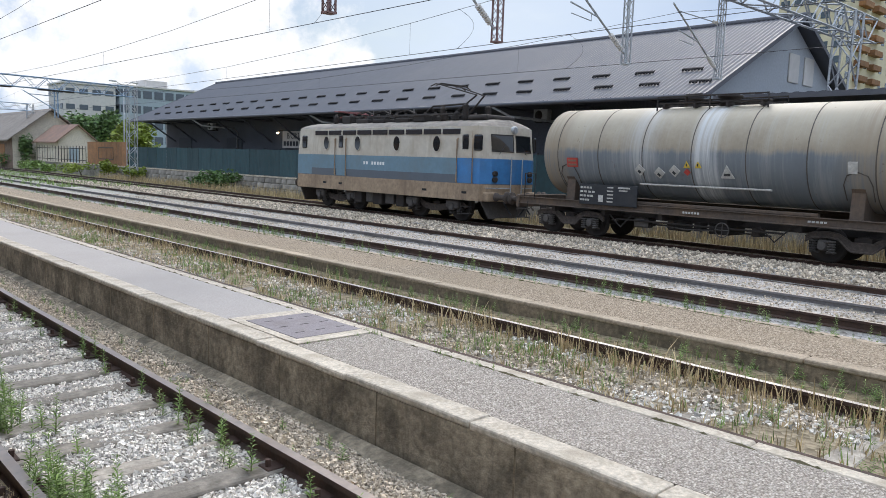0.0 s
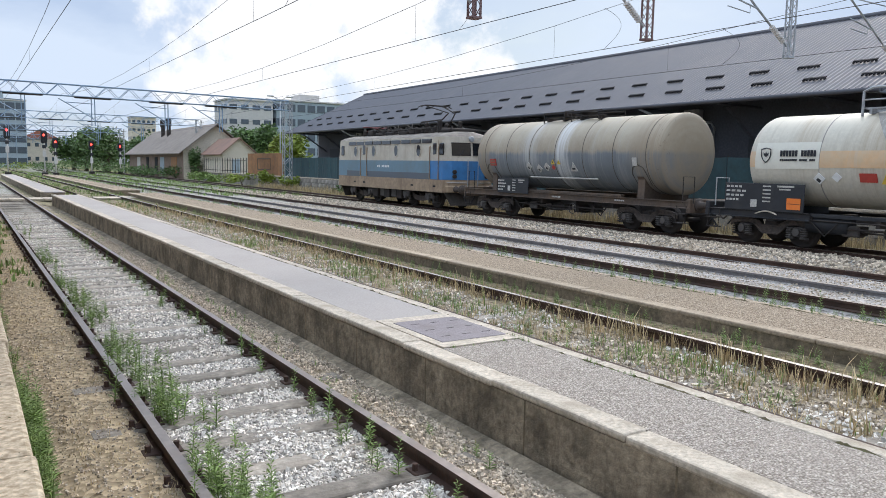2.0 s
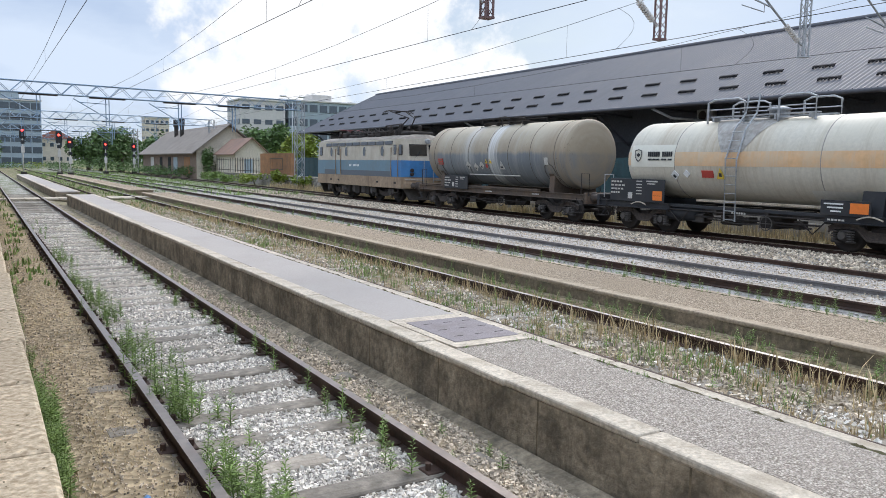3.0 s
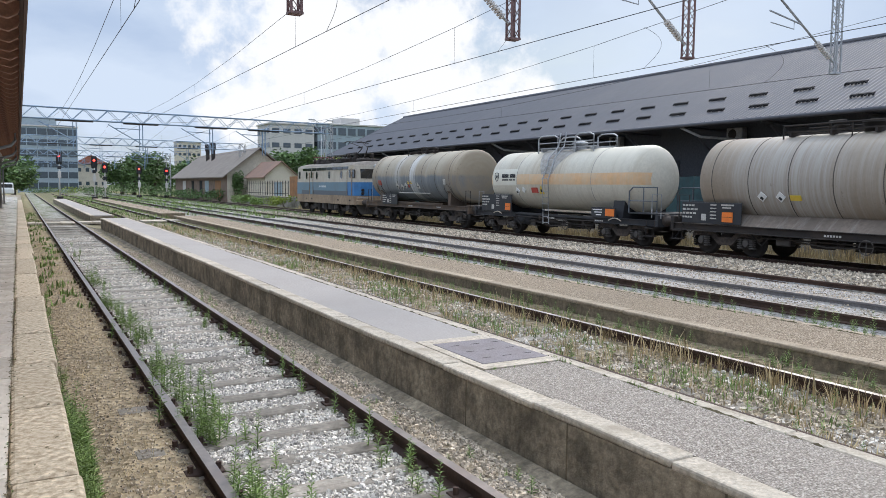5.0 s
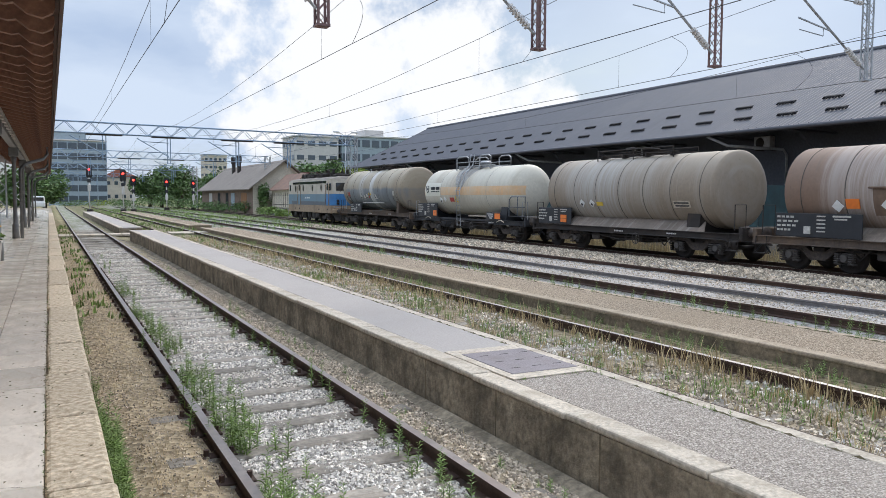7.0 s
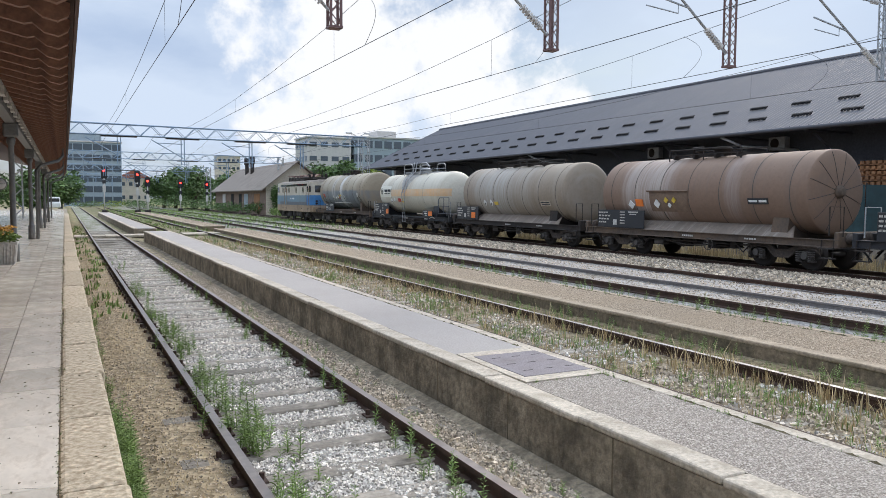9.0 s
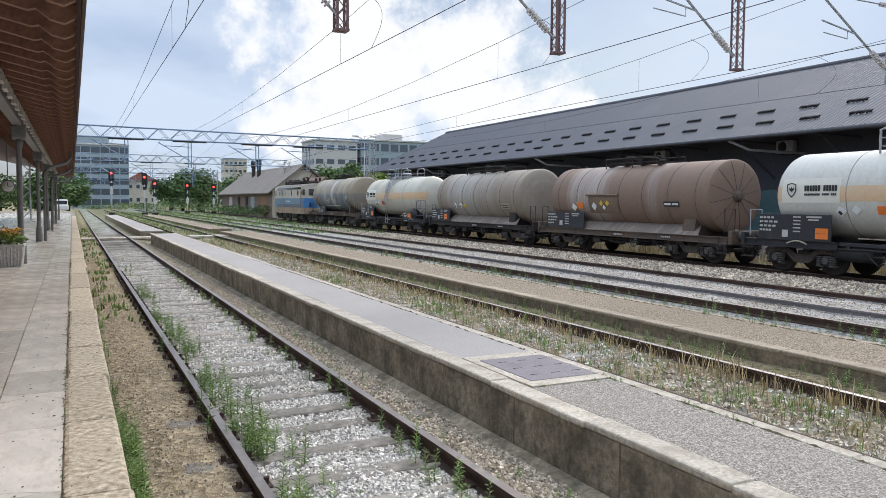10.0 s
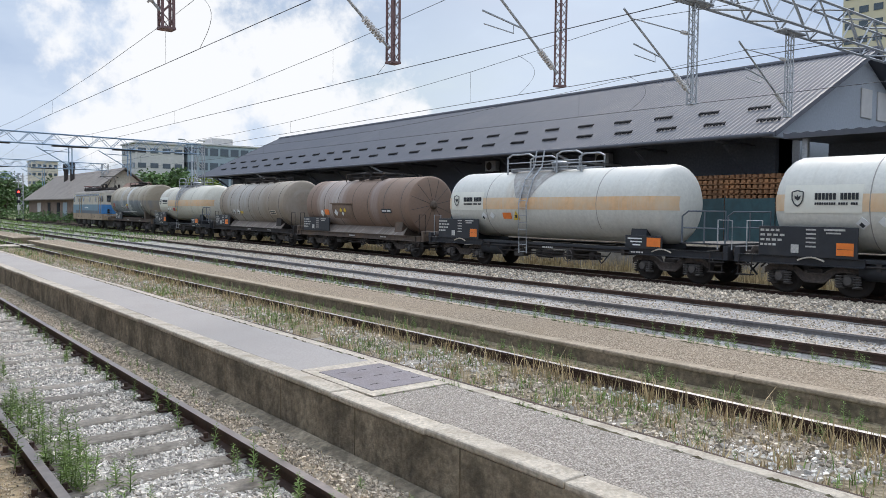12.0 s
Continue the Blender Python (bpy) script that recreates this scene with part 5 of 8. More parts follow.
def build_locomotive(front):
    """Four-axle electric engine; its body runs from the buffer beam at front backwards."""
    t = thing("electric_locomotive", pose(track5_x(front), front, TRK5Z), "cream and blue electric locomotive, dusty, with pantographs on its roof", "locomotive")
    L = 12.9
    W = 1.48

    def outline(z):
        if z <= 1.5:
            i, bk = 0.0, 0.0
        else:
            i = 0.03 * (z - 1.5) / 2.0
            bk = 0.0 if z < 2.42 else 0.14 * (z - 2.42) / 1.1
        if z > 3.6:
            q = (z - 3.6) / 0.28
            i += 0.1 * q + 0.75 * q * q
            bk += 0.25 * q
        w = W - i
        return [(-w, -bk - 0.28), (-w * 0.72, -bk - 0.06), (0, -bk + 0.12), (w * 0.72, -bk - 0.06), (w, -bk - 0.28), (w, -L + bk + 0.28), (w * 0.72, -L + bk + 0.06), (0, -L + bk - 0.12), (-w * 0.72, -L + bk + 0.06), (-w, -L + bk + 0.28)]

    def band(name, zs, material, label=""):
        bm = bmesh.new()
        rings = [[bm.verts.new((x, y, z)) for x, y in outline(z)] for z in zs]
        for r0, r1 in zip(rings, rings[1:]):
            n = len(r0)
            for k in range(n):
                bm.faces.new((r0[k], r0[(k + 1) % n], r1[(k + 1) % n], r1[k]))
        bm.faces.new(rings[0][::-1])
        bm.faces.new(rings[-1])
        return part(name, bm, material, t, label)

    band("skirt", (0.86, 1.48), M_SKIRT, "brown dusty skirt")
    band("lower_stripe", (1.48, 1.8), M_SLATE, "slate blue stripe")
    band("blue_stripe", (1.8, 2.42), M_MIDBLUE, "dulled blue stripe")
    upper = band("upper_body", (2.42, 3.0, 3.6), M_CREAM, "dirty cream upper body")
    roof = band("roof", (3.6, 3.7, 3.8, 3.88), M_LOCOROOF, "soot-dusted roof")
    # brighter blue round both cabs
    for end in (0, 1):
        bm = bmesh.new()
        for lo, hi in ((1.5, 1.8), (1.8, 2.42)):
            o0, o1 = outline(lo), outline(hi)
            idx = [0, 1, 2, 3, 4] if not end else [5, 6, 7, 8, 9]
            long = 1.5
            y_in = -long if not end else -L + long
            pts0 = [(o0[idx[0]][0], y_in)] + [o0[i] for i in idx] + [(o0[idx[-1]][0], y_in)]
            pts1 = [(o1[idx[0]][0], y_in)] + [o1[i] for i in idx] + [(o1[idx[-1]][0], y_in)]

            def grow(p):
                x, y = p
                yc = -L / 2
                return (x + (0.006 if x > 0.01 else -0.006 if x < -0.01 else 0), y + (0.006 if y > yc else -0.006) * (abs(y - y_in) > 0.01))
            a_ = [bm.verts.new((*grow(p), lo)) for p in pts0]
            b_ = [bm.verts.new((*grow(p), hi)) for p in pts1]
            for k in range(len(a_) - 1):
                bm.faces.new((a_[k], a_[k + 1], b_[k + 1], b_[k]))
        part("cab_blue", bm, M_BLUE if end else M_MIDBLUE, t, "bright blue cab front")
    for s in (-1, 1):
        x = s * (W - 0.012)
        # ventilation windows under the roof
        for k in range(9):
            y = -11.55 + k * 1.1
            bm = bmesh.new()
            bevel_box(bm, x - 0.03, x + 0.012, y, y + 0.98, 3.3, 3.5, 0.01) if s < 0 else bevel_box(bm, x - 0.012, x + 0.03, y, y + 0.98, 3.3, 3.5, 0.01)
            part("ventilation_grille", bm, M_GLASS, t)
        # oval portholes
        for y in (-2.7, -5.1, -7.8, -10.25):
            bm = bmesh.new()
            ring = [(0.2 * math.cos(q * math.pi / 10), 0.29 * math.sin(q * math.pi / 10)) for q in range(20)]
            v = [bm.verts.new((x + 0.024 * s, y + p, 2.94 + q)) for p, q in ring]
            w = [bm.verts.new((x - 0.03 * s, y + p * 1.02, 2.94 + q * 1.02)) for p, q in ring]
            for k in range(20):
                bm.faces.new((v[k], v[(k + 1) % 20], w[(k + 1) % 20], w[k]))
            bm.faces.new(v)
            port = part("porthole", bm, M_GLASS, t)
            bm = bmesh.new()
            tube(bm, [(x + 0.012 * s, y + p * 1.08, 2.94 + q * 1.08) for p, q in ring], 0.022, 5, True)
            part("porthole_frame", bm, M_CREAM, port)
        # cab doors with handrails and windows
        for y in (-3.85, -11.85):
            bm = bmesh.new()
            bevel_box(bm, x - 0.012, x + 0.012, y - 0.33, y + 0.33, 1.5, 3.42, 0.006)
            door = part("cab_door", bm, M_CREAM, t)
            bm = bmesh.new()
            bevel_box(bm, x - 0.02, x + 0.022, y - 0.33 , y + 0.33, 1.5, 2.42, 0.004)
            part("door_lower_panel", bm, M_MIDBLUE if y > -L / 2 else M_BLUE, door)
            bm = bmesh.new()
            bevel_box(bm, x - 0.025, x + 0.025, y - 0.17, y + 0.17, 2.72, 3.3, 0.05, 2)
            part("door_window", bm, M_GLASS, door)
            for d in (-0.42, 0.42):
                bm = bmesh.new()
                tube(bm, ((x, y + d, 1.5), (x + 0.05 * s, y + d, 1.55), (x + 0.05 * s, y + d, 3.1), (x, y + d, 3.14)), 0.034, 6)
                part("handrail", bm, M_SKIRT, t, "worn brown handrail")
        for y in (-0.85, -12.5):
            bm = bmesh.new()
            bevel_box(bm, x - 0.03, x + 0.03, y - 0.2, y + 0.2, 2.7, 3.28, 0.05, 2)
            part("cab_side_window", bm, M_GLASS, t)
        marks(t, x + 0.004 * s, [(-7.0 + k * 0.19, -7.0 + k * 0.19 + 0.12, 2.04, 2.17) for k in (0, 1, 2, 3, 4, 6, 7)], M_WHITE, "lettering")
        marks(t, x + 0.004 * s, [(-2.0 + k * 0.13 + 0.5, -1.92 + k * 0.13 + 0.5, 1.88, 1.96) for k in range(6)], M_WHITE, "marking")
        bm = bmesh.new()
        for k in range(3):
            lathe(bm, [(0, 0.05 + 0.02 * k), (0.008, 0.05 + 0.02 * k)], "x", (x + 0.004 * s, -1.2, 2.1 + 0.09 * k), 10)
        part("badge", bm, M_WHITE, t)
    # windscreens, lamps, front rails
    for end in (0, 1):
        sgn = 1 if end == 0 else -1
        for s in (-1, 1):
            bm = bmesh.new()
            def fp(u, z):
                bk = 0.14 * (z - 2.42) / 1.1
                w_ = W - 0.03 * (z - 1.5) / 2
                # along the facet from the middle to 0.72 of the half width, then the corner
                xx = u * w_
                if abs(u) <= 0.72:
                    yy = 0.12 - 0.18 * abs(u) / 0.72
                else:
                    yy = -0.06 - 0.22 * (abs(u) - 0.72) / 0.28
                yy = yy - bk + 0.014
                return (xx, yy if end == 0 else -L - yy, z)
            v = [bm.verts.new(fp(s * u, z)) for u, z in ((0.06, 2.72), (0.72, 2.72), (0.72, 3.28), (0.06, 3.28))]
            bm.faces.new(v)
            r = bmesh.ops.extrude_face_region(bm, geom=bm.faces[:])
            for g in r["geom"]:
                if isinstance(g, bmesh.types.BMVert):
                    g.co.y += -0.04 * sgn
            ws = part("windscreen", bm, M_GLASS, t)
            bm = bmesh.new()
            tube(bm, [fp(s * u, z) for u, z in ((0.05, 2.7), (0.73, 2.7), (0.73, 3.3), (0.05, 3.3))], 0.025, 5, True)
            part("windscreen_frame", bm, M_UNDER, ws)
            bm = bmesh.new()
            p = fp(s * 0.5, 2.6)
            tube(bm, (p, fp(s * 0.3, 2.95)), 0.012, 5)
            part("wiper", bm, M_BLACK, t)
            bm = bmesh.new()
            yy = (0.0 if end == 0 else -L)
            for z in (1.66, 1.88):
                lathe(bm, [(yy - sgn * 0.06, 0.1), (yy + sgn * 0.06, 0.1), (yy + sgn * 0.065, 0.07)], "y", (s * 0.95, 0, z), 14)
            part("lamp_cluster", bm, M_UNDER, t)
        bm = bmesh.new()
        yy = (0.05 if end == 0 else -L - 0.05)
        lathe(bm, [(yy - sgn * 0.35, 0.13), (yy + sgn * 0.0, 0.15), (yy + sgn * 0.02, 0.1)], "y", (0, 0, 3.5), 16)
        part("headlamp", bm, M_STEEL, t)
        bm = bmesh.new()
        for s in (-1, 1):
            y2 = 0.2 if end == 0 else -L - 0.2
            tube(bm, ((s * 0.3, y2, 1.1), (s * 0.3, y2, 2.5)), 0.022, 6)
            tube(bm, ((s * 1.3, y2 - sgn * 0.35, 1.35), (s * 0.3, y2, 1.35)), 0.022, 6)
        part("front_handrail", bm, M_STEEL, t)
        bm = bmesh.new()
        y3 = 0.02 if end == 0 else -L - 0.02
        bevel_box(bm, -1.35, 1.35, min(y3, y3 - sgn * 0.5), max(y3, y3 - sgn * 0.5), 0.86, 1.2, 0.04)
        part("buffer_beam", bm, M_SKIRT, t)
        bm = bmesh.new()
        y4 = y3 - sgn * 0.3
        v = [bm.verts.new(c) for c in ((-1.35, y4, 0.86), (1.35, y4, 0.86), (1.0, y4 + sgn * 0.1, 0.22), (-1.0, y4 + sgn * 0.1, 0.22))]
        bm.faces.new(v)
        r = bmesh.ops.extrude_face_region(bm, geom=bm.faces[:])
        for g in r["geom"]:
            if isinstance(g, bmesh.types.BMVert):
                g.co.y += -0.06 * sgn
        part("snow_plough", bm, M_AXLEBOX, t)
    build_buffers(t, 0.0, 1)
    build_buffers(t, -L, -1)
    for y in (-3.1, -L + 3.1):
        build_bogie(t, y, 2.5, 0.6, LOCO_BOGIE)
    for k in range(5):
        y = -L / 2 - 1.6 + k * 0.72
        bm = bmesh.new()
        bevel_box(bm, -1.25 + 0.06 * (k % 2), 1.25, y, y + 0.5 + 0.08 * (k % 3), 0.36 + 0.06 * (k % 2), 0.88, 0.03)
        part("equipment_box", bm, (M_UNDER, M_AXLEBOX)[k % 2], t)
    for y in (-3.85, -11.85):
        for s in (-1, 1):
            bm = bmesh.new()
            for z in (0.34, 0.6):
                box(bm, s * 1.3 - 0.12, s * 1.3 + 0.1, y - 0.25, y + 0.25, z, z + 0.03)
            tube(bm, ((s * 1.38, y - 0.25, 0.34), (s * 1.38, y - 0.25, 0.9)), 0.015, 5)
            tube(bm, ((s * 1.38, y + 0.25, 0.34), (s * 1.38, y + 0.25, 0.9)), 0.015, 5)
            part("step", bm, M_UNDER, t)
    for y in (-1.9, -4.3, -L + 4.3, -L + 1.9):
        for s in (-1, 1):
            bm = bmesh.new()
            bevel_box(bm, s * 1.2 - 0.1, s * 1.2 + 0.1, y - 0.35, y + 0.35, 0.5, 0.82, 0.05)
            bevel_box(bm, s * 1.28 - 0.08, s * 1.28 + 0.08, y - 0.12, y + 0.12, 0.42, 0.7, 0.03)
            part("axle_cover", bm, M_AXLEBOX, t)
    for y in (-2.6, -3.85, -11.85, -9.6):
        bm = bmesh.new()
        bevel_box(bm, -W - 0.004, -W + 0.02, y - 0.14, y + 0.14, 1.1, 1.2, 0.01)
        part("skirt_socket", bm, M_DARK, t)
    # roof gear
    bm = bmesh.new()
    for k in range(13):
        y = -L + 2.6 + k * 0.62
        for s in (-0.55, 0.5):
            lathe(bm, [(3.86, 0.07), (3.94, 0.15), (3.98, 0.08), (4.04, 0.15), (4.08, 0.08), (4.14, 0.15), (4.18, 0.06), (4.24, 0.05)], "z", (s, y, 0), 10)
    tube(bm, ((-0.55, -L + 2.4, 4.16), (-0.55, -2.6, 4.16)), 0.025, 6)
    tube(bm, ((0.5, -L + 2.8, 4.16), (0.5, -3.0, 4.16)), 0.025, 6)
    # busbars, cable bends and tall insulators under the pantographs
    for y, z in ((-L + 2.0, 4.5), (-L + 3.3, 4.46), (-2.2, 4.3), (-3.4, 4.3)):
        for s in (-0.62, 0.6):
            lathe(bm, [(3.86, 0.1)] + [(3.92 + 0.045 * q, 0.15 if q % 2 else 0.09) for q in range(int((z - 3.95) / 0.045))] + [(z, 0.05)], "z", (s, y, 0), 10)
    tube(bm, ((-0.62, -L + 1.9, 4.5), (-0.62, -L + 3.9, 4.46), (-0.3, -L + 4.6, 4.3)), 0.04, 6)
    tube(bm, ((-0.9, -L + 2.4, 4.1), (-0.95, -5.0, 4.08)), 0.03, 6)
    bevel_box(bm, -0.75, -0.1, -L + 9.4, -L + 10.1, 3.84, 4.2, 0.05)
    bevel_box(bm, -0.9, 0.2, -L + 4.1, -L + 4.8, 3.84, 4.12, 0.04)
    for y in (-L + 5.2, -L + 6.8, -L + 8.0):
        bevel_box(bm, -0.8, 0.8, y, y + 0.9, 3.84, 4.02, 0.03)
        tube(bm, ((-0.5, y, 4.05), (-0.2, y + 0.4, 4.42), (0.4, y + 0.8, 4.1)), 0.03, 5)
        tube(bm, ((-0.7, y - 0.3, 4.2), (-0.6, y + 0.3, 4.36), (-0.7, y + 0.9, 4.25)), 0.03, 5)
    part("roof_equipment", bm, M_UNDER, t)
    bm = bmesh.new()
    bevel_box(bm, -0.8, 0.8, -L + 0.7, -L + 1.7, 3.86, 4.06, 0.08, 2)
    part("roof_cover", bm, M_UNDER, t)
    # folded pantograph and raised pantograph
    bm = bmesh.new()
    y = -2.4
    for s in (-0.55, 0.55):
        tube(bm, ((s, y, 4.15), (s * 0.8, y - 1.3, 4.28), (s * 0.6, y + 0.2, 4.42)), 0.03, 6)
    tube(bm, ((-0.8, y + 0.1, 4.42), (0.8, y + 0.1, 4.42)), 0.03, 6)
    tube(bm, ((-0.8, y - 0.2, 4.42), (0.8, y - 0.2, 4.42)), 0.03, 6)
    part("folded_pantograph", bm, M_FADEDRED, t, "folded pantograph of faded red tubes")
    bm = bmesh.new()
    y = -L + 2.6
    for s in (-0.4, 0.4):
        tube(bm, ((s, y + 0.3, 4.15), (s * 0.5, y - 0.75, 4.86)), 0.035, 6)
        tube(bm, ((s * 0.5, y - 0.75, 4.86), (s * 1.3, y + 0.95, 5.3)), 0.026, 6)
    tube(bm, ((-0.7, y + 0.2, 4.15), (0.7, y + 0.2, 4.15)), 0.04, 6)
    for d in (0.0, 0.3):
        tube(bm, ((-0.95, y + 0.8 + d, 5.22), (-0.7, y + 0.8 + d, 5.34), (0.7, y + 0.8 + d, 5.34), (0.95, y + 0.8 + d, 5.22)), 0.025, 6)
    part("raised_pantograph", bm, M_UNDER, t, "raised dark pantograph")
    return t


LOCO_BOGIE = {}
M_FADEDRED = stuff_mat("faded_red_tubes", (0.2, 0.06, 0.06), 0.6, fine=8, bump=0.02)

TRAIN = [
    (build_locomotive(32.3), 32.3),
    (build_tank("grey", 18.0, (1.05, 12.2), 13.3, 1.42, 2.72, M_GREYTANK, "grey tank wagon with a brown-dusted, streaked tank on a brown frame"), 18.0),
    (build_tank("white", 4.1, (1.1, 11.5), 12.6, 1.32, 2.5, M_IVORY, "aged ivory tank wagon with an orange stripe and black frame"), 4.1),
    (build_tank("streaked", -9.1, (1.1, 11.0), 12.1, 1.37, 2.46, M_GREYTANK2, "grey-brown streaked tank wagon on a dark frame"), -9.1),
    (build_tank("brown", -21.6, (1.0, 10.9), 11.9, 1.31, 2.4, M_BROWNTANK, "rust-brown tank wagon with a ribbed flat end"), -21.6),
    (build_tank("white", -33.9, (0.95, 12.1), 14.2, 1.29, 2.42, M_WHITETANK, "clean white tank wagon with an orange stripe and rear platform"), -33.9),
    (build_tank("white", -48.3, (0.8, 11.9), 14.2, 1.29, 2.42, M_WHITETANK, "clean white tank wagon with an orange stripe and rear platform"), -48.3),
]
RUN = ((0, 0), (0.5, 3.2), (1, 6.33), (1.5, 9.33), (2, 12.27), (2.5, 15.1), (3, 17.85), (4, 23.4), (5, 28.8), (5.5, 31.4), (6, 33.95), (6.5, 36.5), (7, 39.0), (8, 43.8), (9, 48.4), (9.5, 50.55),
       (10, 52.65), (10.5, 54.73), (11, 56.75), (11.5, 58.72), (12, 60.6))


def run_at(t):
    ts, ss = [a for a, _ in RUN], [b for _, b in RUN]
    return float(np.interp(t, ts, ss))


def motions():
    turn = -math.degrees(math.atan(SKEW))
    for ob, y0 in TRAIN:
        walk(ob, [(t, pose(track5_x(y0 + s), y0 + s, TRK5Z, 0, 0, turn)) for t, s in RUN])
    for ob, y, r in WHEELS:
        walk(ob, [(k / 10, pose(0, y, r, -math.degrees(run_at(k / 10) / r))) for k in range(121)])


# ---- goods shed and its yard ----
EAVE = (26.9, 5.0)
RIDGE = (35.5, 9.2)


def build_shed():
    t = thing("goods_shed", pose(0, 0, 0), "long goods shed under a dark grey corrugated metal roof", "shed")
    y0, y1 = 14.9, 72.0
    slope = (RIDGE[1] - EAVE[1]) / (RIDGE[0] - EAVE[0])
    # corrugated sheet, ribs down the slope
    for s in (1, -1):
        verts, faces = [], []
        n = int((y1 - y0) / 0.075)
        for i in range(n + 1):
            y = y0 + (y1 - y0) * i / n
            dz = 0.05 if i % 3 == 0 else 0.0
            far = EAVE[0] if s > 0 else 2 * RIDGE[0] - EAVE[0]
            verts += [(far, y, EAVE[1] + dz), (RIDGE[0], y, RIDGE[1] + dz), (far, y, EAVE[1] - 0.07), (RIDGE[0], y, RIDGE[1] - 0.07)]
        for i in range(n):
            a = i * 4
            faces += [(a, a + 1, a + 5, a + 4), (a + 2, a + 6, a + 7, a + 3), (a, a + 4, a + 6, a + 2)]
        faces += [(0, 2, 3, 1), (n * 4, n * 4 + 1, n * 4 + 3, n * 4 + 2)]
        raw("roof_sheet", verts, faces, M_ROOF, t)
    bm = bmesh.new()
    tube(bm, ((RIDGE[0], y0 - 0.05, RIDGE[1] + 0.02), (RIDGE[0], y1 + 0.05, RIDGE[1] + 0.02)), 0.14, 8)
    part("ridge_cap", bm, M_ROOF, t)
    bm = bmesh.new()
    tube(bm, ((EAVE[0] - 0.08, y0, EAVE[1] - 0.08), (EAVE[0] - 0.08, y1, EAVE[1] - 0.08)), 0.09, 8)
    part("gutter", bm, M_ROOF, t)
    for s in (1, -1):
        far = EAVE[0] if s > 0 else 2 * RIDGE[0] - EAVE[0]
        for yy in (y0 - 0.04, y1 + 0.0):
            bm = bmesh.new()
            v = box(bm, 0, 1, yy, yy + 0.05, -0.16, 0.05)
            for p in v:
                u = p.co.x
                p.co.x, p.co.z = far + (RIDGE[0] - far) * u, EAVE[1] + (RIDGE[1] - EAVE[1]) * u + p.co.z
            part("verge_board", bm, M_ROOF, t)
    # slotted roof vents in two rows
    ang = math.degrees(math.atan(slope))
    bm = bmesh.new()
    box(bm, -0.03, 0.1, -0.46, 0.46, 0.06, 0.1)
    for k in range(7):
        box(bm, -0.09, 0.02, -0.46 + k * 0.143, -0.4 + k * 0.143, 0.02, 0.075)
    first = None
    for row, (x, off) in enumerate(((28.0, 15.75), (29.4, 16.9))):
        for k in range(24):
            m = Matrix.Translation((x, off + 2.285 * k, EAVE[1] + slope * (x - EAVE[0]) + 0.03)) @ Matrix.Rotation(radians(-ang), 4, "Y")
            if first is None:
                first = part("roof_vent", bm, M_DARK, t, at=m)
            else:
                again(first, t, m)
    # walls set back under the eaves; the shade there is put into their colour
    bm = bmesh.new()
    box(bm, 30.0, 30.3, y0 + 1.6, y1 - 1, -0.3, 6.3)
    part("front_wall", bm, M_SHADEDWALL, t)
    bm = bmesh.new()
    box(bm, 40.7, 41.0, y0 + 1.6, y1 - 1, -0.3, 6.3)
    part("rear_wall", bm, M_SHADEDWALL, t)
    for yy in (y0 + 0.6, y1 - 1.0):
        bm = bmesh.new()
        v = [bm.verts.new(c) for c in ((27.4, yy, 4.9), (30.0, yy, 5.0), (30.0, yy, -0.3), (41.0, yy, -0.3), (41.0, yy, 5.0), (43.6, yy, 4.9), (35.5, yy, 9.05))]
        w = [bm.verts.new((p.co.x, yy + 0.3, p.co.z)) for p in v]
        for k in range(7):
            bm.faces.new((v[k], v[(k + 1) % 7], w[(k + 1) % 7], w[k]))
        bm.faces.new(v)
        bm.faces.new(w[::-1])
        part("gable_wall", bm, M_GABLE, t)
    for x in (35.9, 37.6):
        bm = bmesh.new()
        bevel_box(bm, x - 0.55, x + 0.55, y0 + 0.54, y0 + 0.6, 6.3, 7.6, 0.02)
        part("gable_shutter", bm, M_OFFICE, t, "pale closed shutter")
    # eave brackets and doors along the front
    bm = bmesh.new()
    tube(bm, ((30.0, 0, 3.2), (27.6, 0, 4.75)), 0.07, 4)
    tube(bm, ((30.0, 0, 4.8), (27.0, 0, 4.85)), 0.07, 4)
    br = part("eave_bracket", bm, M_SHADEDWALL, t, at=pose(0, y0 + 2.5, 0))
    for k in range(1, 13):
        again(br, t, pose(0, y0 + 2.5 + k * 4.3, 0))
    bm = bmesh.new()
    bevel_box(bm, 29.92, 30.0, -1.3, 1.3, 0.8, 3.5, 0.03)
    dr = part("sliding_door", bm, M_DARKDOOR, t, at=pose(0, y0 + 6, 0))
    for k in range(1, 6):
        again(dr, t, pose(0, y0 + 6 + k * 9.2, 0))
    for y in (24.0, 40.0, 57.0):
        bm = bmesh.new()
        tube(bm, ((26.95, y + 2, 4.85), (27.4, y + 1.2, 4.4), (29.6, y, 4.25), (29.85, y, 4.0), (29.85, y, 0.8)), 0.06, 8)
        part("downpipe", bm, M_STEEL, t)
    # raised loading deck
    bm = bmesh.new()
    box(bm, 26.5, 30.0, 12, y1, -0.5, 0.74)
    part("loading_deck", bm, M_CONC, t)
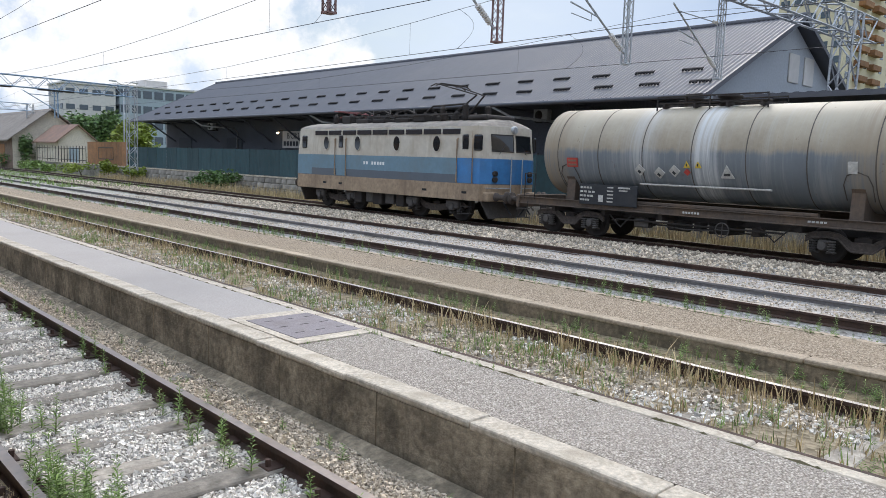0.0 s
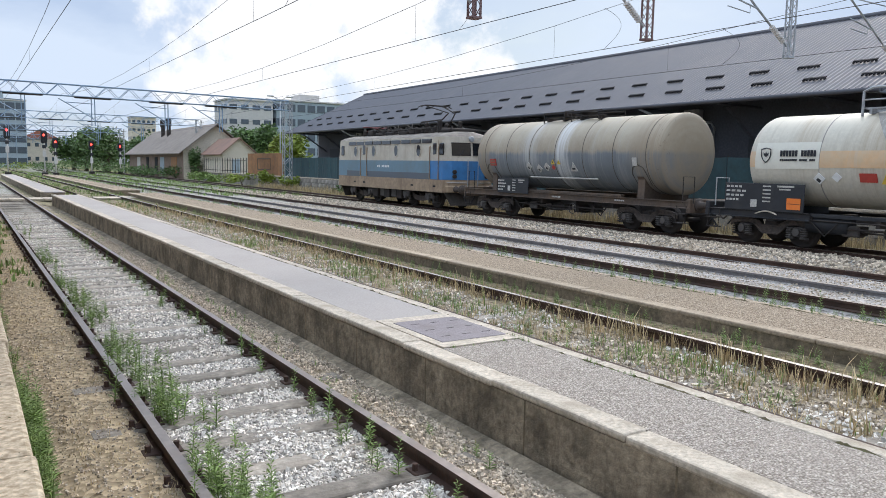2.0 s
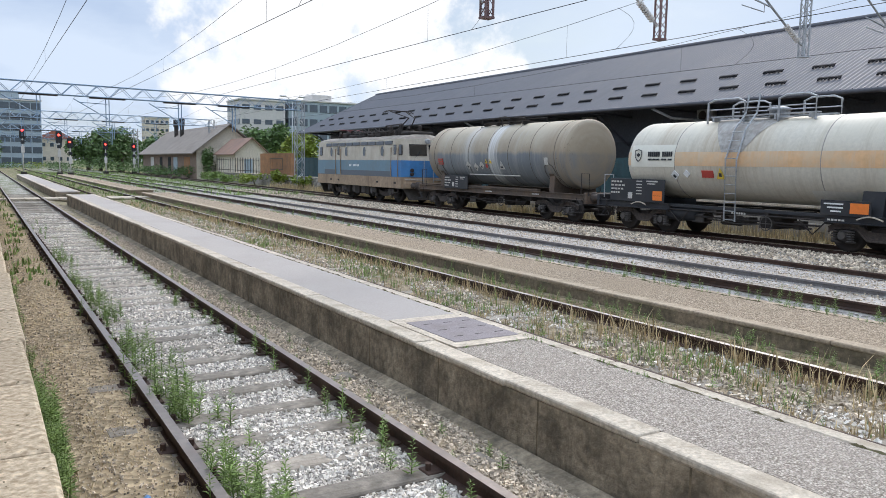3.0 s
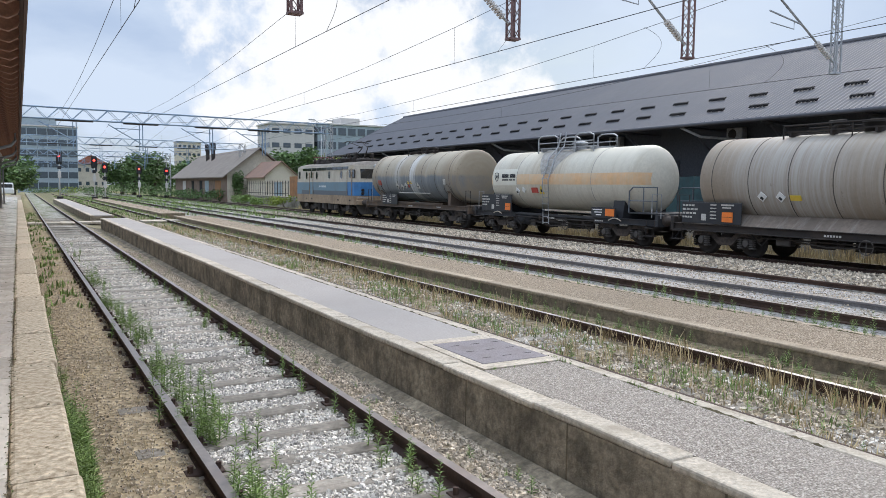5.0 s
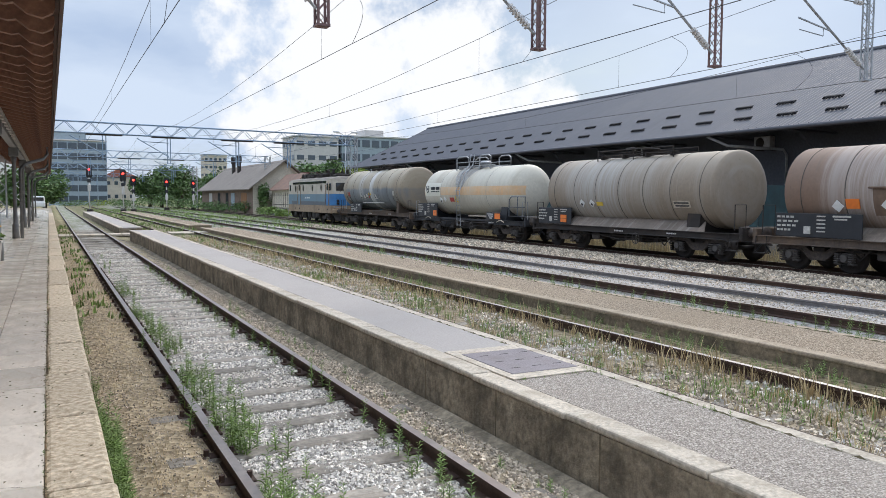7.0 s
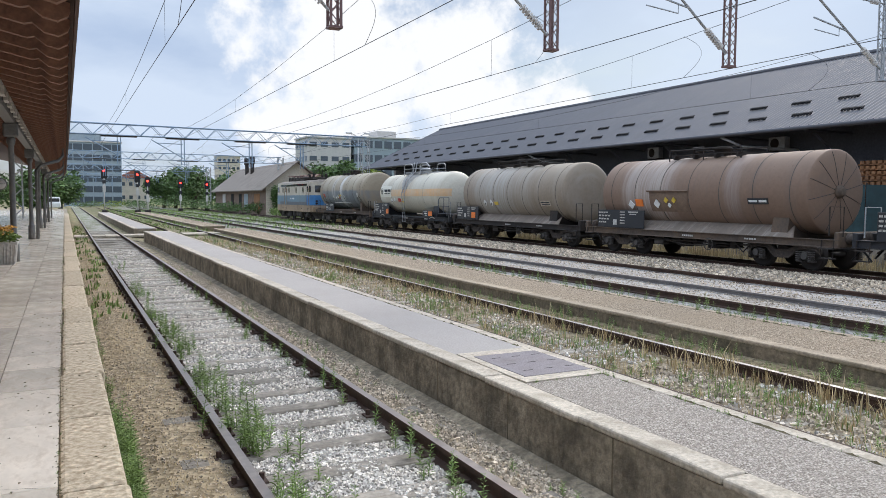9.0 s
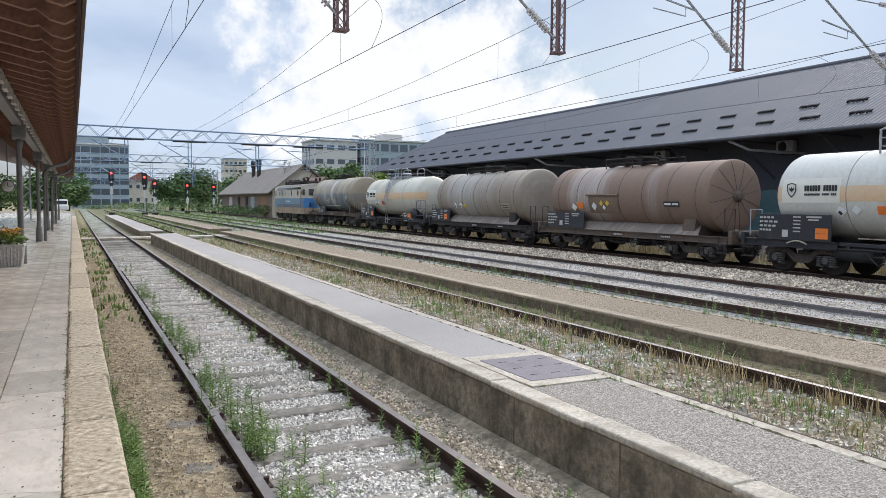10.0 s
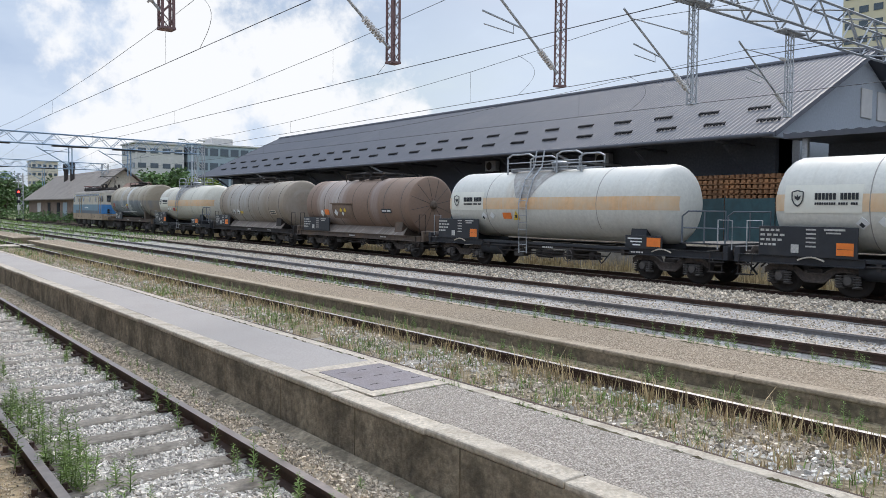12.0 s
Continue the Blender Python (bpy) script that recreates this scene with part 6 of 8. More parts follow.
    for y, z in ((25.05, 4.6), (33.2, 4.6), (61.0, 4.5)):
        a = thing("air_conditioner", pose(29.6, y, z), "grey outdoor air-conditioner unit on brackets under the eave", "air conditioner", "units under the eave")
        bm = bmesh.new()
        bevel_box(bm, -0.16, 0.2, -0.45, 0.45, -0.3, 0.3, 0.03)
        part("casing", bm, M_STEEL, a)
        bm = bmesh.new()
        lathe(bm, [(-0.17, 0.02), (-0.17, 0.23), (-0.15, 0.24)], "x", (0, 0.1, 0), 20)
        part("fan_grille", bm, M_UNDER, a)
        bm = bmesh.new()
        box(bm, -0.16, 0.4, -0.025, 0.025, -0.36, -0.3)
        br = part("bracket", bm, M_UNDER, a, at=pose(0, -0.325, 0))
        again(br, a, pose(0, 0.325, 0))
    s = thing("shop_sign", pose(29.85, 48.4, 3.4), "white shop sign with dark capital letters under the eave", "sign")
    bm = bmesh.new()
    bevel_box(bm, -0.03, 0.03, -1.6, 1.6, -0.62, 0.62, 0.01)
    part("board", bm, M_OFFICE, s)
    cu = bpy.data.curves.new("sign_text", "FONT")
    cu.body, cu.size, cu.align_x, cu.align_y, cu.extrude = "BICIKLI", 0.62, "CENTER", "CENTER", 0.004
    cu.materials.append(M_BLACK)
    tx = new("lettering", cu)
    tx.parent = s
    tx.matrix_basis = pose(-0.036, 0, 0.26, 90, 0, -90)
    marks(s, -0.034, [(-1.4 + k * 0.42, -1.1 + k * 0.42, -0.45, -0.12) for k in range(7)], M_BLACK)
    w = thing("wall_lamp", pose(29.6, 50.3, 3.9), "small lit bulkhead lamp on the shed wall", "lamp")
    bm = bmesh.new()
    lathe(bm, [(-0.1, 0.02), (-0.08, 0.09), (0.05, 0.1), (0.06, 0.02)], "z", n=12)
    part("bulb", bm, M_LAMPGLOW, w)
    bm = bmesh.new()
    tube(bm, ((0, 0, 0.05), (0.1, 0, 0.18), (0.4, 0, 0.18)), 0.03, 6)
    part("arm", bm, M_UNDER, w)
    # lower flat canopy before the gable
    c = thing("loading_canopy", pose(0, 0, 0), "flat corrugated canopy beside the shed gable", "canopy")
    verts, faces = [], []
    n = 240
    for i in range(n + 1):
        y = -12 + 26.6 * i / n
        dz = 0.03 if i % 4 < 2 else 0
        verts += [(26.9, y, 4.9 + dz), (44, y, 5.15 + dz), (26.9, y, 4.72), (44, y, 4.97)]
    for i in range(n):
        a = i * 4
        faces += [(a, a + 1, a + 5, a + 4), (a + 2, a + 6, a + 7, a + 3), (a, a + 4, a + 6, a + 2)]
    faces += [(0, 2, 3, 1), (n * 4, n * 4 + 1, n * 4 + 3, n * 4 + 2)]
    raw("roof_sheet", verts, faces, M_ROOF, c)
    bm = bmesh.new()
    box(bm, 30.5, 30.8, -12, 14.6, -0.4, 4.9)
    part("back_wall", bm, M_SHADEDWALL, c)
    for y in (14.0, 8.5, 3.0, -2.5):
        bm = bmesh.new()
        bevel_box(bm, 27.3, 27.5, y - 0.1, y + 0.1, -0.4, 4.75, 0.02)
        part("post", bm, M_STEEL, c)
    # stacked timber under the canopy
    ts = thing("timber_stack", pose(28.2, 17.2, 0.74), "tall stack of orange-brown timber pallets", "timber stack")
    for k in range(14):
        bm = bmesh.new()
        box(bm, -0.8, 0.8, -2.4 + random.uniform(-0.1, 0.1), 2.4, 0, 0.05)
        for q in range(20):
            box(bm, -0.84, 0.6, -2.3 + q * 0.235, -2.15 + q * 0.235, 0.05, 0.17)
        tagged(part("layer", bm, M_PLANKORANGE, ts, at=pose(random.uniform(-0.05, 0.05), 0, k * 0.2)), kind="stuff")


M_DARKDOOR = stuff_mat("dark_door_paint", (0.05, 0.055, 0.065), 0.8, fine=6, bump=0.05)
build_shed()


def build_yard_wall():
    t = thing("boundary_wall", pose(0, 0, 0), "low rubble stone wall with weathered coping", "wall", kind="structure")
    bm = bmesh.new()
    box(bm, 26.06, 26.5, 8, 100, -0.6, 0.72)
    part("core", bm, M_WALLSTONE, t)
    # coursed rubble on the face
    kinds = []
    for k in range(4):
        bm = bmesh.new()
        bevel_box(bm, -0.06, 0.05, -0.3 - 0.05 * k, 0.3 + 0.04 * k, -0.17, 0.17, 0.04)
        kinds.append(part("stone", bm, M_WALLSTONE, t, at=pose(26.06, 14 + k, 0.0)))
    cnt = 0
    y = 20.0
    for row in range(3):
        y = 30.0 + row * 0.2
        while y < 72:
            k = random.randrange(4)
            again(kinds[k], t, pose(26.05 + random.uniform(-0.02, 0.02), y, -0.2 + row * 0.36, random.uniform(-3, 3), 0, 0))
            y += 0.64 + 0.09 * k
    bm = bmesh.new()
    for k in range(61):
        box(bm, 25.98, 26.55, 8 + k * 1.5, 9.48 + k * 1.5, 0.72, 0.8)
    tagged(part("coping", bm, M_EDGE, t), kind="stuff")
    f = thing("screen_fence", pose(26.3, 0, 0.8), "dark teal tarpaulin screens on a metal fence above the wall", "fence")
    rnd = random.Random(4)
    for k in range(30):
        y0 = 10.5 + k * 2.0
        bm = bmesh.new()
        n = 8
        rows = []
        for i in range(n + 1):
            u = i / n
            rows.append([bm.verts.new((0.05 * math.sin(u * math.pi) * rnd.uniform(0.2, 1) + dx, y0 + 0.02 + 1.96 * u, z)) for dx, z in ((0, 0.02), (0.015, 0.9), (0, 1.78 - 0.03 * math.sin(u * math.pi)))])
        for a, b in zip(rows, rows[1:]):
            for q in range(2):
                bm.faces.new((a[q], a[q + 1], b[q + 1], b[q]))
        r = bmesh.ops.extrude_face_region(bm, geom=bm.faces[:])
        for g in r["geom"]:
            if isinstance(g, bmesh.types.BMVert):
                g.co.x += 0.012
        part("tarp_panel", bm, M_TARP, f)
    bm = bmesh.new()
    tube(bm, ((0.06, 0, -0.05), (0.06, 0, 1.85)), 0.03, 6)
    p = part("post", bm, M_UNDER, f, at=pose(0, 10.5, 0))
    for k in range(1, 31):
        again(p, f, pose(0, 10.5 + k * 2.0, 0))
    # rust-orange sheet fence further on, and a bar fence
    o = thing("sheet_fence", pose(26.3, 0, 0.8), "weathered orange-brown timber sheet fence with a framed opening", "fence")
    for k in range(8):
        bm = bmesh.new()
        bevel_box(bm, -0.03, 0.03, 71 + k * 1.35, 72.3 + k * 1.35, 0, 2.2, 0.01)
        part("sheet", bm, M_PLANKORANGE, o)
    bm = bmesh.new()
    for y0, y1, z0, z1 in ((74.5, 78.5, 1.6, 1.7), (74.5, 78.5, 0.5, 0.6), (74.5, 74.6, 0.5, 1.7), (78.4, 78.5, 0.5, 1.7)):
        box(bm, -0.06, 0, y0, y1, z0, z1)
    part("opening_frame", bm, M_BARK, o)
    g = thing("bar_fence", pose(26.2, 0, 0.75), "dark upright bar fence on the wall", "fence")
    bm = bmesh.new()
    box(bm, -0.02, 0.02, 82, 99, 0.3, 0.36)
    box(bm, -0.02, 0.02, 82, 99, 1.5, 1.56)
    part("rails", bm, M_UNDER, g)
    bm = bmesh.new()
    box(bm, -0.03, 0.03, -0.03, 0.03, 0, 1.8)
    b = part("bar", bm, M_UNDER, g, at=pose(0, 82, 0))
    for k in range(1, 18):
        again(b, g, pose(0, 82 + k, 0))


build_yard_wall()


# ---- overhead line ----
def lattice(bm, p0, p1, w, h, step, r=0.03, down=(0, 0, -1)):
    """A four-chord lattice girder from p0 to p1 (top face), w wide along y or x, h deep."""
    p0, p1, dn = Vector(p0), Vector(p1), Vector(down)
    d = (p1 - p0)
    n = max(2, int(d.length / step))
    side = d.normalized().cross(dn).normalized() * (w / 2)
    c = [[p0 + d * i / n + s * side + dn * h * k for i in range(n + 1)] for s in (-1, 1) for k in (0, 1)]
    for line in c:
        tube(bm, (line[0], line[-1]), r * 1.5, 4)
    for i in range(n):
        for a, b in ((0, 1), (2, 3), (0, 2), (1, 3)):
            if i % 2:
                tube(bm, (c[a][i], c[b][i + 1]), r, 4)
            else:
                tube(bm, (c[b][i], c[a][i + 1]), r, 4)


def build_near_portal():
    y = 13.35
    t = thing("catenary_portal", pose(0, y, 0), "galvanised lattice portal spanning the tracks with hanging posts", "catenary portal", "catenary portals")
    bm = bmesh.new()
    lattice(bm, (-7, 0, 8.95), (38.5, 0, 9.25), 0.8, 1.05, 1.05, 0.035)
    part("beam", bm, M_STEEL, t)
    for x in (35.2, -7):
        for s in ((0,) if x > 0 else (0,)):
            bm = bmesh.new()
            lattice(bm, (x - 0.9, -0.3, -0.3), (x - 0.35, -0.3, 9.1), 0.8, 1.0, 0.95, 0.035, (1, 0, 0))
            part("leg", bm, M_STEEL, t)
    posts = ((4.31, 4.87, M_RUSTPOST), (8.79, 4.9, M_RUSTPOST), (13.66, 4.98, M_RUSTPOST), (19.16, 5.08, M_STEEL), (24.7, 5.2, M_STEEL))
    for x, z, mt in posts:
        bm = bmesh.new()
        for s in (-0.09, 0.09):
            for q in (-0.09, 0.09):
                box(bm, x + s - 0.022, x + s + 0.022, q - 0.012, q + 0.012, z, 8.0)
        k, n = z + 0.05, 0
        while k < 7.8:
            a, b = (-0.09, 0.09) if n % 2 else (0.09, -0.09)
            for q in (-0.09, 0.09):
                tube(bm, ((x + a, q, k), (x + b, q, k + 0.2)), 0.01, 4)
                tube(bm, ((x + q, a, k), (x + q, b, k + 0.2)), 0.01, 4)
            k += 0.2
            n += 1
        box(bm, x - 0.12, x + 0.12, -0.11, 0.11, z, z + 0.04)
        part("hanging_post", bm, mt, t)
        bm = bmesh.new()
        bevel_box(bm, x - 0.7, x + 0.7, -0.22, 0.22, 7.93, 8.0, 0.02)
        part("mounting_plate", bm, M_STEEL, t)
    return posts


POSTS = build_near_portal()
RUNS = ((2.3, 2.4), (6.45, 6.7), (11.25, 11.1), (16.35, 17.0), (21.9, 21.1))
SAG = 1.0


def cantilever(parent, x, z, wx, y, near):
    """Strut with insulator from the foot of a hanging post up to the carrying wire, and the arm that steadies the contact wire."""
    bm = bmesh.new()
    foot, head = Vector((x - 0.1, y, z + 0.3)), Vector((wx - 0.35, y, 7.05))
    d = head - foot
    tube(bm, (foot + d * 0.28, foot + d * 1.12), 0.03, 6)
    tube(bm, (foot, foot + d * 0.06), 0.025, 6)
    tube(bm, (head, Vector((x, y, 7.05))), 0.018, 5)
    m = foot + d * 0.5
    tube(bm, (m, m + Vector((-1.25, 0, 0.2))), 0.022, 5)
    tube(bm, (m + Vector((-0.3, 0, 0.05)), m + Vector((-0.3, 0, -0.15)), m + Vector((-1.2, 0, -0.08))), 0.014, 5)
    part("cantilever", bm, M_STEEL, parent)
    bm = bmesh.new()
    for k in range(8):
        a = foot + d * (0.07 + 0.026 * k)
        tube(bm, (a, a + d * 0.012), 0.075, 8)
    tube(bm, (foot + d * 0.06, foot + d * 0.28), 0.03, 6)
    for k in range(3):
        a = Vector((x - 0.55 + 0.1 * k, y, 7.05))
        tube(bm, (a, a + Vector((0.05, 0, 0))), 0.06, 8)
    tagged(part("insulator", bm, M_OFFICE, parent), kind="stuff")
    return m + Vector((-1.2, 0, -0.1))


def build_wires():
    c = thing("cantilever_set", pose(0, 0, 0), "galvanised cantilevers with ribbed insulators on the hanging posts", "catenary arms")
    ends = []
    for (x, z, _), (wx, _far) in zip(POSTS, RUNS):
        ends.append(cantilever(c, x, z, wx + 0.35, 13.35, True))
    for (near_x, far_x), e in zip(RUNS, ends):
        t = thing("overhead_wire", pose(0, 0, 0), "dark contact wire hung by droppers from a carrying wire", "overhead wire", "overhead wires")
        cz = 5.55
        supports = (-45, 13.35, 65.5, 104, 144, 192)

        def wire_x(y):
            return near_x + (far_x - near_x) * min(1.0, max(0.0, (y - 13.35) / 52.0))
        bm = bmesh.new()
        tube(bm, [(wire_x(y), y, cz) for y in supports], 0.009, 4)
        part("contact_wire", bm, M_WIRE, t)
        bm = bmesh.new()
        pts, drops = [], []
        for a, b in zip(supports, supports[1:]):
            n = 8
            for k in range(n + 1):
                u = k / n
                y = a + (b - a) * u
                z = 7.0 - SAG * 4 * u * (1 - u)
                pts.append((wire_x(y), y, z))
                if 0 < k < n and k % 2:
                    drops.append((wire_x(y), y, z))
        tube(bm, pts, 0.0075, 4)
        part("carrying_wire", bm, M_WIRE, t)
        bm = bmesh.new()
        for x, y, z in drops:
            tube(bm, ((x, y, z), (x, y, cz)), 0.004, 3)
        tagged(part("dropper", bm, M_WIRE, t), kind="stuff")
        bm = bmesh.new()
        tube(bm, [(wire_x(18), 17.6 - 0.7 * math.sin(k * 0.35), cz + (6.75 - cz) * k / 9) for k in range(10)], 0.006, 4)
        part("jumper_loop", bm, M_WIRE, t)


build_wires()


def build_far_portal(y0, y1, xl, xr, z, h, mat_, posts):
    t = thing("catenary_portal", pose(0, 0, 0), "blue-grey lattice portal across the far tracks", "catenary portal", "catenary portals")
    bm = bmesh.new()
    lattice(bm, (xl, y0, z), (xr, y1, z), 0.6, h, 0.85, 0.024)
    part("beam", bm, mat_, t)
    for x, y in ((xl, y0), (xr, y1)):
        bm = bmesh.new()
        lattice(bm, (x - 0.35, y, -0.3), (x - 0.35, y, z), 0.6, 0.7, 0.7, 0.03, (1, 0, 0))
        part("leg", bm, M_STEEL, t)
    for x in posts:
        y = y0 + (y1 - y0) * (x - xl) / (xr - xl)
        bm = bmesh.new()
        for s in (-0.12, 0.12):
            box(bm, x + s - 0.03, x + s + 0.03, y - 0.06, y + 0.06, 4.6, z - h)
        part("hanging_post", bm, mat_, t)
        bm = bmesh.new()
        box(bm, x - 1.3, x + 1.3, y - 0.2, y + 0.2, z - h - 0.12, z - h)
        part("mounting_plate", bm, M_UNDER, t)
        bm = bmesh.new()
        tube(bm, ((x, y, 5.2), (x - 2.4, y, 6.6)), 0.04, 4)
        tube(bm, ((x, y, 6.3), (x - 2.0, y, 6.35)), 0.03, 4)
        part("cantilever", bm, mat_, t)


build_far_portal(64.2, 67.0, -3, 25.2, 7.65, 0.85, M_BLUESTEEL, (4.0, 8.8, 14.4, 19.0))
build_far_portal(102, 105.4, -3, 27.2, 7.65, 0.85, M_BLUESTEEL, (4.6, 9.2, 14.6, 19.8))
build_far_portal(142, 145, -3, 24, 7.6, 0.85, M_BLUESTEEL, (5, 10, 15, 20))
build_far_portal(190, 193, -3, 22, 7.4, 0.9, M_BLUESTEEL, (5, 10, 15))


def build_signal(x, y, z, big):
    s = thing("light_signal", pose(x, y, -0.2), "dark signal head showing a red light on a pale mast", "signal", "railway signals")
    bm = bmesh.new()
    tube(bm, ((0, 0, 0), (0, 0, z - 0.4)), 0.07, 8)
    part("mast", bm, M_OFFICE, s)
    bm = bmesh.new()
    bevel_box(bm, -0.36, 0.36, -0.1, 0.12, z - (0.9 if big else 0.6), z + 0.75, 0.2, 2)
    part("backboard", bm, M_BLACK, s)
    bm = bmesh.new()
    lathe(bm, [(-0.16, 0.02), (-0.16, 0.13), (-0.1, 0.14)], "y", (0, 0, z + 0.2), 14)
    part("red_lens", bm, M_REDLIGHT, s, "lit red lens")
    bm = bmesh.new()
    for k in range(2):
        tube(bm, ((0, -0.12, z - 0.1 - 0.3 * k), (0, -0.28, z - 0.1 - 0.3 * k)), 0.13, 10)
    part("dark_lamps", bm, M_BLACK, s)
    bm = bmesh.new()
    bevel_box(bm, -0.22, 0.22, -0.1, 0.05, z - 1.5, z - 1.05, 0.03)
    part("marker_plate", bm, M_BLACK, s)
    bm = bmesh.new()
    bevel_box(bm, -0.2, 0.2, -0.12, -0.04, z - 2.6, z - 1.75, 0.03)
    part("mast_plate", bm, M_OFFICE, s)
    bm = bmesh.new()
    bevel_box(bm, -0.35, 0.35, -0.35, 0.35, 0, 0.5, 0.05)
    part("base_block", bm, M_UNDER, s)


for x, y, z, big in ((4.81, 110, 5.5, True), (8.91, 110, 5.05, True), (10.18, 110, 4.2, False), (16.38, 125, 4.3, False), (21.2, 130, 4.2, False)):
    build_signal(x, y, z, big)


# ---- station canopy ----
def build_canopy():
    t = thing("platform_canopy", pose(0, 0, 0), "brown timber platform canopy with exposed rafters on grey iron columns", "canopy", kind="structure")
    y0, y1 = 1.0, 74
    ex, ez, wx, wz = 0.24, 3.85, -6.2, 5.3
    sl = (wz - ez) / (wx - ex)
    bm = bmesh.new()
    v = box(bm, wx, ex, y0, y1, 0, 0.05)
    for p in v:
        p.co.z += ez + sl * (p.co.x - ex) + 0.13
    part("roof_boards", bm, M_WOODCAN, t)
    bm = bmesh.new()
    box(bm, ex, ex + 0.035, y0, y1, ez - 0.02, ez + 0.22)
    part("fascia", bm, M_WOODCAN, t)
    bm = bmesh.new()
    out = [(ex - 2.6, -0.07), (ex - 0.5, -0.07), (ex - 0.42, -0.03), (ex - 0.3, -0.1), (ex - 0.16, -0.1), (ex - 0.06, -0.02), (ex - 0.04, 0.04), (ex - 0.04, 0.12), (ex - 2.6, 0.12)]
    a = [bm.verts.new((x, -0.05, ez + sl * (x - ex) + z)) for x, z in out]
    b = [bm.verts.new((x, 0.05, ez + sl * (x - ex) + z)) for x, z in out]
    for k in range(len(out)):
        bm.faces.new((a[k], a[(k + 1) % len(out)], b[(k + 1) % len(out)], b[k]))
    bm.faces.new(a[::-1])
    bm.faces.new(b)
    r = part("rafter", bm, M_RAFTER, t, at=pose(0, y0 + 0.5, 0))
    n = 1
    while y0 + 0.5 + n * 0.82 < y1:
        again(r, t, pose(0, y0 + 0.5 + n * 0.82, 0))
        n += 1
    bm = bmesh.new()
    box(bm, -1.12, -0.92, y0, y1, 3.72, 3.98)
    part("beam", bm, M_IRON, t)
    bm = bmesh.new()
    box(bm, -0.9, -0.86, y0, y1, 3.98, 4.05)
    for k in range(70):
        box(bm, -0.9, -0.82, y0 + 1 + k * 1.03, y0 + 1.45 + k * 1.03, 3.8, 3.95)
    part("beam_cornice", bm, M_PLASTER, t)
    for y in (10.8, 21.7, 32.6, 43.5, 54.4, 65.3):
        c = new("column")
        c.parent = t
        c.matrix_basis = pose(-1.02, y, P0Z)
        bm = bmesh.new()
        lathe(bm, [(0, 0.12), (0.5, 0.11), (0.55, 0.08), (0.7, 0.07), (2.8, 0.062), (2.85, 0.09), (2.95, 0.1), (3.0, 0.07)], "z", n=14)
        part("shaft", bm, M_IRON, c)
        bm = bmesh.new()
        bevel_box(bm, -0.16, 0.16, -0.16, 0.16, 3.0, 3.33, 0.03)
        part("capital", bm, M_IRON, c)
        if y > 30:
            bm = bmesh.new()
            tube(bm, ((1.1, 0.6, 3.5), (1.1, 0.6, 3.15), (0.95, 0.5, 2.95), (0.35, 0.15, 2.75), (0.2, 0.1, 2.55), (0.2, 0.1, 0)), 0.06, 8)
            part("downpipe", bm, M_IRON, c)
    s = thing("station_building", pose(0, 0, 0), "ochre rendered station front under the canopy", "building")
    bm = bmesh.new()
    box(bm, -6.6, -6.2, 1, 60, 0, 5.4)
    part("wall", bm, M_OCHRE, s)
    for k in range(9):
        y = 6 + k * 6
        bm = bmesh.new()
        bevel_box(bm, -6.22, -6.14, y - 0.6, y + 0.6, 0.4, 3.0, 0.02)
        d = part("door", bm, M_RAFTER, s)
        bm = bmesh.new()
        bevel_box(bm, -6.16, -6.12, y - 0.4, y + 0.4, 1.4, 2.8, 0.02)
        part("door_glass", bm, M_GLASS, d)
    k = thing("platform_clock", pose(-2.05, 33.5, 2.45) @ Matrix.Scale(0.72, 4), "round station clock hung under the canopy", "clock")
    bm = bmesh.new()
    lathe(bm, [(-0.12, 0.02), (-0.12, 0.3), (-0.09, 0.33), (0.09, 0.33), (0.12, 0.3), (0.12, 0.02)], "y", n=24)
    part("case", bm, M_IRON, k)
    bm = bmesh.new()
    lathe(bm, [(-0.126, 0.01), (-0.126, 0.28), (-0.118, 0.28)], "y", n=24)
    f = part("face", bm, M_WHITE, k)
    bm = bmesh.new()
    box(bm, -0.015, 0.015, -0.135, -0.128, 0, 0.2)
    box(bm, 0, 0.22, -0.135, -0.128, -0.012, 0.012)
    part("pointers", bm, M_BLACK, f)
    bm = bmesh.new()
    tube(bm, ((0, 0, 0.3), (0, 0, 2.7)), 0.025, 6)
    part("stem", bm, M_IRON, k)


build_canopy()


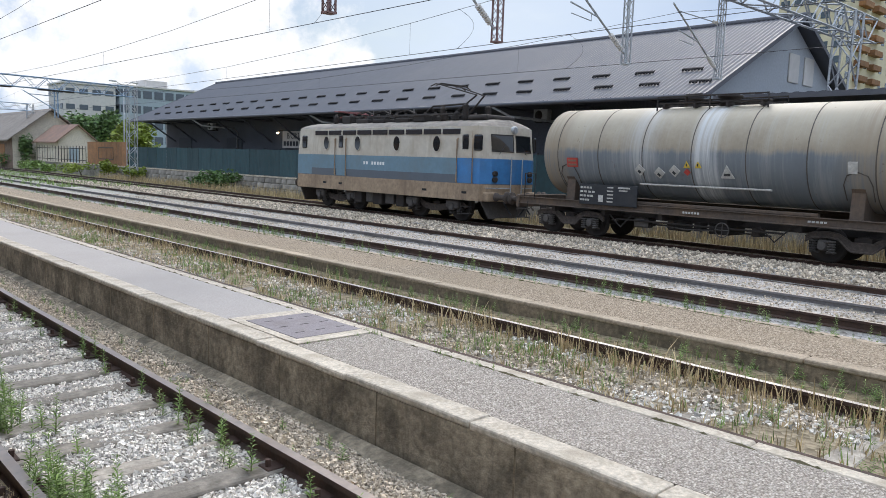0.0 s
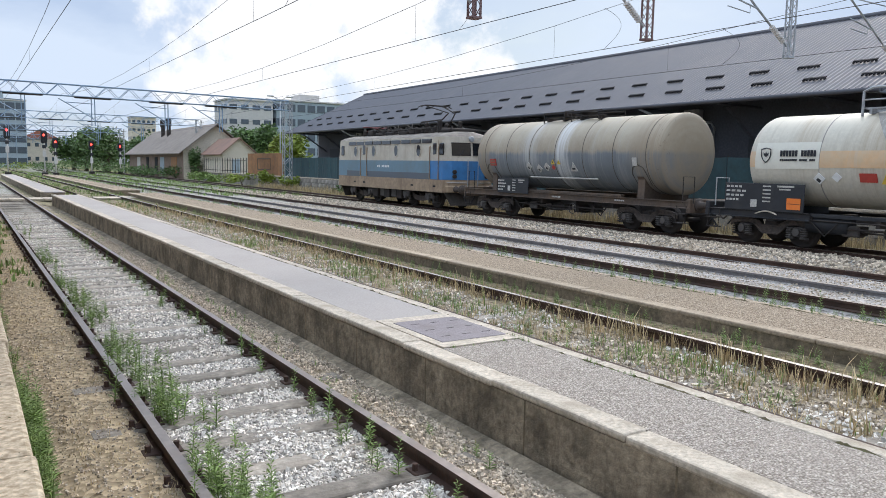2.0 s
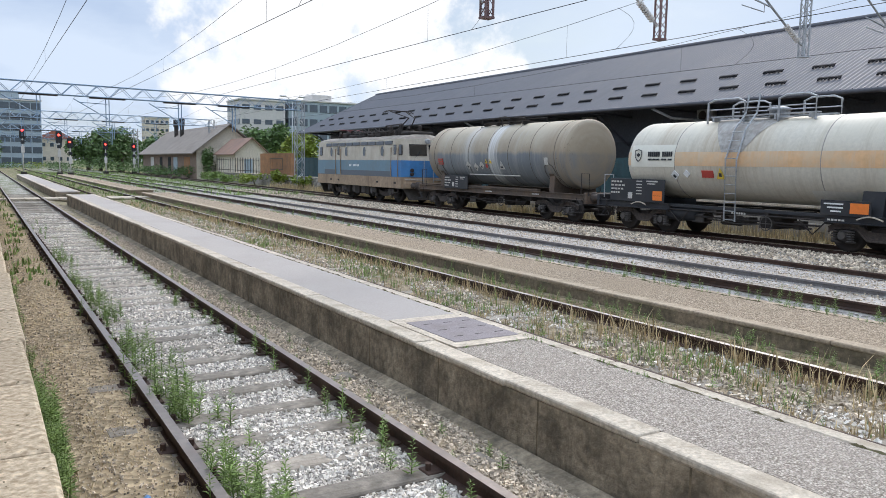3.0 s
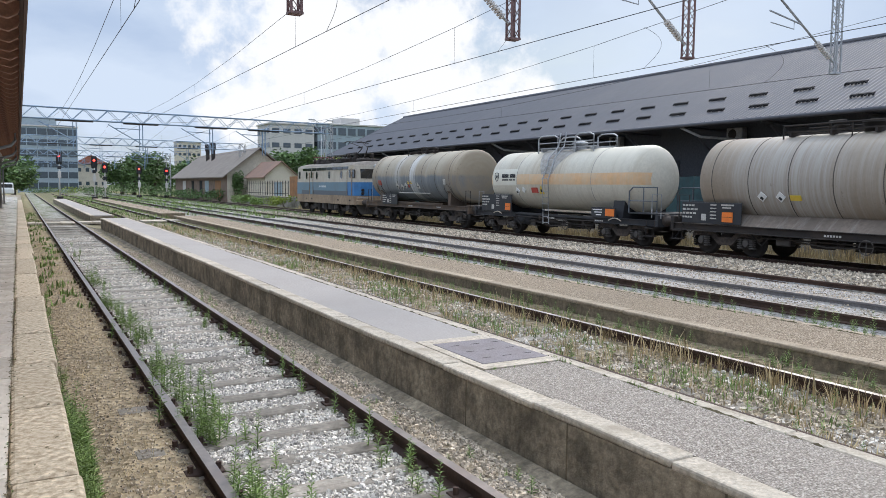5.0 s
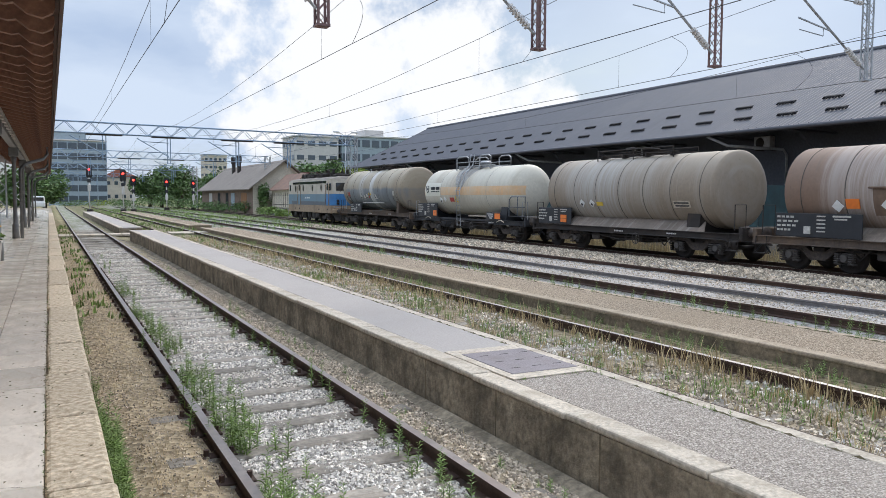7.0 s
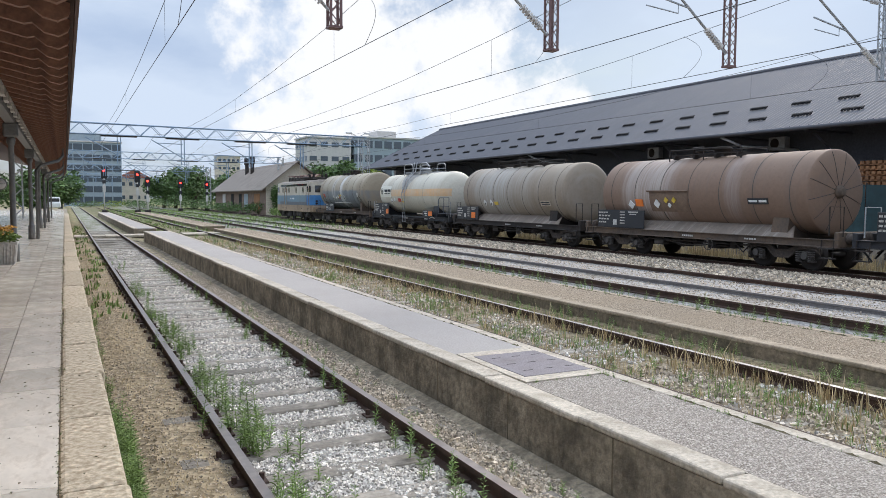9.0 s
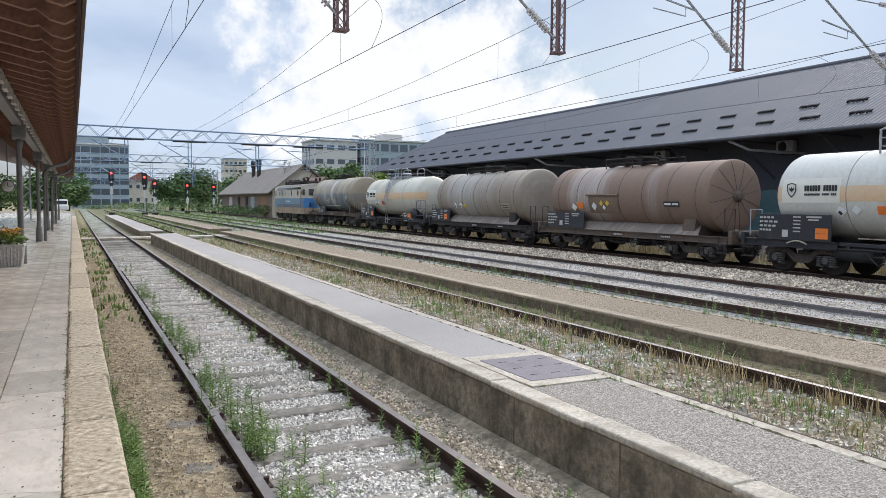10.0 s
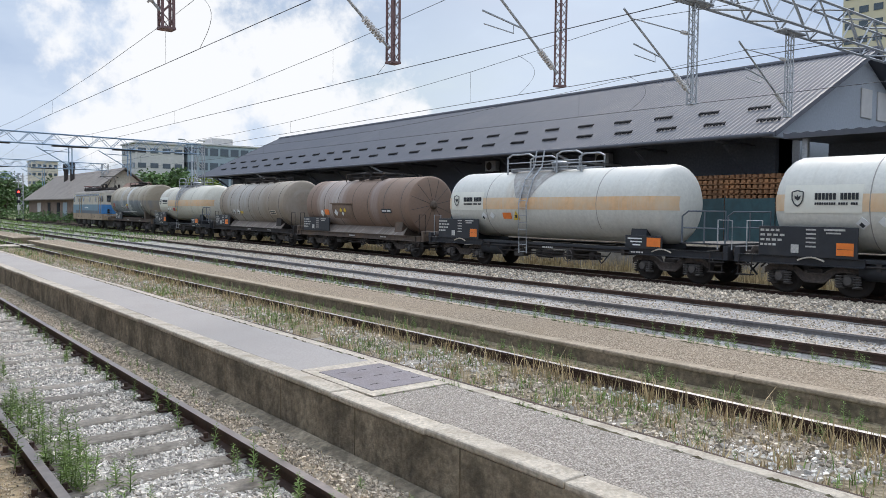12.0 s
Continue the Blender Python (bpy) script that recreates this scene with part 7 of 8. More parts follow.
def leaf_cloud(rnd, n, centre, radii, size, flat=0.4, bottom=-0.6):
    """Many small leaf quads round a centre, denser toward the outside."""
    verts, faces = [], []
    lobes = [(Vector((rnd.uniform(-1, 1), rnd.uniform(-1, 1), rnd.uniform(-0.7, 1))) * 0.62, rnd.uniform(0.35, 0.6)) for _ in range(13)]
    for _ in range(n):
        l, r = rnd.choice(lobes)
        d = Vector((rnd.gauss(0, 1), rnd.gauss(0, 1), rnd.gauss(0, 1))).normalized() * r * rnd.uniform(0.55, 1.05)
        p = l + d
        if p.z < bottom:
            p.z = bottom + rnd.uniform(0, 0.2)
        p = Vector((centre[0] + p.x * radii[0], centre[1] + p.y * radii[1], centre[2] + p.z * radii[2]))
        u = Vector((rnd.gauss(0, 1), rnd.gauss(0, 1), rnd.gauss(0, flat))).normalized()
        w = u.cross(Vector((rnd.gauss(0, 1), rnd.gauss(0, 1), rnd.gauss(0, 1)))).normalized()
        s = size * rnd.uniform(0.6, 1.4)
        i = len(verts)
        verts += [tuple(p - u * s), tuple(p + w * s * 0.45), tuple(p + u * s), tuple(p - w * s * 0.45)]
        faces.append((i, i + 1, i + 2, i + 3))
    return verts, faces


def build_tree(x, y, h, r, mat_, seed, label, n=4200, size=0.32):
    rnd = random.Random(seed)
    t = thing("tree", pose(x, y, -0.4), label, "tree", "trees beyond the yard")
    bm = bmesh.new()
    tube(bm, ((0, 0, 0), (0.1, 0, h * 0.3), (0, 0.15, h * 0.62)), [0.2 * r * 0.5 + 0.1, 0.16 * r * 0.5 + 0.08, 0.08], 8)
    for k in range(7):
        q = k * 0.9 + rnd.random()
        tube(bm, ((0.05, 0.05, h * (0.28 + 0.05 * k)), (r * 0.45 * math.cos(q), r * 0.45 * math.sin(q), h * (0.45 + 0.05 * k)), (r * 0.75 * math.cos(q), r * 0.75 * math.sin(q), h * (0.55 + 0.05 * k))), [0.09, 0.05, 0.02], 5)
    part("trunk", bm, M_BARK, t)
    v, f = leaf_cloud(rnd, n, (0, 0, h * 0.52), (r * 1.15, r * 1.15, h * 0.5), size, bottom=-0.98)
    raw("crown", v, f, mat_, t)


for i, (x, y, h, r, m, lab) in enumerate((
        (-0.6, 150, 7.5, 3.0, M_LEAF2, "dark green broad-crowned tree behind the signals"), (-3, 130, 7, 4, M_LEAF2, "dark green tree at the platform end"),
        (21.5, 172, 8, 3.6, M_LEAF2, "dark green tree beyond the far portals"), (23.8, 160, 9.5, 4.6, M_LEAF2, "tall dark green tree beyond the far portals"),
        (19.6, 176, 6.5, 3.6, M_LEAF2, "green tree rising behind the red signals"), (24.5, 168, 10, 4.5, M_LEAF2, "dark green tree behind the old house"), (30.5, 150, 8, 4.0, M_LEAF2, "green tree behind the old house"), (29.5, 122, 6.5, 2.6, M_LEAF2, "green tree rising behind the house roof"),
        (38.5, 118, 8.2, 3.6, M_LEAF2, "dark green tree before the offices"), (42, 122, 8.5, 3.6, M_LEAF2, "green tree before the offices"), (35.6, 96, 6.4, 3.1, M_LEAF3, "yellow-green shrubby tree before the offices"),
        (33, 140, 6, 5, M_LEAF2, "low green tree by the line"), (-12, 160, 8, 5, M_LEAF2, "green tree by the car park"))):
    build_tree(x, y, h, r, m, 20 + i, lab)


def build_bush(x, y, w, h, seed, mat_=None, size=0.14, n=700):
    t = thing("bush", pose(x, y, -0.35), "leafy green bush growing by the wall", "bush", "bushes along the wall")
    v, f = leaf_cloud(random.Random(seed), n, (0, 0, h * 0.5), (w * 0.6, w, h * 0.5), size, bottom=-0.9)
    raw("foliage", v, f, mat_ or M_LEAF2, t)
    bm = bmesh.new()
    for k in range(4):
        tube(bm, ((0.05 * k, 0, 0), (0.2 * math.cos(k), w * 0.3 * math.sin(k), h * 0.6)), [0.03, 0.01], 5)
    part("stems", bm, M_BARK, t)


for i, (x, y, w, h, m) in enumerate(((25.3, 50.5, 2.2, 1.5, M_LEAF2), (25.5, 54, 1.8, 1.1, M_LEAF2), (25.4, 67, 1.6, 1.2, M_LEAF3), (25.2, 73, 1.2, 1.6, M_LEAF3), (25.0, 80, 3, 1.3, M_LEAF3),
                                     (23.6, 104, 3, 1.8, M_LEAF2), (23.2, 112, 4, 1.8, M_LEAF2), (23.0, 120, 4, 1.6, M_LEAF2), (22.6, 129, 4, 1.6, M_LEAF2), (24.2, 88, 2, 1.0, M_LEAF), (24.4, 95, 2, 1.2, M_LEAF), (21.5, 138, 6, 2.2, M_LEAF2), (12, 145, 5, 2, M_LEAF2), (16.5, 150, 5, 2.6, M_LEAF2), (20, 152, 6, 3, M_LEAF2), (9, 175, 6, 1.7, M_LEAF3), (14, 178, 6, 1.9, M_LEAF2), (5, 180, 6, 1.7, M_LEAF2), (25, 148, 6, 3, M_LEAF2))):
    build_bush(x, y, w, h, 60 + i, m)


# ---- houses and far blocks ----
def build_old_house():
    t = thing("old_track_house", pose(0, 0, 0), "old rubble and brick railway house with a grey tiled roof", "house")
    x0, x1, y0, y1, ze, zr = 24.0, 32.6, 101, 138, 3.5, 6.9
    xm = (x0 + x1) / 2
    bm = bmesh.new()
    prof = ((x0, -0.4), (x0, ze), (xm, zr - 0.1), (x1, ze), (x1, -0.4))
    extrude_y(bm, prof, y0, y1)
    part("wall", bm, M_BRICK, t)
    bm = bmesh.new()
    extrude_y(bm, ((x0 + 0.05, -0.39), (x0 + 0.05, ze - 0.03), (xm, zr - 0.16), (x1 - 0.05, ze - 0.03), (x1 - 0.05, -0.39)), y0 - 0.05, y0)
    part("gable_render", bm, M_CREAMWALL, t)
    for s in (-1, 1):
        bm = bmesh.new()
        xe = xm + s * (x1 - xm + 0.7)
        zd = ze - 0.7 * (zr - ze) / (x1 - xm)
        v = [bm.verts.new(c) for c in ((xe, y0 - 0.8, zd), (xm, y0 - 0.8, zr), (xm, y1 + 0.8, zr), (xe, y1 + 0.8, zd))]
        w = [bm.verts.new((p.co.x, p.co.y, p.co.z + 0.14)) for p in v]
        for k in range(4):
            bm.faces.new((v[k], v[(k + 1) % 4], w[(k + 1) % 4], w[k]))
        bm.faces.new(v)
        bm.faces.new(w[::-1])
        part("roof_slope", bm, M_OLDROOF, t)
    for y in (126, 122):
        bm = bmesh.new()
        bevel_box(bm, xm - 1.6, xm - 1.1, y - 0.3, y + 0.3, 5.4, 7.9, 0.03)
        bevel_box(bm, xm - 1.7, xm - 1.0, y - 0.4, y + 0.4, 7.4, 8.5, 0.05)
        part("chimney", bm, M_UNDER, t)
    for y, w, mt in ((106, 1.6, M_PLANKORANGE), (113, 1.2, M_OFFICE2), (117, 0.9, M_DARK), (123, 0.9, M_DARK), (130, 1.2, M_OFFICE)):
        bm = bmesh.new()
        bevel_box(bm, x0 - 0.06, x0 + 0.05, y - w, y + w, 0.2, 2.6, 0.03)
        part("door", bm, mt, t)
    a = thing("small_gabled_house", pose(0, 0, 0), "small cream house with a brown tiled gable roof", "house")
    x0, x1, y0, y1, ze, zr = 26.2, 30.2, 91, 99.5, 3.2, 4.9
    xm = (x0 + x1) / 2
    bm = bmesh.new()
    extrude_y(bm, ((x0, -0.4), (x0, ze), (xm, zr), (x1, ze), (x1, -0.4)), y0, y1)
    part("wall", bm, M_CREAMWALL, a)
    for s in (-1, 1):
        bm = bmesh.new()
        xe = xm + s * (x1 - xm + 0.4)
        zd = ze - 0.35
        v = [bm.verts.new(c) for c in ((xe, y0 - 0.4, zd), (xm, y0 - 0.4, zr), (xm, y1, zr), (xe, y1, zd))]
        w = [bm.verts.new((p.co.x, p.co.y, p.co.z + 0.12)) for p in v]
        for k in range(4):
            bm.faces.new((v[k], v[(k + 1) % 4], w[(k + 1) % 4], w[k]))
        bm.faces.new(v)
        bm.faces.new(w[::-1])
        part("roof_slope", bm, M_TERRA, a)
    bm = bmesh.new()
    bevel_box(bm, xm - 0.9, xm + 0.1, y0 - 0.05, y0 + 0.05, 0.6, 2.4, 0.02)
    part("window", bm, M_OFFICE2, a)


build_old_house()


def build_block(name, label, x0, x1, y0, y1, z1, floors, cols, wall, ww, wh, side_cols=4, band=False):
    t = thing("office_building" if name != "apartment" else "apartment_building", pose(0, 0, 0), label, "building", "distant buildings")
    bm = bmesh.new()
    bevel_box(bm, x0, x1, y0, y1, -0.4, z1, 0.1)
    part("wall", bm, wall, t)
    bm = bmesh.new()
    bevel_box(bm, x0 - 0.2, x1 + 0.2, y0 - 0.2, y1 + 0.2, z1, z1 + 0.35, 0.05)
    part("roof", bm, M_OFFICE, t)
    fh = z1 / floors
    bm = bmesh.new()
    box(bm, -ww / 2, ww / 2, -0.06, 0.1, -wh / 2, wh / 2)
    win = None
    for f in range(floors):
        z = fh * (f + 0.55)
        for c in range(cols):
            m = pose(x0 + (x1 - x0) * (c + 0.5) / cols, y0, z)
            win = again(win, t, m) if win else part("window", bm, M_OFFGLASS, t, at=m)
        for c in range(side_cols):
            again(win, t, pose(x0, y0 + (y1 - y0) * (c + 0.5) / side_cols, z, 0, 0, 90))
            again(win, t, pose(x1, y0 + (y1 - y0) * (c + 0.5) / side_cols, z, 0, 0, 90))
    return t


build_block("white", "pale six-storey office block with dark windows", 44.3, 53.6, 150, 159, 14.3, 5, 4, M_OFFICE, 1.5, 0.95, 4)
g = build_block("grey", "blue-grey office block with ribbon windows and roof plant", 54.6, 70.0, 151, 160, 14.8, 5, 7, M_OFFICE2, 1.7, 1.5, 7)
bm = bmesh.new()
bevel_box(bm, 60.5, 65, 153, 158, 15.1, 16.6, 0.1)
part("roof_plant", bm, M_OFFICE, g)
gl = build_block("glass", "dark glass office block beyond the station", 0.0, 13, 205, 225, 15.4, 6, 6, M_OFFICE2, 1.95, 1.5, 6)
bm = bmesh.new()
bevel_box(bm, 0.3, 8.6, 206, 224, 15.7, 17.7, 0.1)
part("roof_plant", bm, M_OFFICE2, gl)
build_block("tower", "cream tower block in the distance", 46, 53.5, 260, 266, 15.8, 6, 5, M_CREAMWALL, 0.9, 0.8, 3)
build_bush(25.2, 100.4, 1.5, 4.2, 91, None, 0.16, 1300)
build_bush(27.2, 100.3, 1.6, 3.4, 92, None, 0.16, 1200)
rd = build_block("red", "low red-roofed house far down the line", 14, 22, 232, 242, 7.5, 2, 4, M_CREAMWALL, 0.9, 1.0, 3)
bm = bmesh.new()
extrude_y(bm, ((13.4, 7.5), (18, 10.0), (22.6, 7.5)), 231.4, 242.6)
part("tiled_roof", bm, M_REDTILE, rd, "red tiled roof")
ap = build_block("apartment", "tall yellow apartment block with orange balconies", 166, 206, 60, 74, 52, 17, 8, M_BLOCK, 1.8, 1.4, 5)
for f in range(17):
    for c in (0, 1):
        bm = bmesh.new()
        bevel_box(bm, 172 + c * 8, 177 + c * 8, 58.6, 60, f * 3.06 + 0.9, f * 3.07 + 2.0, 0.05)
        part("balcony", bm, M_PLANKORANGE, ap)


def build_street_lamp():
    t = thing("street_lamp", pose(33.0, 90, -0.4), "tall grey street lamp with two arms", "street lamp")
    bm = bmesh.new()
    tube(bm, ((0, 0, 0), (0, 0, 10.0)), [0.1, 0.06], 8)
    part("mast", bm, M_STEEL, t)
    for s in (-1, 1):
        bm = bmesh.new()
        tube(bm, ((0, 0, 10.0), (s * 0.9, 0, 10.5)), 0.04, 6)
        bevel_box(bm, min(s * 0.8, s * 1.6), max(s * 0.8, s * 1.6), -0.15, 0.15, 10.42, 10.58, 0.05)
        part("lamp_head", bm, M_STEEL, t)


build_street_lamp()


def build_planter():
    t = thing("flower_planter", pose(-1.25, 21.0, P0Z), "ribbed off-white planter with orange and yellow flowers", "planter")
    bm = bmesh.new()
    v = box(bm, -0.32, 0.32, -0.32, 0.32, 0, 0.5)
    for p in v:
        if p.co.z < 0.1:
            p.co.x *= 0.85
            p.co.y *= 0.85
    for k in range(9):
        u = -0.3 + k * 0.075
        for a in ((u, -0.32), (u, 0.32)):
            tube(bm, ((a[0] * 0.86, a[1] * 0.86, 0.02), (a[0], a[1], 0.46)), 0.016, 5)
            tube(bm, ((a[1] * 0.86, a[0] * 0.86, 0.02), (a[1], a[0], 0.46)), 0.016, 5)
    box(bm, -0.35, 0.35, -0.35, 0.35, 0.46, 0.52)
    part("tub", bm, M_PLASTER, t)
    v, f = leaf_cloud(random.Random(3), 500, (0, 0, 0.62), (0.4, 0.4, 0.2), 0.05)
    raw("foliage", v, f, M_LEAF, t)
    v, f = leaf_cloud(random.Random(5), 420, (0, 0, 0.78), (0.34, 0.34, 0.14), 0.035)
    raw("flowers", v, f, M_FLOWER, t)


build_planter()


def build_car(x, y):
    t = thing("parked_car", pose(x, y, 0.0), "white parked van beyond the platform end", "car")
    bm = bmesh.new()
    bevel_box(bm, -0.9, 0.9, -2.2, 2.2, 0.45, 1.2, 0.15, 2)
    bevel_box(bm, -0.82, 0.82, -1.4, 2.1, 1.1, 2.0, 0.2, 2)
    part("body", bm, M_WHITE, t)
    bm = bmesh.new()
    bevel_box(bm, -0.7, 0.7, -1.46, -1.3, 1.3, 1.8, 0.03)
    part("windscreen", bm, M_GLASS, t)
    for px in (-0.85, 0.85):
        for py in (-1.4, 1.4):
            bm = bmesh.new()
            lathe(bm, [(-0.1, 0.05), (-0.1, 0.32), (0.1, 0.32), (0.1, 0.05)], "x", (px, py, 0.32), 16)
            part("wheel", bm, M_BLACK, t)


build_car(-1.3, 125)


# ---- stones and plants ----
def scatter_stones(name, label, n, xr, yr, size, mat_, seed, bias=0.0, skip=None, lift=0.0):
    rng = np.random.RandomState(seed)
    base = np.array([(-0.6, -0.6, -0.5), (0.6, -0.6, -0.5), (0.6, 0.6, -0.5), (-0.6, 0.6, -0.5), (-0.5, -0.5, 0.6), (0.5, -0.5, 0.6), (0.5, 0.5, 0.6), (-0.5, 0.5, 0.6)])
    tri = np.array([(0, 3, 2, 1), (4, 5, 6, 7), (0, 1, 5, 4), (1, 2, 6, 5), (2, 3, 7, 6), (3, 0, 4, 7)])
    verts, faces = [], []
    u = rng.rand(n)
    ys = yr[0] + (yr[1] - yr[0]) * u ** (1 + bias)
    xs = rng.uniform(xr[0], xr[1], n)
    for i in range(n):
        x, y = float(xs[i]), float(ys[i])
        if skip and skip(x, y):
            continue
        s = size * (0.45 + 1.0 * rng.rand() ** 1.6)
        q = Euler((rng.rand() * 6, rng.rand() * 6, rng.rand() * 6)).to_matrix()
        p = (base * (s * np.array([1, 0.85, 0.7])) * rng.uniform(0.62, 1.2, (8, 1))) @ np.array(q).T + np.array([x, y, height(x, y) + s * 0.2 + lift])
        k = len(verts)
        verts += p.tolist()
        faces += (tri + k).tolist()
    o = raw(name, verts, faces, mat_)
    tagged(o, label, "ballast", kind="stuff")


def on_sleeper(x, y):
    k = (y + 3) / 0.615
    return abs(k - round(k)) < 0.16 + 0.05 * noise.noise(Vector((x * 3, y * 3, 1))) and noise.noise(Vector((x * 2.2, y * 2.2, 5))) < 0.16


scatter_stones("ballast_stones", "pale limestone ballast between weathered sleepers", 92000, (1.3, 2.7), (2.6, 34), 0.0235, M_STONE, 1, 1.0, on_sleeper)
scatter_stones("ballast_stones", "pale gravel and stones beside the platform wall", 20000, (2.82, 3.4), (2.6, 26), 0.021, M_STONEDK, 2, 0.8)
scatter_stones("ballast_stones", "sparse stones in dry soil by the kerb", 9000, (0.42, 1.2), (2.8, 22), 0.012, M_STONEDK, 3, 0.8)
scatter_stones("ballast_stones", "pale stones and soil on the overgrown track", 26000, (4.85, 7.3), (2.5, 34), 0.03, M_STONEDK, 4, 0.6, lambda x, y: noise.noise(Vector((x * 0.9, y * 0.5, 2))) < -0.1)
scatter_stones("ballast_stones", "pale stones lying about the overgrown sleepers", 9000, (4.95, 7.3), (2.5, 30), 0.03, M_STONE, 14, 0.7, lambda x, y: noise.noise(Vector((x * 1.1, y * 0.6, 9))) < 0.0)
scatter_stones("ballast_stones", "coarse grey ballast before the train", 22000, (16.2, 20.3), (1.0, 60), 0.055, M_STONEDK, 6, 0.5)
scatter_stones("ballast_stones", "fine pale gravel filling the sunk track", 14000, (11.85, 15.8), (2.0, 40), 0.024, M_STONEDK, 7, 0.6)


def blades(name, label, spots, mat_, seed, tall, width, count, lean=0.5):
    """Tufts of narrow blades at the given spots (x, y, size)."""
    rnd = random.Random(seed)
    verts, faces = [], []
    for x, y, s in spots:
        for _ in range(count):
            a = rnd.uniform(0, 6.283)
            r = 0.09 * s * math.sqrt(rnd.random())
            px, py = x + r * math.cos(a) * 1.6, y + r * math.sin(a) * 1.6
            z = height(px, py) - 0.02
            h = tall * s * rnd.uniform(0.4, 1.15)
            b = rnd.uniform(0, 6.283)
            l = lean * h * rnd.uniform(0.1, 1)
            w = width * rnd.uniform(0.6, 1.3)
            dx, dy = math.cos(b), math.sin(b)
            i = len(verts)
            verts += [(px - dy * w, py + dx * w, z), (px + dy * w, py - dx * w, z), (px + dx * l * 0.4 + dy * w * 0.7, py + dy * l * 0.4 - dx * w * 0.7, z + h * 0.6),
                      (px + dx * l * 0.4 - dy * w * 0.7, py + dy * l * 0.4 + dx * w * 0.7, z + h * 0.6), (px + dx * l, py + dy * l, z + h)]
            faces += [(i, i + 1, i + 2, i + 3), (i + 3, i + 2, i + 4)]
    tagged(raw(name, verts, faces, mat_), label, "grass", kind="stuff")


def weeds(name, label, spots, mat_, seed, level=None):
    """Upright leafy weeds: a stem with whorls of narrow leaves."""
    rnd = random.Random(seed)
    verts, faces = [], []
    for x, y, h in spots:
        z0 = (height(x, y) if level is None else level) - 0.02
        lx, ly = rnd.uniform(-0.12, 0.12) * h, rnd.uniform(-0.12, 0.12) * h
        i = len(verts)
        verts += [(x - 0.006, y, z0), (x + 0.006, y, z0), (x + lx, y + ly, z0 + h)]
        faces.append((i, i + 1, i + 2))
        n = int(16 + 44 * h / 0.5)
        for k in range(n):
            u = 0.12 + 0.88 * k / n
            a = k * 2.4 + rnd.uniform(-0.3, 0.3)
            L = min(1, 0.2 + h * 5) * (0.074 - 0.042 * u) * (0.6 + h) * rnd.uniform(0.7, 1.3)
            cx, cy, cz = x + lx * u, y + ly * u, z0 + h * u
            dx, dy = math.cos(a), math.sin(a)
            w = L * 0.13
            up = L * rnd.uniform(0.1, 0.7)
            i = len(verts)
            verts += [(cx, cy, cz), (cx + dx * L * 0.5 - dy * w, cy + dy * L * 0.5 + dx * w, cz + up * 0.6), (cx + dx * L, cy + dy * L, cz + up * 0.8), (cx + dx * L * 0.5 + dy * w, cy + dy * L * 0.5 - dx * w, cz + up * 0.6)]
            faces.append((i, i + 1, i + 2, i + 3))
    tagged(raw(name, verts, faces, mat_), label, "weeds", kind="stuff")


R = random.Random(11)
spots = [(R.uniform(0.38, 0.52), R.uniform(3.8, 16), R.uniform(0.06, 0.25)) for _ in range(80)]
spots += [(R.gauss(0.47, 0.03), R.gauss(6.9, 0.5), R.uniform(0.15, 0.45)) for _ in range(120)]
spots += [(R.gauss(1.46, 0.1), R.gauss(c, 0.28), 0.1 + 0.38 * R.random() ** 1.5) for c in (3.9, 4.2, 4.5, 5.0, 5.5, 7.0, 7.5, 8.4, 9.6, 11.4, 12.8, 14.5, 18) for _ in range(22)]
spots += [(R.uniform(1.38, 1.75), R.uniform(3.4, 30), R.uniform(0.06, 0.25)) for _ in range(90)]
spots += [(R.uniform(2.45, 2.66), R.uniform(3.5, 24), R.uniform(0.1, 0.3)) for _ in range(60)]
spots += [(R.uniform(2.8, 3.3), R.uniform(3.0, 24), R.uniform(0.06, 0.16)) for _ in range(60)]
spots += [(R.gauss(2.62, 0.08), c, R.uniform(0.2, 0.36)) for c in (3.8, 4.3, 5.0, 5.2, 6.2, 6.5, 7.2, 8.6, 9.0, 10.5, 12.6, 14)]
weeds("weeds", "green leafy weeds along the near rails and kerb", spots, M_LEAF, 1)
spots = [(R.uniform(7.45, 8.0), 1.5 + 36 * R.random() ** 1.2, 0.03 + 0.2 * R.random() ** 4) for _ in range(1700)]
spots += [(R.uniform(5.0, 7.3), R.uniform(1.5, 44), R.uniform(0.06, 0.22)) for _ in range(650)]
spots += [(R.uniform(4.85, 5.7), R.uniform(1.5, 30), R.uniform(0.05, 0.2)) for _ in range(260)]
spots += [(R.uniform(9.7, 11.5), R.uniform(3, 44), R.uniform(0.08, 0.3)) for _ in range(520)]
spots += [(R.uniform(10.4, 11.6), R.gauss(c, 0.8), R.uniform(0.15, 0.4)) for c in (5.5, 8, 11, 13.5, 17, 20, 23, 28) for _ in range(16)]
weeds("weeds", "low green weeds on the overgrown tracks", spots, M_LEAF, 2)
spots = [(R.uniform(4.9, 7.3), 1 + 40 * R.random() ** 1.3, R.uniform(0.4, 1.0)) for _ in range(950)]
spots += [(R.gauss(7.2, 0.09), 2 + 34 * R.random() ** 1.3, R.uniform(0.8, 1.7)) for _ in range(330)]
blades("dry_grass", "dry straw-coloured grass on the overgrown track", spots, M_STRAW, 3, 0.23, 0.0065, 8, 0.7)
spots = [(R.uniform(0.5, 1.2), 2.5 + 28 * R.random() ** 1.2, R.uniform(0.4, 0.9)) for _ in range(900)]
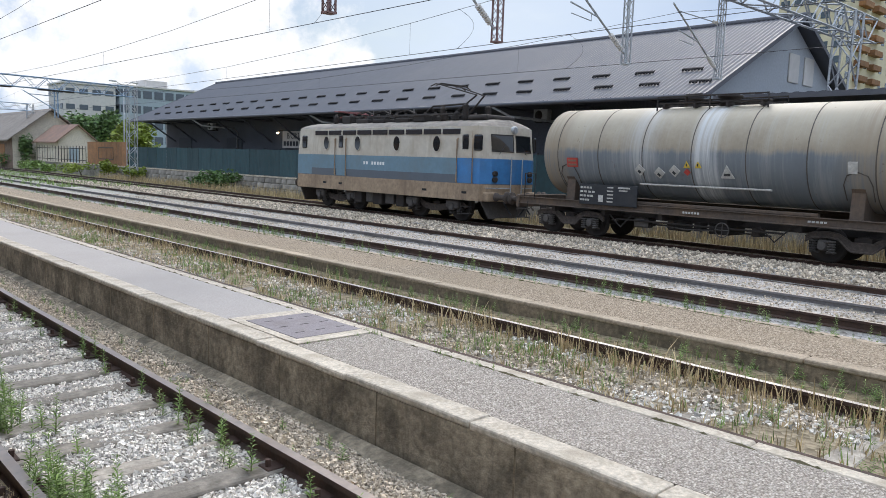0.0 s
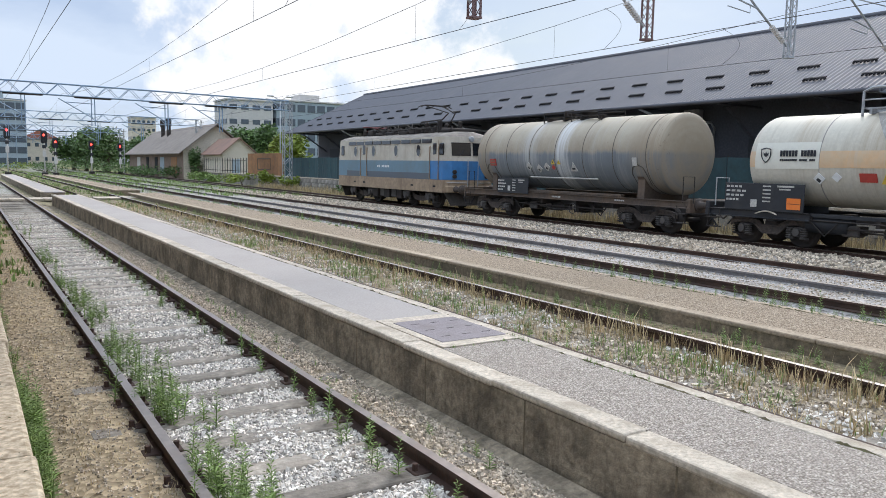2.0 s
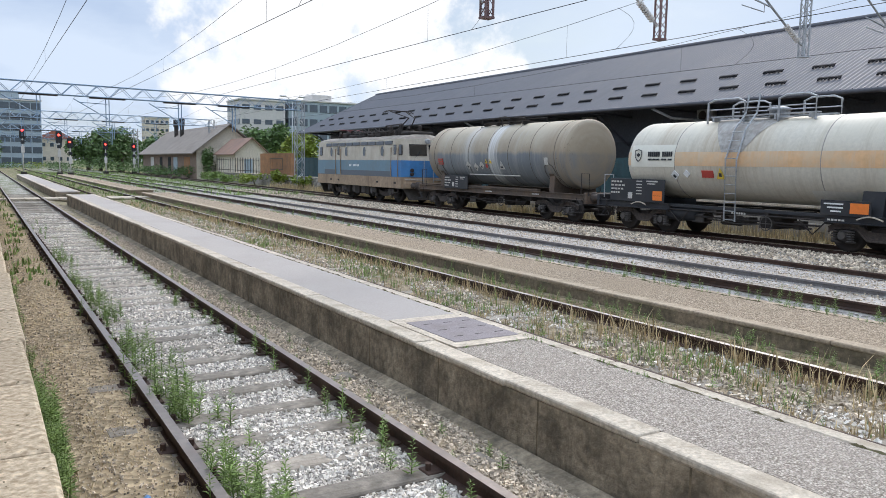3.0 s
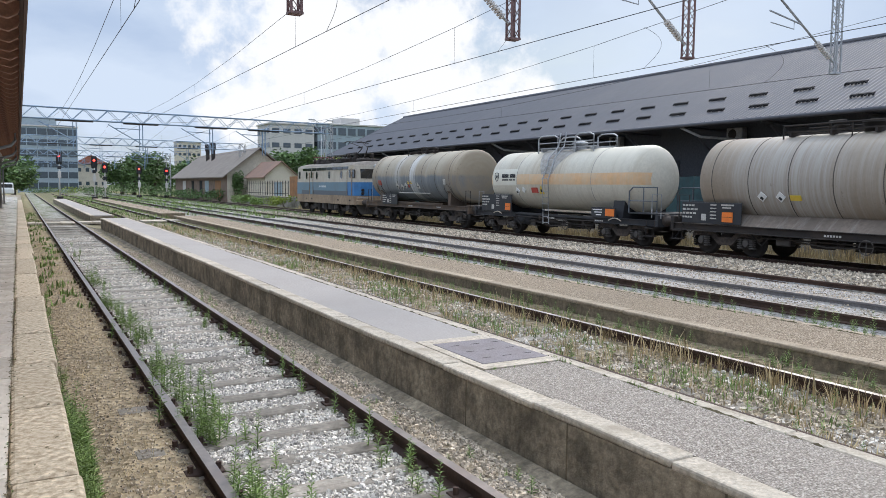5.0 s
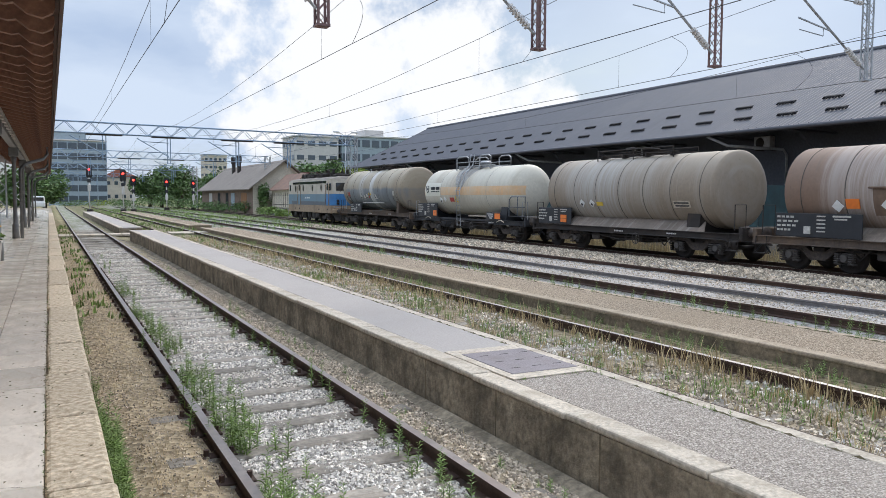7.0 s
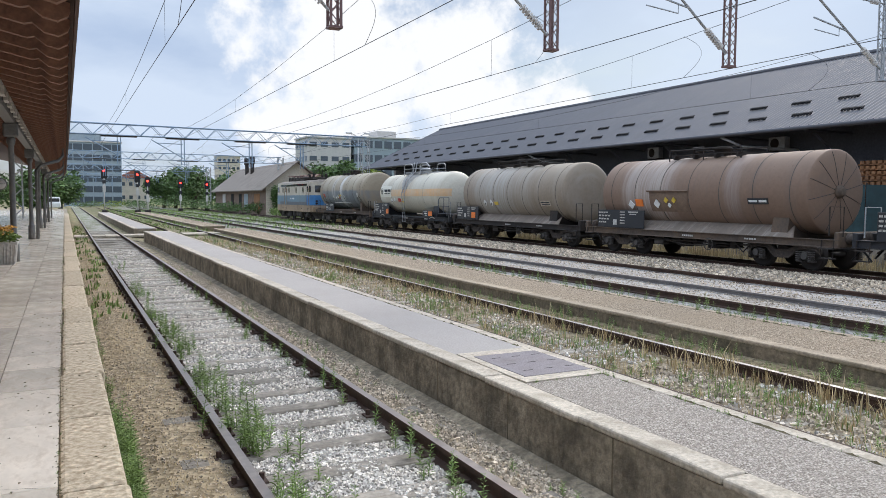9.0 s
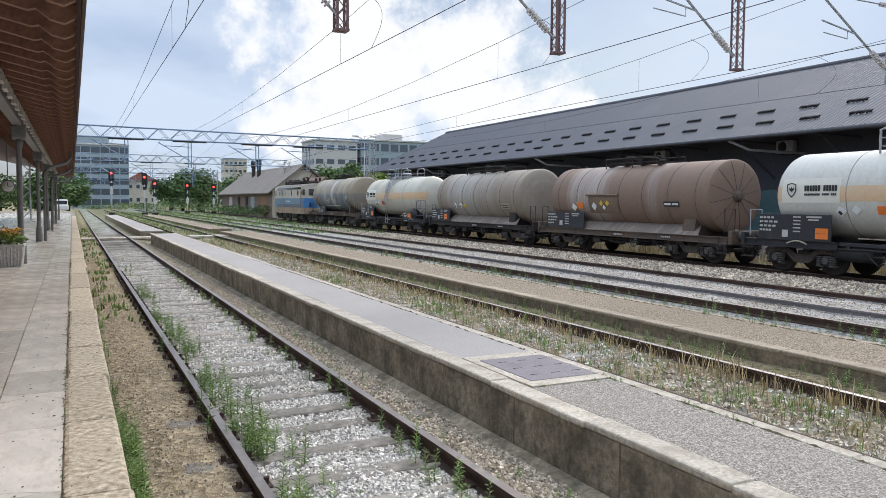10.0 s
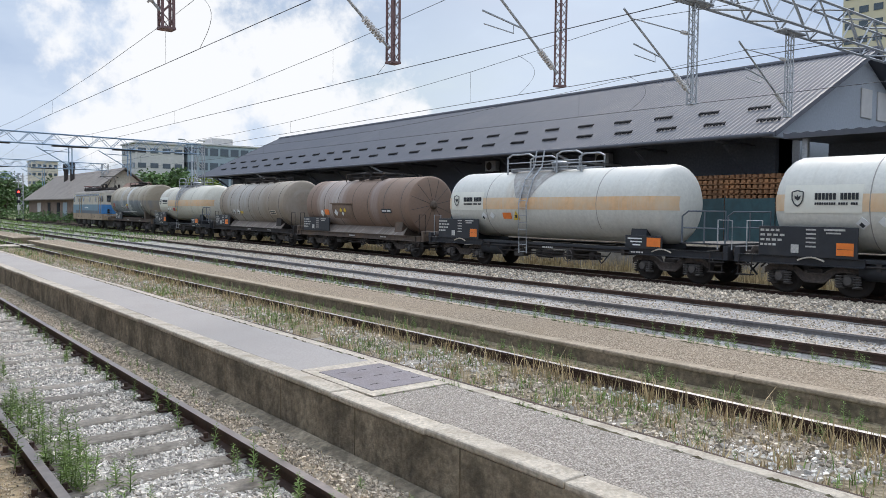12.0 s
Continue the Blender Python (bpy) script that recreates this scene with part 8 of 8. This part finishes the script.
spots += [(R.uniform(2.8, 3.4), 2.5 + 26 * R.random() ** 1.2, R.uniform(0.4, 0.8)) for _ in range(160)]
blades("dry_grass", "dry trampled grass beside the near rails", spots, M_STRAW, 4, 0.09, 0.003, 10, 1.4)
spots = [(R.uniform(23.2, 25.8), 1 + 70 * R.random(), R.uniform(0.8, 1.8)) for _ in range(1500)]
blades("dry_grass", "tall dry grass behind the train", spots, M_STRAW, 5, 0.42, 0.012, 8, 0.4)
spots = [(R.uniform(4.85, 8.0), 2 + 58 * R.random() ** 1.4, R.uniform(0.5, 1.2)) for _ in range(600)]
spots += [(R.gauss(c[0], 0.25), R.gauss(c[1], 0.7), R.uniform(0.5, 1.3)) for c in ((5.2, 6.5), (5.3, 9), (6.4, 10.5), (5.1, 12.5), (6.6, 14), (5.3, 17), (6.3, 20), (5.4, 24), (6.7, 6.2), (5.1, 4)) for _ in range(45)]
blades("green_grass", "patchy green grass between the platforms", spots, M_LEAF, 6, 0.16, 0.006, 8, 0.7)
spots = [(R.uniform(5.0, 20.0), R.uniform(48, 140), R.uniform(1.0, 2.2)) for _ in range(1500)]
spots += [(R.uniform(0.45, 1.1), R.uniform(14, 60), R.uniform(0.6, 1.2)) for _ in range(130)]
blades("green_grass", "green grass along the far tracks", spots, M_LEAF, 7, 0.16, 0.02, 8, 0.7)

spots = [(R.gauss(P1B - 0.14, 0.012), R.uniform(1.5, 14), R.uniform(0.015, 0.035)) for _ in range(70)] + [(R.gauss(P1B - 0.14, 0.02), R.gauss(c, 0.12), R.uniform(0.03, 0.07)) for c in (6.35, 5.4, 5.0) for _ in range(8)]
spots += [(R.uniform(P1A + 0.25, P1B - 0.2), R.gauss(6.38, 0.02), R.uniform(0.015, 0.045)) for _ in range(18)]
weeds("weeds", "small weeds in the joints of the platform", spots, M_LEAF, 9, P1Z)
spots = [(R.gauss(P2B - 0.14, 0.03), R.uniform(3, 40), R.uniform(0.02, 0.12)) for _ in range(320)]
weeds("weeds", "small weeds along the platform's back edge", spots, M_LEAF, 10, P2Z)
spots = [(R.gauss(0.03, 0.015), R.uniform(4, 24), R.uniform(0.015, 0.04)) for _ in range(50)]
weeds("weeds", "tiny weeds in the kerb joint", spots, M_LEAF, 12, P0Z)


def leaf_litter():
    """Dead leaves and crumbs caught along the kerb joint and the kerb's edge."""
    rnd = random.Random(77)
    verts, faces = [], []
    for _ in range(900):
        x = rnd.gauss(0.03, 0.012) if rnd.random() < 0.7 else rnd.uniform(-0.3, 0.34)
        y, q, l = 2.8 + 22 * rnd.random() ** 1.3, rnd.uniform(0, 6.28), rnd.uniform(0.005, 0.017)
        c, d, i = math.cos(q) * l, math.sin(q) * l, len(verts)
        verts += [(x - c, y - d, P0Z + 0.004), (x + d * 0.5, y - c * 0.5, P0Z + 0.009), (x + c, y + d, P0Z + 0.005), (x - d * 0.5, y + c * 0.5, P0Z + 0.01)]
        faces.append((i, i + 1, i + 2, i + 3))
    tagged(raw("leaf_litter", verts, faces, M_SOIL), "brown leaf litter along the stone kerb", "leaf litter", kind="stuff")


leaf_litter()


def slab_cracks():
    """Fine dark cracks wandering over the marble slabs."""
    rnd = random.Random(12)
    verts, faces = [], []
    for _ in range(16):
        x, y, q = rnd.uniform(-1.2, -0.05), rnd.uniform(3.2, 8.5), rnd.uniform(0, 6.28)
        last = None
        for _k in range(rnd.randint(8, 18)):
            w = rnd.uniform(0.001, 0.0028)
            i = len(verts)
            verts += [(x - math.sin(q) * w, y + math.cos(q) * w, P0Z + 0.0045), (x + math.sin(q) * w, y - math.cos(q) * w, P0Z + 0.0045)]
            if last is not None:
                faces.append((last, last + 1, i + 1, i))
            last = i
            q += rnd.gauss(0, 0.45)
            x, y = min(0.02, x + math.cos(q) * 0.05), y + math.sin(q) * 0.05
    tagged(raw("slab_cracks", verts, faces, M_SOIL), "fine dark cracks in the marble paving", "cracks", kind="stuff")


slab_cracks()


def litter():
    t = thing("crushed_can", pose(0.86, 5.35, height(0.86, 5.35) + 0.03, 0, 80, 30), "small crushed blue drink can lying in the dry soil", "litter")
    bm = bmesh.new()
    lathe(bm, [(-0.05, 0.02), (-0.05, 0.028), (-0.02, 0.03), (0.01, 0.022), (0.045, 0.028), (0.05, 0.02)], "z", n=12)
    part("can", bm, M_BLUE, t)


litter()

motions()
